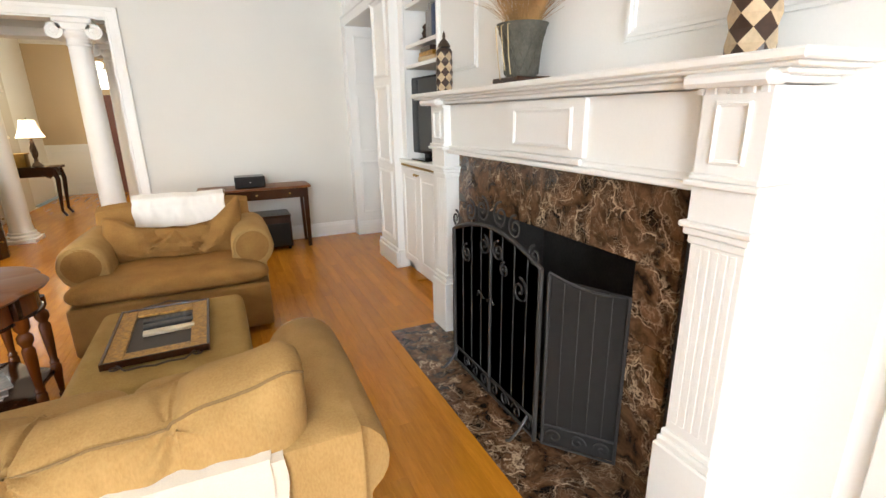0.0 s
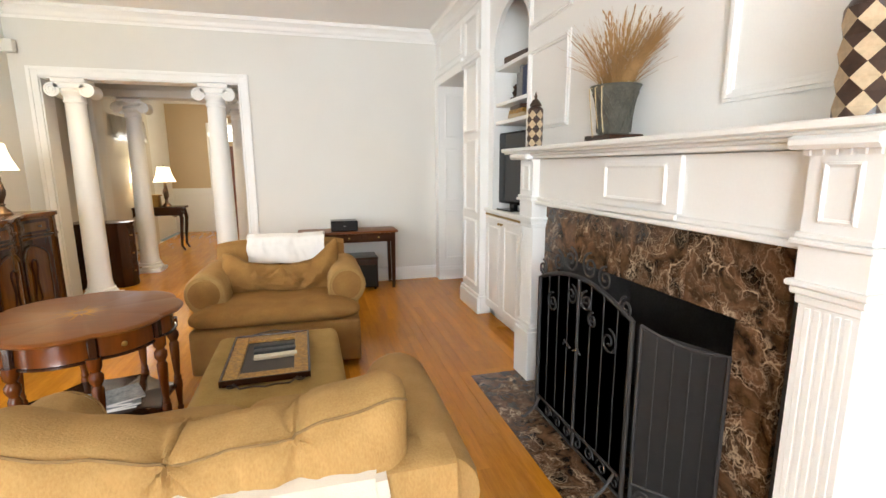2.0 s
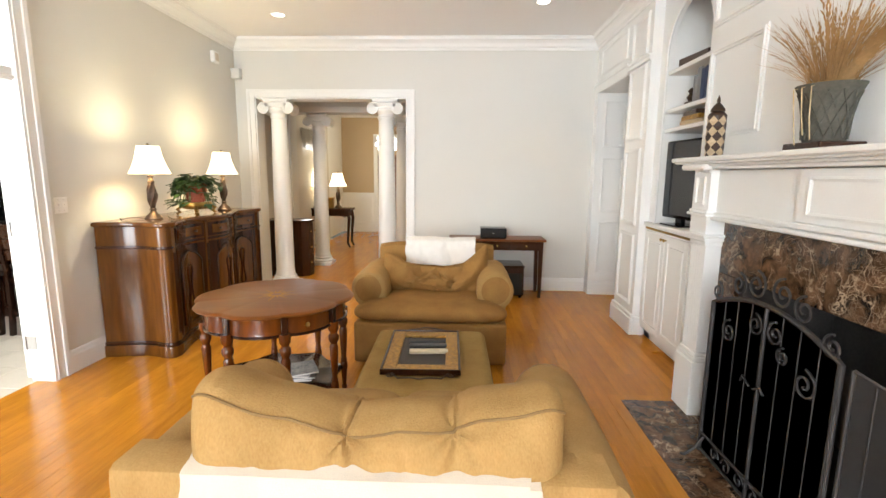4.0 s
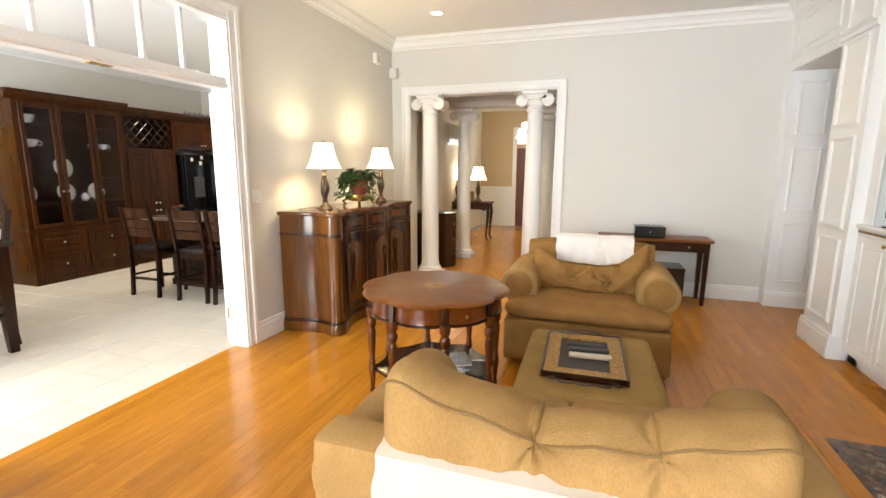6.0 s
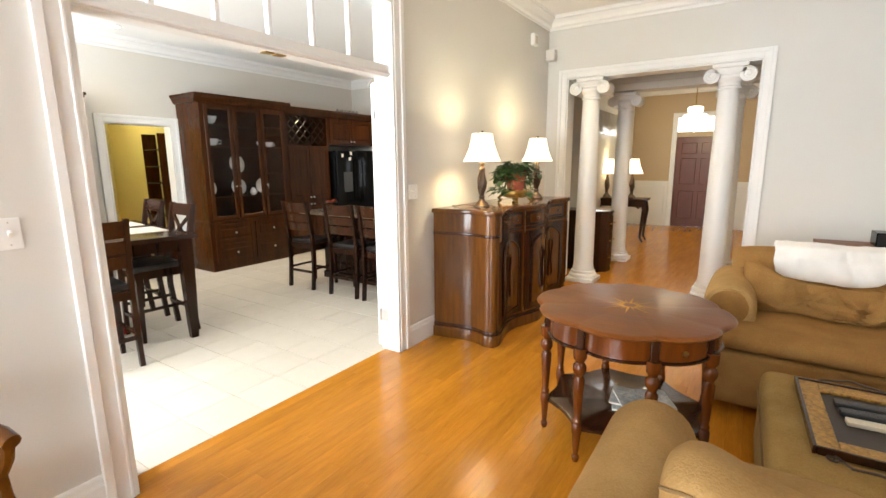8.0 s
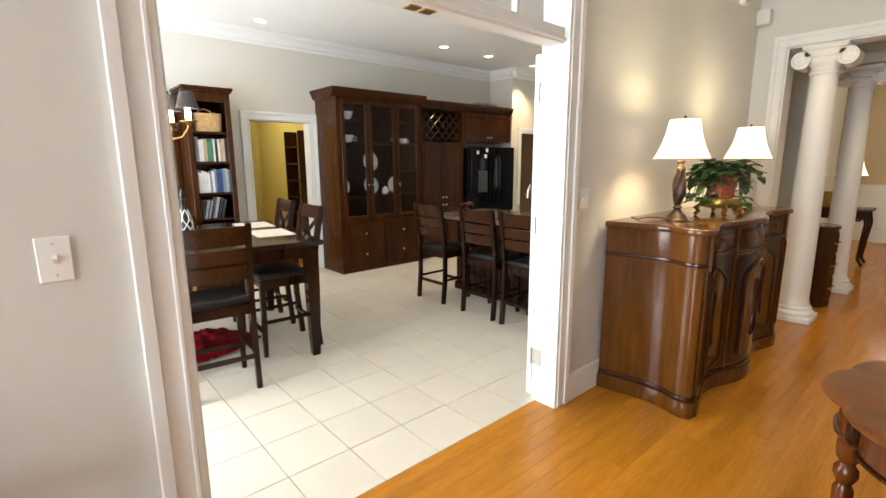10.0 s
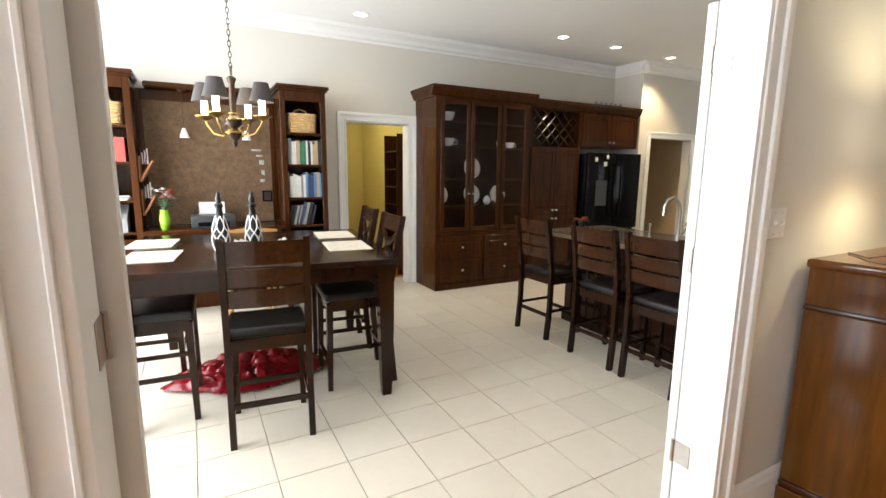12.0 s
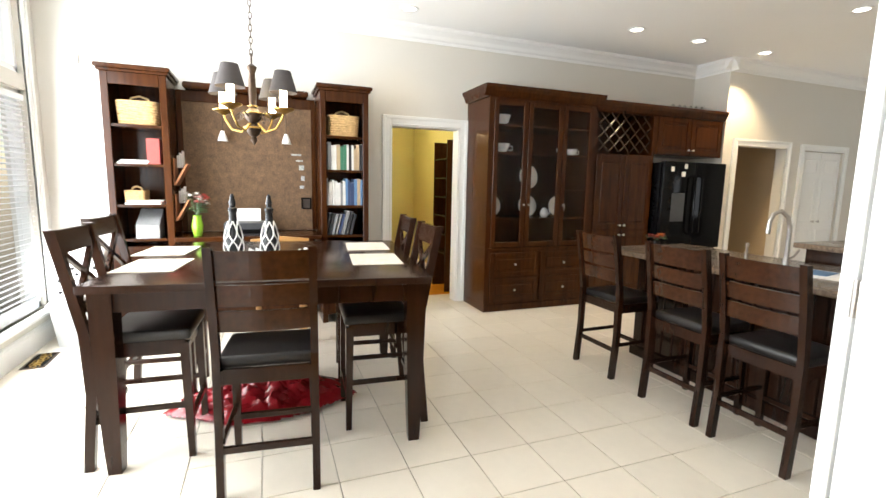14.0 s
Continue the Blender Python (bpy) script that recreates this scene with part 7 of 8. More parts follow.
# red cloth under the table
SATIN = shader("red_satin", (0.23, 0.007, 0.012), 0.22, var=0.25, scale=8, grain=60, bump=0.05)
rb = bmesh.new()
grid = {}
NX, NY = 50, 70
for i in range(NX + 1):
    for k in range(NY + 1):
        u, v = i / NX * 2 - 1, k / NY * 2 - 1
        rr = math.sqrt(u * u + v * v)
        edge = max(0.0, 1 - rr ** 2.5)
        p = Vector((u * 0.42 * (0.8 + 0.25 * noise.noise(Vector((v * 2, 1, 5)))), v * 0.62 * (0.85 + 0.2 * noise.noise(Vector((u * 2, 4, 5)))), 0))
        z = 0.02 + edge * (0.07 + 0.09 * abs(noise.noise(Vector((u * 3.5, v * 4.5, 2)))) + 0.06 * abs(noise.noise(Vector((u * 9, v * 9, 8)))))
        grid[i, k] = rb.verts.new((p.x, p.y, max(0.004, z)))
for i in range(NX):
    for k in range(NY):
        u, v = (i + 0.5) / NX * 2 - 1, (k + 0.5) / NY * 2 - 1
        if u * u + v * v < 1.0:
            rb.faces.new((grid[i, k], grid[i + 1, k], grid[i + 1, k + 1], grid[i, k + 1]))
bmesh.ops.delete(rb, geom=[v for v in rb.verts if not v.link_faces], context="VERTS")
rc = thing("red_cloth", pose(-5.78, 1.58, 0, 0, 0, -4), "crumpled red satin cloth lying under the table", "cloth")
part("folds", rb, SATIN, rc)

# ---- chandelier ----
cd = thing("chandelier", pose(-5.72, 1.56, 0), "bronze chandelier with dark tapered shades on a chain", "chandelier")
part("column", lathe([(0.003, 1.64), (0.012, 1.655), (0.02, 1.67), (0.012, 1.685), (0.03, 1.70), (0.045, 1.73), (0.035, 1.75), (0.02, 1.765), (0.045, 1.79), (0.05, 1.82), (0.03, 1.84), (0.018, 1.86), (0.022, 1.95), (0.018, 2.05), (0.026, 2.07), (0.03, 2.085), (0.012, 2.10)], 24), BRONZE, cd)
for z, r in ((1.738, 0.056), (1.822, 0.054), (1.862, 0.03)):
    part("band", lathe([(r - 0.012, z - 0.006), (r, z - 0.003), (r, z + 0.003), (r - 0.012, z + 0.006)], 24), BRASS, cd, "gilt band")
part("top_ring", tube([(0.03 * math.cos(a), 0, 2.13 + 0.03 * math.sin(a)) for a in [2 * math.pi * k / 20 for k in range(21)]], 0.005, 6), BRONZE, cd)
for k in range(int((KH - 2.16) / 0.034)):
    z = 2.165 + k * 0.034
    o = [((0.009 * math.cos(a), 0, z + 0.021 * math.sin(a)) if k % 2 else (0, 0.009 * math.cos(a), z + 0.021 * math.sin(a))) for a in [2 * math.pi * j / 12 for j in range(13)]]
    part("chain_link", tube(o, 0.0028, 5), BRONZE, cd)
part("canopy", lathe([(0.02, KH - 0.05), (0.05, KH - 0.03), (0.06, KH - 0.002)], 24), BRONZE, cd)
DARKSHADE = shader("charcoal_fabric_shade", (0.07, 0.06, 0.058), 0.85, var=0.15, scale=9, grain=160, bump=0.3)
for k in range(4):
    a = 2 * math.pi * k / 4 - 0.58
    c, s = math.cos(a), math.sin(a)
    armp = [(0.03, 1.76), (0.08, 1.715), (0.145, 1.73), (0.19, 1.79), (0.20, 1.83)]
    part("arm", tube([(r * c, r * s, z) for r, z in armp], 0.006, 8), BRASS, cd)
    part("curl", tube([(r * c, r * s, z) for r, z in ((0.05, 1.80), (0.09, 1.83), (0.12, 1.80), (0.11, 1.775), (0.09, 1.785))], 0.005, 6), BRONZE, cd)
    part("cup", lathe([(0.012, 1.815), (0.03, 1.828), (0.056, 1.838), (0.06, 1.846), (0.018, 1.852)], 24, (0.20 * c, 0.20 * s, 0)), BRASS, cd)
    part("candle", lathe([(0.02, 1.85), (0.02, 1.965), (0.012, 1.97)], 16, (0.20 * c, 0.20 * s, 0)), BULB, cd, "glowing ivory candle sleeve")
    pr_ = [(0.078, 1.935), (0.045, 2.055)]
    part("shade", lathe(pr_ + [(r - 0.002, z) for r, z in reversed(pr_)], 28, (0.20 * c, 0.20 * s, 0), caps=False), DARKSHADE, cd, "charcoal tapered fabric shade")
lamp("chandelier_glow", "POINT", (-5.72, 1.56, 1.89), (-5.72, 1.56, 0), 10, WARM, 0.12)

# ---- island and far counter ----
GRANITE = shader("speckled_brown_granite", (0.30, 0.22, 0.15), 0.18, var=0.6, scale=45, grain=160, bump=0.02, second=(0.07, 0.05, 0.04))
isl = thing("kitchen_island", pose(0, 0, 0), "dark wood kitchen island with beaded panels", "island")
part("cabinet", box(-5.72, -3.75, 4.58, 5.18, 0.0, 0.89), ESPRESSO, isl, smooth=False)
for k in range(19):
    part("bead_board", box(-5.71 + k * 0.103, -5.615 + k * 0.103, 4.565, 4.58, 0.1, 0.86, 0.006), ESPRESSO, isl, smooth=False)
part("base_moulding", box(-5.735, -3.75, 4.555, 5.19, 0, 0.09, 0.006), ESPRESSO, isl, smooth=False)
ct = thing("island_countertop", pose(0, 0, 0), "speckled brown granite countertop on the island", "countertop")
part("slab", box(-5.86, -3.7, 4.30, 5.23, 0.892, 0.932, 0.012, 3), GRANITE, ct)
fc = thing("kitchen_faucet", pose(-4.69, 4.82, 0.932, 0, 0, 250), "brushed nickel gooseneck kitchen faucet", "faucet")
part("base", lathe([(0.03, 0), (0.03, 0.008), (0.022, 0.012), (0.02, 0.06)], 20), NICKEL, fc)
part("spout", tube([(0, 0, 0.05), (0, 0, 0.26), (0.02, 0, 0.33), (0.07, 0, 0.37), (0.12, 0, 0.35), (0.14, 0, 0.30), (0.145, 0, 0.22)], 0.014, 12), NICKEL, fc)
part("lever", tube([(0, 0.02, 0.06), (0, 0.06, 0.08), (0, 0.10, 0.13)], 0.007, 8), NICKEL, fc)
dish = thing("soap_dispenser", pose(-4.95, 4.80, 0.932), "slim nickel soap dispenser beside the faucet", "dispenser")
part("pump", lathe([(0.02, 0), (0.02, 0.01), (0.01, 0.02), (0.008, 0.1), (0.014, 0.11), (0.012, 0.13)], 16), NICKEL, dish)
ppr = thing("paper_stack", pose(-4.32, 4.75, 0.932, 0, 0, 12), "white papers with a blue sheet on the countertop", "papers")
part("sheet", box(-0.3, 0.3, -0.14, 0.14, 0.001, 0.012), TOWEL, ppr, smooth=False)
part("sheet", box(-0.26, -0.05, -0.1, 0.1, 0.0122, 0.016), BOOKC[2], ppr, "blue sheet", smooth=False)
flowers((-5.72, 4.75, 0.932), "small red flower arrangement on the island", BLK, [(0.03, 0), (0.035, 0.05), (0.025, 0.06)], (1, 1, 3), 0.06, 0.05, 10, 9)
fcn = thing("far_counter", pose(0, 0, 0), "raised dark wood bar counter beyond the island", "counter")
part("cabinet", box(-4.86, -3.7, 5.3, 5.75, 0.0, 1.02), ESPRESSO, fcn, smooth=False)
part("bar_top", box(-4.92, -3.65, 5.24, 5.82, 1.02, 1.06, 0.01, 2), GRANITE, fcn)
flowers((-4.62, 5.6, 1.06), "vase of orange and red flowers on the bar counter", BLK, [(0.04, 0), (0.055, 0.08), (0.035, 0.16), (0.045, 0.18)], (3, 1, 3), 0.13, 0.24, 22, 13)

# ---- small kitchen fixtures ----
def downlight(x, y, z, room, power=0.0):
    t = thing("recessed_light", pose(x, y, z), "round recessed ceiling light, switched on", "ceiling light", room)
    part("trim_ring", lathe([(0.062, -0.001), (0.09, -0.001), (0.092, -0.006), (0.088, -0.01), (0.066, -0.008)], 28, caps=False), WHITE, t)
    part("lens", lathe([(0.001, -0.004), (0.064, -0.004), (0.064, -0.002), (0.001, -0.002)], 28, caps=False), LENS, t)
    if power:
        lamp("downlight", "SPOT", (x, y, z - 0.03), (x, y, 0), power, (1, 0.76, 0.44), 0.06, spot=110)


for x, y, p in ((-6.90, 5.44, 40), (-6.91, 6.37, 45), (-6.92, 7.50, 165), (-5.6, 6.9, 50), (-7.34, 3.0, 14)):
    downlight(x, y, KH, "kitchen downlights", p)
downlight(0.60, 4.95, H, "living room downlights", 26)
downlight(-2.25, 5.3, H, "living room downlights", 75)
downlight(-1.95, 7.1, 2.80, "hall downlights", 55)
al = thing("alarm_sensor", pose(-7.845, 0.08, 2.46), "small white alarm sensor on the wall", "sensor")
part("housing", box(0, 0.04, -0.03, 0.03, -0.045, 0.045, 0.01, 2), WHITE, al)
part("lens", box(0.038, 0.044, -0.018, 0.018, -0.03, 0.005, 0.003), TOWEL, al)
bn = thing("storage_bin", pose(-7.5, 0.125, 0), "pale grey plastic storage tub under the laundry basket", "bin")
PGREY = shader("pale_grey_plastic", (0.55, 0.57, 0.58), 0.5, var=0.05, scale=5, grain=60, bump=0.05)
bbm = bmesh.new()
add_loft(bbm, [[Vector((sx * w, sy * w, z)) for sx, sy in ((-1, -1), (1, -1), (1, 1), (-1, 1))] for w, z in ((0.17, 0.0), (0.205, 0.34), (0.222, 0.342), (0.222, 0.38))])
part("tub", bbm, PGREY, bn, smooth=False)
hm = thing("laundry_basket", pose(-7.5, 0.125, 0.381), "white plastic laundry basket with diamond holes on the tub", "basket")
hbm = bmesh.new()
add_loft(hbm, [[Vector((sx * w, sy * w, z)) for sx, sy in ((-1, -0.9), (-0.9, -1), (0.9, -1), (1, -0.9), (1, 0.9), (0.9, 1), (-0.9, 1), (-1, 0.9))] for w, z in ((0.17, 0.0), (0.19, 0.40), (0.205, 0.402), (0.205, 0.44))])
part("basket_wall", hbm, WHITE, hm, smooth=False)
# near-black diamonds on the solid wall paint the shade inside the holes
HOLE_SHADE = shader("painted_hole_shade", (0.02, 0.02, 0.022), 0.9, var=0.2, scale=9, grain=60, bump=0.0)
for j in range(5):
    for i in range(6 - j % 2):
        y, z = -0.125 + 0.05 * i + 0.025 * (j % 2), 0.09 + 0.05 * j
        x = 0.1705 + 0.05 * z
        part("hole", prism([(y - 0.017, z), (y, z - 0.017), (y + 0.017, z), (y, z + 0.017)], x - 0.004, x + 0.003, "x"), HOLE_SHADE, hm, smooth=False)
vt = thing("floor_vent", pose(-7.02, -0.06, 0.001, 0, 0, 2), "bronze scroll-cut floor vent in the tiles", "vent")
part("frame", boxes((-0.17, 0.17, -0.075, -0.06, 0, 0.006), (-0.17, 0.17, 0.06, 0.075, 0, 0.006), (-0.17, -0.155, -0.06, 0.06, 0, 0.006), (0.155, 0.17, -0.06, 0.06, 0, 0.006)), BRONZE, vt, smooth=False)
part("backing", box(-0.155, 0.155, -0.06, 0.06, -0.0005, 0.001), BLACK, vt, smooth=False)
for k in range(6):
    part("scrollwork", tube([(-0.13 + k * 0.052 + y, z, 0.003) for _, y, z in spiral(0, 0, 0.045, 1.4, k * 1.3, 1 if k % 2 else -1, 18)], 0.004, 5), BRASS, vt)


def switch_plate(x, y, z, out, label, toggles=1):
    t = thing("light_switch", pose(x, y, z), label, "light switch")
    part("plate", box(0, out * 0.006, -0.06 if toggles == 2 else -0.037, 0.06 if toggles == 2 else 0.037, -0.06, 0.06, 0.003) if out > 0 else box(out * 0.006, 0, -0.037, 0.037, -0.06, 0.06, 0.003), WHITE, t, smooth=False)
    for k in range(toggles):
        yy = 0 if toggles == 1 else (-0.024 + 0.048 * k)
        part("toggle", prism([(0.006, -0.012), (0.02, 0.004), (0.018, 0.01), (0.006, 0.012)], yy - 0.005, yy + 0.005, "y"), WHITE, t, smooth=False)
        for dz in (-0.042, 0.042):
            part("screw", lathe([(0.003, 0), (0.003, 0.001)], 8, (0, 0, 0)), NICKEL, t).matrix_local = pose(0.006, yy, dz, 0, 90, 0)


switch_plate(XW, 3.31, 1.31, 1, "white double toggle switch beside the kitchen opening", 2)
switch_plate(XW, 0.80, 1.292, 1, "white toggle switch beside the kitchen opening", 1)

BRIGHT = shader("overcast_daylight", (0.92, 0.97, 1.0), 0.9, var=0.02, scale=0.6, grain=4, bump=0, emit=3.0)
structure(part("backdrop_garden", box(-13.0, -3.8, -4.2, -4.15, -0.3, 6.0), BRIGHT, smooth=False), "bright hazy daylight beyond the kitchen windows", "backdrop")

# ---- hall and foyer beyond the columns ----
structure(part("wall_vestibule", boxes((-3.56, -3.40, 6.46, 8.05, 0, 2.95), (-0.72, -0.6, 6.46, 8.05, 0, 2.95)), WALL, smooth=False), "grey-beige side walls of the columned passage", "wall")
structure(part("ceiling_vestibule", box(-3.56, -0.6, 6.46, 8.05, 2.80, 2.9), CEIL, smooth=False), "white ceiling of the columned passage", "ceiling")
structure(part("wall_foyer_south", pierced("y", 7.72, 7.98, -5.6, 1.4, 0, 3.2, [(-3.05, -0.85, -1, 2.555)]), WALL, smooth=False), "grey-beige beam wall between passage and foyer", "wall")
structure(part("trim_foyer_opening", boxes((-3.03, -0.87, 7.66, 7.72, 2.555, 2.66), (-3.1, -3.05, 7.68, 7.72, 0, 2.66), (-0.85, -0.8, 7.68, 7.72, 0, 2.66), bevel=0.006), WALL, smooth=False), "beam moulding over the foyer columns", "trim")
structure(part("wall_foyer_north", pierced("y", 12.55, 12.7, -5.6, 1.4, 0, 3.2, [(-2.48, -1.53, -1, 2.08), (-2.48, -1.53, 2.2, 2.52)]), TAN, smooth=False), "tan painted foyer wall above white wainscot", "wall")
structure(part("wall_foyer_west", pierced("x", -3.62, -3.45, 8.0, 12.55, 0, 3.2, [(9.2, 10.5, 0.75, 2.0)]), WHITE, smooth=False), "pale foyer wall with a bright window", "wall")
structure(part("wall_foyer_east", box(1.4, 1.5, 7.9, 12.7, 0, 3.2), TAN, smooth=False), "tan painted foyer side wall", "wall")
structure(part("ceiling_foyer", box(-5.6, 1.5, 7.98, 12.7, 3.2, 3.3), CEIL, smooth=False), "white foyer ceiling", "ceiling")
structure(part("trim_crown_foyer", swept(CROWN, (-3.45, 12.55, 3.2), (1.4, 12.55, 3.2), (0, -1, 0)), WHITE, smooth=False), "white crown moulding in the foyer", "trim")
structure(part("trim_wainscot", boxes((-3.45, -2.59, 12.53, 12.55, 0, 1.02), (-1.42, 1.4, 12.53, 12.55, 0, 1.02), (-3.45, -2.59, 12.505, 12.55, 1.02, 1.07), (-1.42, 1.4, 12.505, 12.55, 1.02, 1.07), (-3.45, -2.59, 12.515, 12.55, 0, 0.16), (-1.42, 1.4, 12.515, 12.55, 0, 0.16)), WHITE, smooth=False), "white panelled wainscot in the foyer", "trim")
for a, b in ((-3.38, -2.66), (-1.34, -0.7), (-0.6, 0.2)):
    structure(part("trim_wainscot_panel", frame_moulding("y", 12.53, -1, a, b, 0.24, 0.95, 0.03, 0.015), WHITE, smooth=False), "white wainscot panel moulding", "trim")
structure(part("trim_entry_door", casing("y", 12.55, -1, -2.48, -1.53, 2.52, 0.1), WHITE, smooth=False), "white casing round the entry door", "trim")
REDWOOD = shader("red_mahogany_door", (0.13, 0.032, 0.009), 0.3, var=0.2, scale=4, grain=30, bump=0.05, stretch=(1, 1, 0.12), coat=0.05, spec=0.35)
ed = tagged(part("door_entry", box(-2.475, -1.535, 12.57, 12.62, 0.005, 2.075), REDWOOD, smooth=False), "red-brown six-panel wooden entry door", "door", "", "structure")
for x in (-2.36, -1.95):
    for a, b in ((0.2, 0.85), (1.0, 1.6), (1.7, 1.95)):
        part("panel", boxes((x, x + 0.32, 12.555, 12.57, a, b), bevel=0.012), REDWOOD, ed, smooth=False)
knob(ed, (-1.60, 12.57, 0.98), (0, -1, 0), BRASS, 0.026)
SKYG = shader("frosted_daylight_pane", (0.9, 0.95, 1.0), 0.6, var=0.02, scale=2, grain=60, bump=0, emit=4.0)
tp = tagged(part("window_entry_transom", box(-2.48, -1.53, 12.62, 12.63, 2.2, 2.52), SKYG, smooth=False), "bright transom pane over the entry door", "window", "", "structure")
tp2 = tagged(part("window_foyer", box(-3.60, -3.59, 9.2, 10.5, 0.75, 2.0), SKYG, smooth=False), "bright daylit foyer window", "window", "", "structure")
part("window_frame", boxes((-3.58, -3.42, 9.16, 9.22, 0.71, 2.04), (-3.58, -3.42, 10.48, 10.54, 0.71, 2.04), (-3.58, -3.42, 9.22, 10.48, 1.98, 2.04), (-3.58, -3.40, 9.14, 10.56, 0.69, 0.75), (-3.57, -3.52, 9.83, 9.87, 0.75, 1.98), (-3.57, -3.52, 9.2, 10.5, 1.36, 1.4)), WHITE, tp2, smooth=False)
vl = thing("window_valance", pose(-3.38, 9.85, 2.04), "white gathered valance over the foyer window", "valance")
vb = bmesh.new()
rows = []
for k in range(61):
    y = -0.8 + 1.6 * k / 60
    w = 0.03 + 0.025 * math.sin(k * 1.9)
    rows.append([vb.verts.new((w, y, 0.42)), vb.verts.new((w + 0.02, y, 0.2)), vb.verts.new((w + 0.035, y, 0.02 + 0.02 * math.sin(k * 0.5)))])
for a, b in zip(rows, rows[1:]):
    for j in range(2):
        vb.faces.new((a[j], b[j], b[j + 1], a[j + 1]))
bmesh.ops.solidify(vb, geom=vb.faces[:], thickness=0.008)
part("gathered_cloth", vb, TOWEL, vl)
ft = thing("foyer_table", pose(-3.02, 9.83, 0), "dark carved console table with cabriole legs in the foyer", "console table")
part("tabletop", box(-0.52, 0.48, -0.22, 0.22, 0.80, 0.84, 0.01, 2), MAHOG, ft)
part("apron", boxes((-0.47, 0.43, -0.19, -0.17, 0.68, 0.80), (-0.47, 0.43, 0.17, 0.19, 0.68, 0.80), (-0.47, -0.45, -0.17, 0.17, 0.68, 0.80), (0.41, 0.43, -0.17, 0.17, 0.68, 0.80)), MAHOG, ft, smooth=False)
for x in (-0.45, 0.41):
    for y in (-0.17, 0.17):
        s = 1 if x > 0 else -1
        part("leg", tube([(x, y, 0.78), (x + 0.03 * s, y, 0.62), (x + 0.005 * s, y, 0.35), (x - 0.01 * s, y, 0.1), (x + 0.03 * s, y, 0.03), (x + 0.04 * s, y, 0.012)], 0.036, 10, lambda f: 1.0 - 0.62 * math.sin(math.pi * min(1, f * 0.75)) * f), MAHOG, ft)
    part("knee_carving", tube([(x, -0.2, 0.72), (x * 0.85, -0.2, 0.66), (x * 0.75, -0.2, 0.68)], 0.014, 6), MAHOG, ft)
table_lamp((-3.33, 9.86, 0.84), "lit brass lamp with a yellow shade in the foyer", 1.18, 4, "foyer lamps")
table_lamp((-2.86, 9.86, 0.84), "lit brass lamp with a yellow shade in the foyer", 1.18, 4, "foyer lamps")
jb = thing("brass_planter", pose(-3.05, 9.78, 0.84), "square brass planter on the foyer table", "planter")
part("box", box(-0.1, 0.1, -0.1, 0.1, 0.0, 0.22, 0.012, 2), BRASS, jb)
part("rim", boxes((-0.112, 0.112, -0.112, 0.112, 0.2, 0.225), bevel=0.004), BRASS, jb)
chs = thing("drawer_chest", pose(-2.78, 7.0, 0, 0, 0, 0), "dark bow-front chest of drawers behind the column", "chest")
bow = [(-0.42, -0.2), (0.16, -0.2), (0.24, -0.12), (0.27, 0.0), (0.24, 0.12), (0.16, 0.2), (-0.42, 0.2)]
part("body", prism(bow, 0.06, 0.83), MAHOG, chs, smooth=False)
part("top", prism([(x * 1.06, y * 1.06) for x, y in bow], 0.83, 0.86, bevel=0.006), MAHOG, chs)
part("plinth", prism([(x * 1.02, y * 1.02) for x, y in bow], 0.0, 0.06), MAHOG, chs, smooth=False)
for z in (0.1, 0.34, 0.58):
    d = part("drawer", prism([(x * 1.025 + 0.004, y * 0.94) for x, y in bow[1:6]] + [(0.1, 0.0)], z, z + 0.21), MAHOG, chs, smooth=False)
    for y in (-0.09, 0.09):
        knob(d, (0.262, y, z + 0.105), (1, 0, 0), BRASS, 0.012)
fch = thing("foyer_chandelier", pose(-1.98, 10.9, 0), "bright crystal chandelier hanging in the foyer", "chandelier")
CRYS = shader("lit_crystal", (1.0, 0.93, 0.8), 0.3, var=0.05, scale=20, grain=60, bump=0.1, emit=3.0)
for r, z in ((0.24, 2.22), (0.20, 2.36), (0.13, 2.50)):
    part("crystal_tier", lathe([(r * 0.8, z - 0.03), (r, z), (r, z + 0.07), (r * 0.7, z + 0.09)], 20, wobble=lambda a, q, zz: q * (1 + 0.07 * math.cos(10 * a))), CRYS, fch)
part("drop", lathe([(0.01, 2.10), (0.06, 2.15), (0.08, 2.19)], 14), CRYS, fch)
part("rod", tube([(0, 0, 2.55), (0, 0, 3.2)], 0.008, 8), BRASS, fch)
lamp("foyer_lamp", "POINT", (-1.98, 10.9, 2.02), (-1.98, 10.9, 0), 32, WARM, 0.2)

# ---- mantel, shelves and walls of the living room ----
DIAM_D = shader("dark_inlay_tile", (0.045, 0.022, 0.014), 0.35, var=0.4, scale=20, grain=70, bump=0.15)
DIAM_L = shader("bone_inlay_tile", (0.5, 0.38, 0.24), 0.4, var=0.2, scale=20, grain=70, bump=0.15)


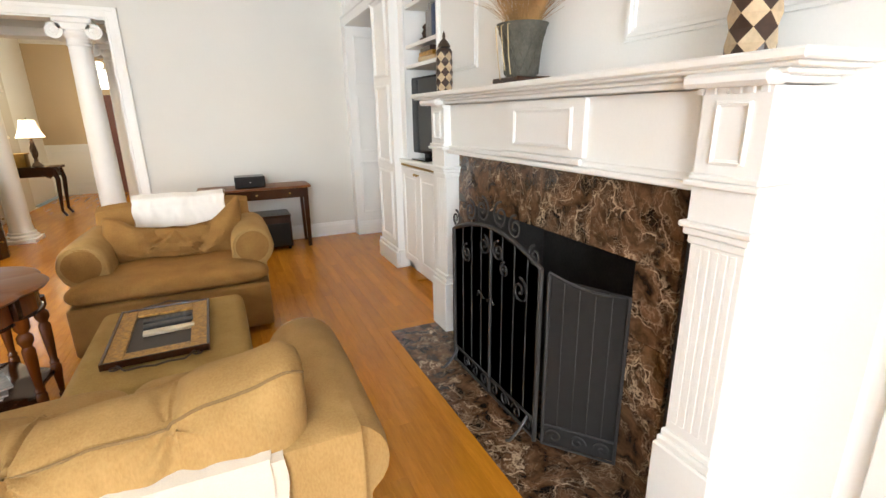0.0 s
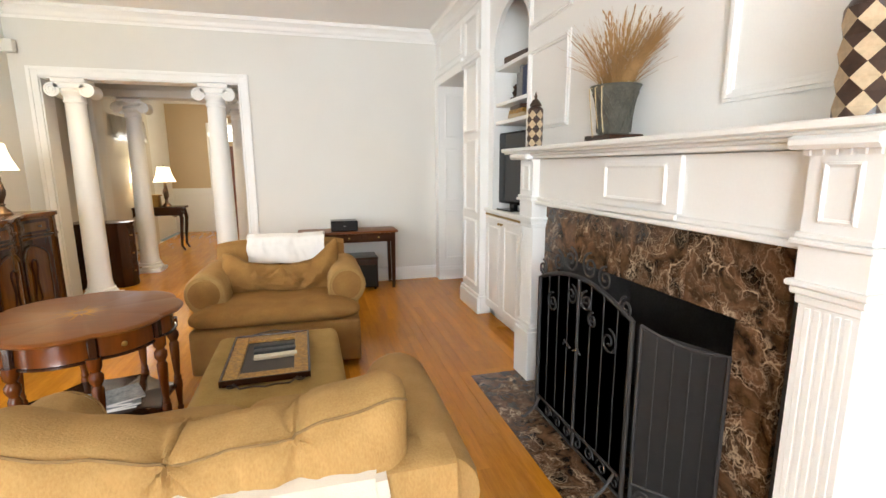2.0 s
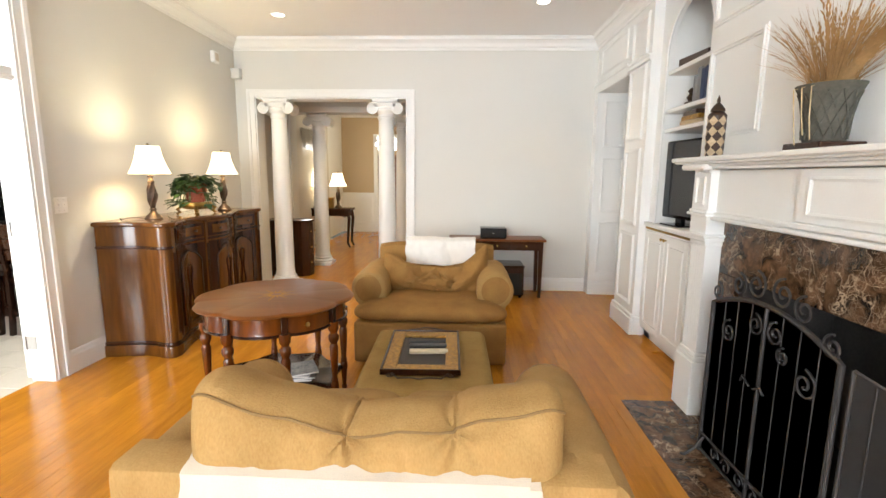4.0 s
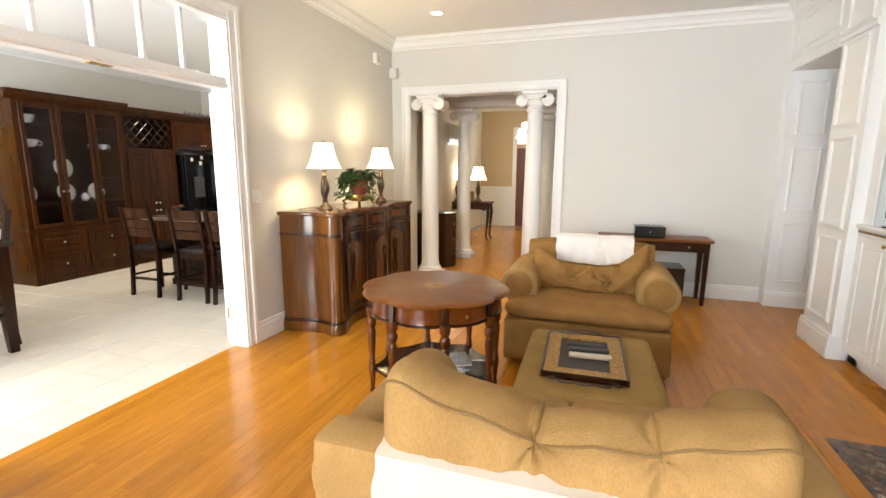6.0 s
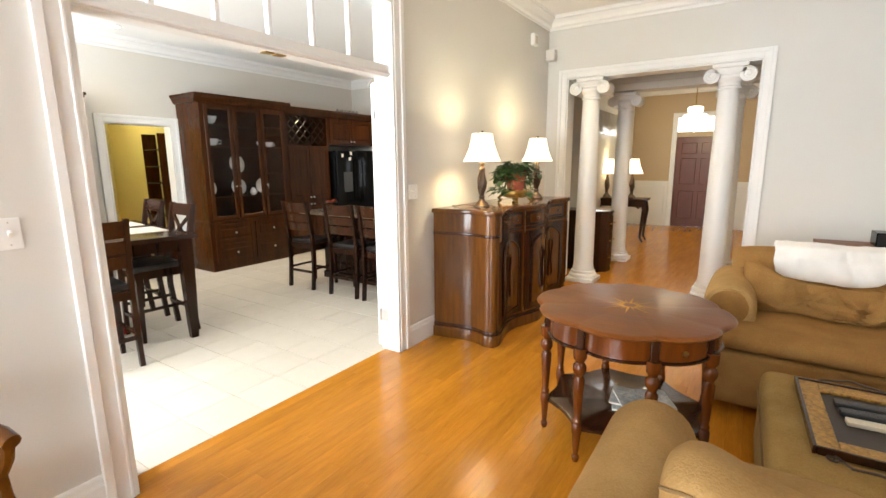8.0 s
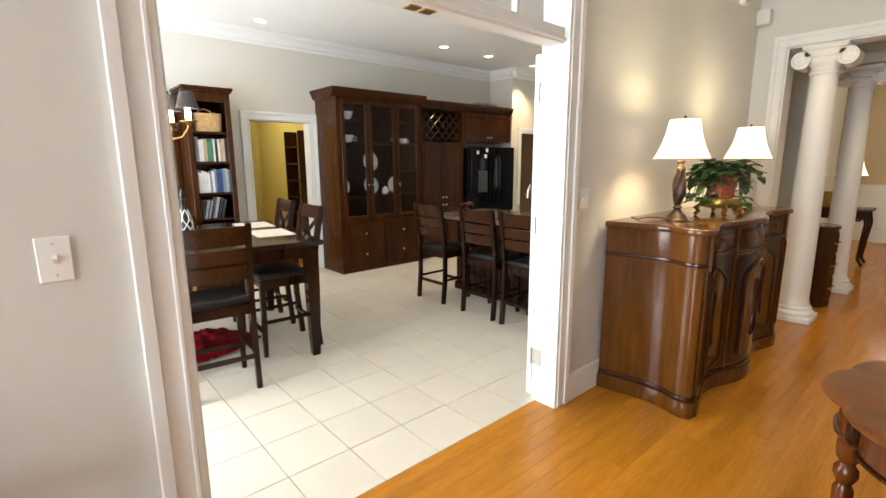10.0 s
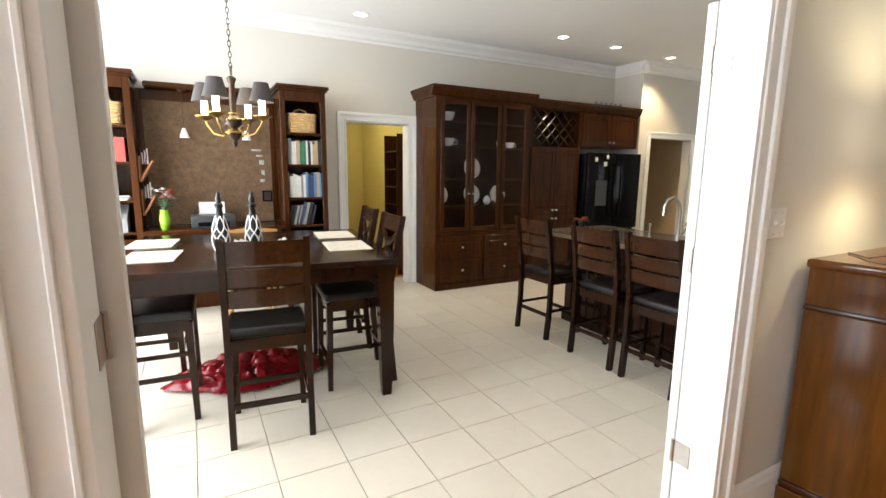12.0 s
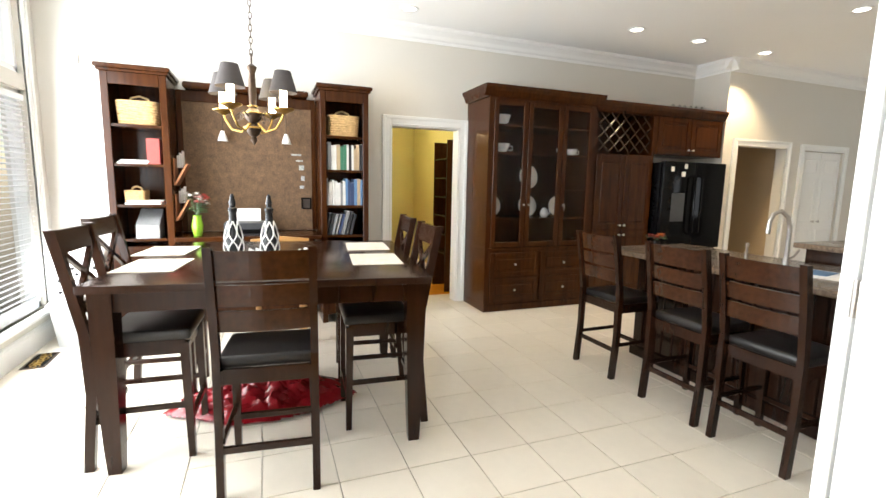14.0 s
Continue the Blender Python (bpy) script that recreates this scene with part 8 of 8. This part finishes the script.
def diamond_jar(at, s, label, rz=0):
    t = thing("ginger_jar", pose(*at, 0, 0, rz), label, "jar", "checked jars on the mantel")
    n, rows_ = 6, 4
    h, r = 0.30 * s, 0.066 * s
    for j in range(rows_ * 2 + 1):
        for i in range(n):
            off = 0.5 if j % 2 else 0.0
            zc = h * j / (rows_ * 2)
            q = []
            for du, dv in ((-0.5, 0), (0, -1), (0.5, 0), (0, 1)):
                a = 2 * math.pi * (i + off + du) / n
                z = min(h, max(0, zc + dv * h / (rows_ * 2)))
                rr = r * (1 - 0.06 * (z / h - 0.6) ** 2 * 3)
                q.append((rr * math.cos(a), rr * math.sin(a), z))
            bm = bmesh.new()
            bm.faces.new([bm.verts.new(p) for p in q])
            part("diamond", bm, DIAM_L if j % 2 else DIAM_D, t, smooth=False)
    part("core", lathe([(r * 0.8, 0.0), (r * 0.8, h * 0.5), (r * 0.8, h)], 16), DIAM_D, t)
    part("shoulder", lathe([(r * 0.97, h), (r * 0.8, h + 0.02 * s), (r * 0.55, h + 0.03 * s)], 24), DIAM_D, t)
    lid = part("lid", lathe([(r * 0.6, h + 0.03 * s), (r * 0.75, h + 0.035 * s), (r * 0.7, h + 0.05 * s), (r * 0.4, h + 0.08 * s), (r * 0.15, h + 0.095 * s), (r * 0.2, h + 0.11 * s), (r * 0.12, h + 0.13 * s), (r * 0.02, h + 0.15 * s)], 24), BRONZE, t)


diamond_jar((1.405, 2.98, 1.689), 0.85, "lidded jar with a dark and bone diamond pattern", 12)
diamond_jar((1.445, 0.95, 1.689), 1.05, "large lidded jar with a dark and bone diamond pattern", 5)
POT = shader("dark_pewter_pot", (0.085, 0.08, 0.062), 0.75, metal=0.0, var=0.4, scale=14, grain=80, bump=0.4)
GRASS = shader("dried_wheat_grass", (0.40, 0.235, 0.095), 0.8, var=0.35, scale=12, grain=80, bump=0.1)
pg = thing("dried_grass_pot", pose(1.445, 2.13, 1.689), "dried tan grasses in a dark latticed pot on the mantel", "plant")
part("plinth", box(-0.10, 0.10, -0.12, 0.12, 0.0, 0.035, 0.005), MAHOG, pg, smooth=False)
pt = part("pot", lathe([(0.075, 0.035), (0.082, 0.05), (0.085, 0.12), (0.10, 0.22), (0.125, 0.275), (0.13, 0.285), (0.118, 0.285), (0.09, 0.2)], 32, caps=False), POT, pg)
lt = bmesh.new()
for k in range(14):
    for sg in (-1, 1):
        pts = []
        for j in range(9):
            z = 0.05 + 0.2 * j / 8
            r = float(np.interp(z, [0.05, 0.12, 0.22, 0.275], [0.083, 0.086, 0.101, 0.126])) + 0.002
            a = k * 2 * math.pi / 14 + sg * j * 0.11
            pts.append((r * math.cos(a), r * math.sin(a), z))
        add_tube(lt, pts, 0.004, 4)
part("lattice", lt, POT, pt)
rng = random.Random(31)
blades = bmesh.new()
for k in range(460):
    a, q = rng.random() * 6.283, rng.random() ** 0.7
    ln = rng.uniform(0.18, 0.42)
    lean = 0.05 + 0.42 * q
    base = Vector((0.06 * q * math.cos(a), 0.06 * q * math.sin(a), 0.24))
    way = Vector((lean * math.cos(a) * 0.7, lean * math.sin(a) - 0.08, 1)).normalized()
    bend = rng.uniform(0.02, 0.2) * q
    pts = [base + way * ln * f + Vector((math.cos(a), math.sin(a), -0.35)) * bend * f * f for f in (0, 0.35, 0.7, 1.0)]
    add_tube(blades, pts, 0.0016, 3, lambda f: 1.0 - 0.8 * f)
    if k % 4 == 0:
        for i in range(5):
            add_leaf(blades, pts[2] + (pts[3] - pts[2]) * i / 5, (pts[3] - pts[2]).normalized() + Vector((rng.uniform(-0.3, 0.3), rng.uniform(-0.3, 0.3), 0)), 0.035, 0.008, 0.1)
for k in range(150):
    a = -1.15 + rng.uniform(-0.25, 0.25)
    ln = rng.uniform(0.3, 0.46)
    way = Vector((0.15 * rng.uniform(-1, 1), -0.75, 0.85)).normalized()
    pts = [Vector((0, -0.03, 0.25)) + way * ln * f + Vector((0, -0.05, -0.06)) * f * f + Vector((rng.uniform(-0.012, 0.012), 0, 0)) for f in (0, 0.35, 0.7, 1.0)]
    add_tube(blades, pts, 0.0017, 3, lambda f: 1.0 - 0.7 * f)
tagged(part("dried_grass", blades, GRASS, pg), kind="stuff")
trail = bmesh.new()
for k, (a, dz) in enumerate(((2.9, 0.26), (3.3, 0.22), (3.6, 0.24))):
    add_tube(trail, [(0.10 * math.cos(a), 0.10 * math.sin(a), 0.28), (0.14 * math.cos(a), 0.14 * math.sin(a), 0.27), (0.125 * math.cos(a), 0.12 * math.sin(a), 0.28 - dz * 0.6), (0.11 * math.cos(a), 0.12 * math.sin(a), 0.285 - dz)], 0.0026, 5)
part("trailing_stem", trail, shader("pale_straw", (0.6, 0.48, 0.28), 0.7, var=0.2, scale=20, grain=90, bump=0.05), pg, "pale straw stems hanging over the rim")

tv = thing("television", pose(1.72, 4.05, 1.142, 0, 0, 4), "black flat television standing in the bookcase niche", "television")
part("housing", box(-0.02, 0.03, -0.34, 0.34, 0.06, 0.74, 0.008, 2), BLACK, tv)
part("screen", box(-0.0225, -0.02, -0.32, 0.32, 0.09, 0.72), SCREEN, tv, smooth=False)
part("stand", boxes((-0.1, 0.12, -0.15, 0.15, 0.0, 0.012), (-0.01, 0.03, -0.05, 0.05, 0.012, 0.08), bevel=0.004), BLACK, tv, smooth=False)
tv2 = thing("television", pose(1.80, 0.02, 1.142, 0, 0, -4), "dark framed screen standing in the far niche", "television")
part("housing", box(-0.02, 0.03, -0.26, 0.26, 0.06, 0.5, 0.008, 2), BLACK, tv2)
part("stand", boxes((-0.1, 0.12, -0.15, 0.15, 0.0, 0.012), (-0.01, 0.03, -0.05, 0.05, 0.012, 0.08), bevel=0.004), BLACK, tv2, smooth=False)
bh = thing("dark_book", pose(1.78, 3.95, 2.491, 0, 0, 6), "dark leather book lying on the top shelf", "book")
part("cover", box(-0.12, 0.12, -0.2, 0.2, 0.0, 0.06, 0.004), DIAM_D, bh, smooth=False)
part("pages", box(-0.116, 0.122, -0.195, 0.195, 0.008, 0.052), THROW, bh, smooth=False)
for k, (y, h) in enumerate(((3.80, 0.26), (3.74, 0.24), (3.86, 0.21), (3.68, 0.25))):
    b_ = thing("dark_book", pose(1.72, y, 2.161), "navy leather book standing on the niche shelf", "book", "books in the niche")
    part("cover", box(-0.06, 0.12, -0.027, 0.027, 0.0, h, 0.004), BOOKC[1] if k % 2 else BOOKC[6], b_, smooth=False)
    part("pages", box(-0.055, 0.122, -0.02, 0.02, 0.004, h + 0.0005), THROW, b_, smooth=False)
fg = thing("dark_figurine", pose(1.70, 3.99, 2.161), "small dark figurine beside the books", "figurine")
part("figure", lathe([(0.05, 0), (0.05, 0.015), (0.02, 0.03), (0.035, 0.06), (0.015, 0.09), (0.028, 0.11), (0.005, 0.135)], 16), BRONZE, fg)
for k in range(3):
    r_ = thing("stacked_book", pose(1.74, 3.86, 1.991 + k * 0.036, 0, 0, 8 - 7 * k), "tan and brown book lying in a low stack", "book", "stacked books")
    part("cover", box(-0.1, 0.1, -0.14, 0.14, 0.0, 0.035, 0.004), (DIAM_L, GOLD, DIAM_D)[k], r_, smooth=False)
    part("pages", box(-0.096, 0.102, -0.135, 0.135, 0.006, 0.029), THROW, r_, smooth=False)

wb = thing("wall_speaker", pose(-3.17, YN - 0.005, 2.84, 0, 0, 0), "small white loudspeaker on a bracket by the ceiling", "loudspeaker")
part("housing", box(-0.05, 0.06, -0.12, -0.03, -0.06, 0.07, 0.008, 2), WALL, wb)
part("bracket", boxes((-0.045, 0.0, -0.03, 0.0, -0.01, 0.02), (-0.058, -0.045, -0.10, -0.02, -0.03, -0.01)), BRONZE, wb, smooth=False)
ws = thing("door_chime", pose(XW, 5.69, 2.94), "small white chime box high on the wall", "chime")
part("housing", box(0, 0.05, -0.06, 0.06, -0.06, 0.07, 0.008, 2), WHITE, ws)
part("grille", box(0.05, 0.054, -0.04, 0.04, -0.04, 0.05, 0.002), THROW, ws, smooth=False)

# wooden armchair against the west wall
wc = thing("wooden_armchair", pose(-2.90, 0.30, 0, 0, 0, -75) @ Matrix.Diagonal((1, 0.8, 0.98, 1)), "red-brown open armchair with curved wooden arms", "armchair")
part("seat", box(-0.27, 0.27, -0.26, 0.27, 0.38, 0.46, 0.03, 3), LEATHER, wc)
part("seat_rail", boxes((-0.28, 0.28, 0.25, 0.28, 0.32, 0.40), (-0.28, 0.28, -0.28, -0.25, 0.32, 0.40), (-0.28, -0.25, -0.25, 0.25, 0.32, 0.40), (0.25, 0.28, -0.25, 0.25, 0.32, 0.40)), CHERRY, wc, smooth=False)
for x in (-0.265, 0.265):
    part("leg", tube([(x, 0.26, 0), (x, 0.25, 0.2), (x, 0.265, 0.36)], 0.02, 8), CHERRY, wc)
    part("back_post", tube([(x, -0.30, 0), (x, -0.26, 0.3), (x, -0.27, 0.6), (x * 0.95, -0.34, 1.0)], 0.02, 8), CHERRY, wc)
    s = 1 if x > 0 else -1
    part("arm", tube([(x, -0.28, 0.74), (x * 0.95 + 0.0 * s, -0.1, 0.755), (x * 0.95, 0.1, 0.75), (x * 0.95, 0.24, 0.745), (x * 0.95, 0.30, 0.725)], 0.026, 10), CHERRY, wc)
    part("arm_support", tube([(x * 0.95, 0.275, 0.735), (x * 0.95, 0.25, 0.66), (x * 0.97, 0.17, 0.58), (x, 0.16, 0.50), (x, 0.21, 0.40)], 0.02, 8), CHERRY, wc)
part("back_panel", box(-0.24, 0.24, -0.31, -0.28, 0.55, 0.98, 0.02, 2), LEATHER, wc)

# wide window behind the camera
w0 = tagged(part("window_living", boxes((-3.0, -2.94, -5.12, -5.03, 0.5, 3.0), (-0.06, 0.0, -5.12, -5.03, 0.5, 3.0), (-2.94, -0.06, -5.12, -5.03, 0.5, 0.56), (-2.94, -0.06, -5.12, -5.03, 2.94, 3.0), (-2.03, -1.97, -5.12, -5.03, 0.56, 2.94), (-1.03, -0.97, -5.12, -5.03, 0.56, 2.94), bevel=0.004), WHITE, smooth=False), "wide white-framed living room window", "window", "", "structure")
for a, b in ((-2.94, -2.03), (-1.97, -1.03), (-0.97, -0.06)):
    p = part("pane", box(a, b, -5.08, -5.075, 0.56, 2.94), GLASS, w0, smooth=False)
    p.visible_shadow = False

# ---- floors, piece by piece ----
def plank_mesh(length, w=0.082):
    return mesh_from(box(0.0002, w - 0.0002, 0.0003, length - 0.0003, -0.022, 0, 0.0006), "plank", OAK)


floor_ob = bpy.data.objects["floor"]
LENGTHS = [0.9, 1.25, 1.6, 2.0]
PLANKS = [plank_mesh(v) for v in LENGTHS]
rng = random.Random(5)
near, far_bm = 0, bmesh.new()
for i in range(0, 60):
    x = -3.37 + i * 0.082
    if x > 1.56:
        break
    y = -5.0 - rng.random() * 0.8
    while y < 7.9:
        k = rng.randrange(4)
        if y + LENGTHS[k] > 7.95:
            add_box(far_bm, x + 0.0002, x + 0.0818, y + 0.0003, 7.95, -0.022, 0)
            break
        mid = y + LENGTHS[k] / 2
        if near < 300 and 0.8 < mid < 6.0 and not (x > 0.85 and mid < 3.1) and not (-1.0 < x < 0 and mid < 2.6):
            ob = new("plank", PLANKS[k])
            ob.parent, ob.location = floor_ob, (x, y, 0)
            near += 1
        else:
            add_box(far_bm, x + 0.0002, x + 0.0818, y + 0.0003, y + LENGTHS[k] - 0.0003, -0.022, 0)
        y += LENGTHS[k]
for i in range(0, 90):
    x = -5.6 + i * 0.082
    y = 7.951
    first = True
    while y < 12.6:
        k = rng.randrange(4)
        if x < -3.37 and y < 8.1:
            y = 8.1
        end = min(12.7, y + LENGTHS[k] * (0.2 + 0.8 * rng.random() if first else 1))
        if x >= -3.37:
            add_box(far_bm, x + 0.0002, x + 0.0818, y + 0.0003, end - 0.0003, -0.022, 0)
        first = False
        y = end
for i in range(0, 20):
    x = 1.54 + i * 0.082
    add_box(far_bm, x, x + 0.081, 4.0, 6.3, -0.022, -0.0002)
tagged(part("far_planks", far_bm, OAK, floor_ob, smooth=False), kind="stuff")

TW = 0.347
kf = bpy.data.objects["floor_kitchen"]
tile_me = mesh_from(box(0.0025, TW - 0.0025, 0.0025, TW - 0.0025, -0.012, 0, 0.001), "tile", TILE)
near, far_bm = 0, bmesh.new()
for i in range(0, 14):
    for k in range(0, 33):
        x, y = -3.37 - (i + 1) * TW, 2.25 + (k - 7) * TW
        if y > 10.9 or y < -0.5:
            continue
        if near < 300 and x > -8.2 and y < 7.5:
            ob = new("tile", tile_me)
            ob.parent, ob.location = kf, (x, y, 0)
            near += 1
        else:
            add_box(far_bm, x + 0.0025, x + TW - 0.0025, y + 0.0025, y + TW - 0.0025, -0.012, 0)
tagged(part("far_tiles", far_bm, TILE, kf, smooth=False), kind="stuff")
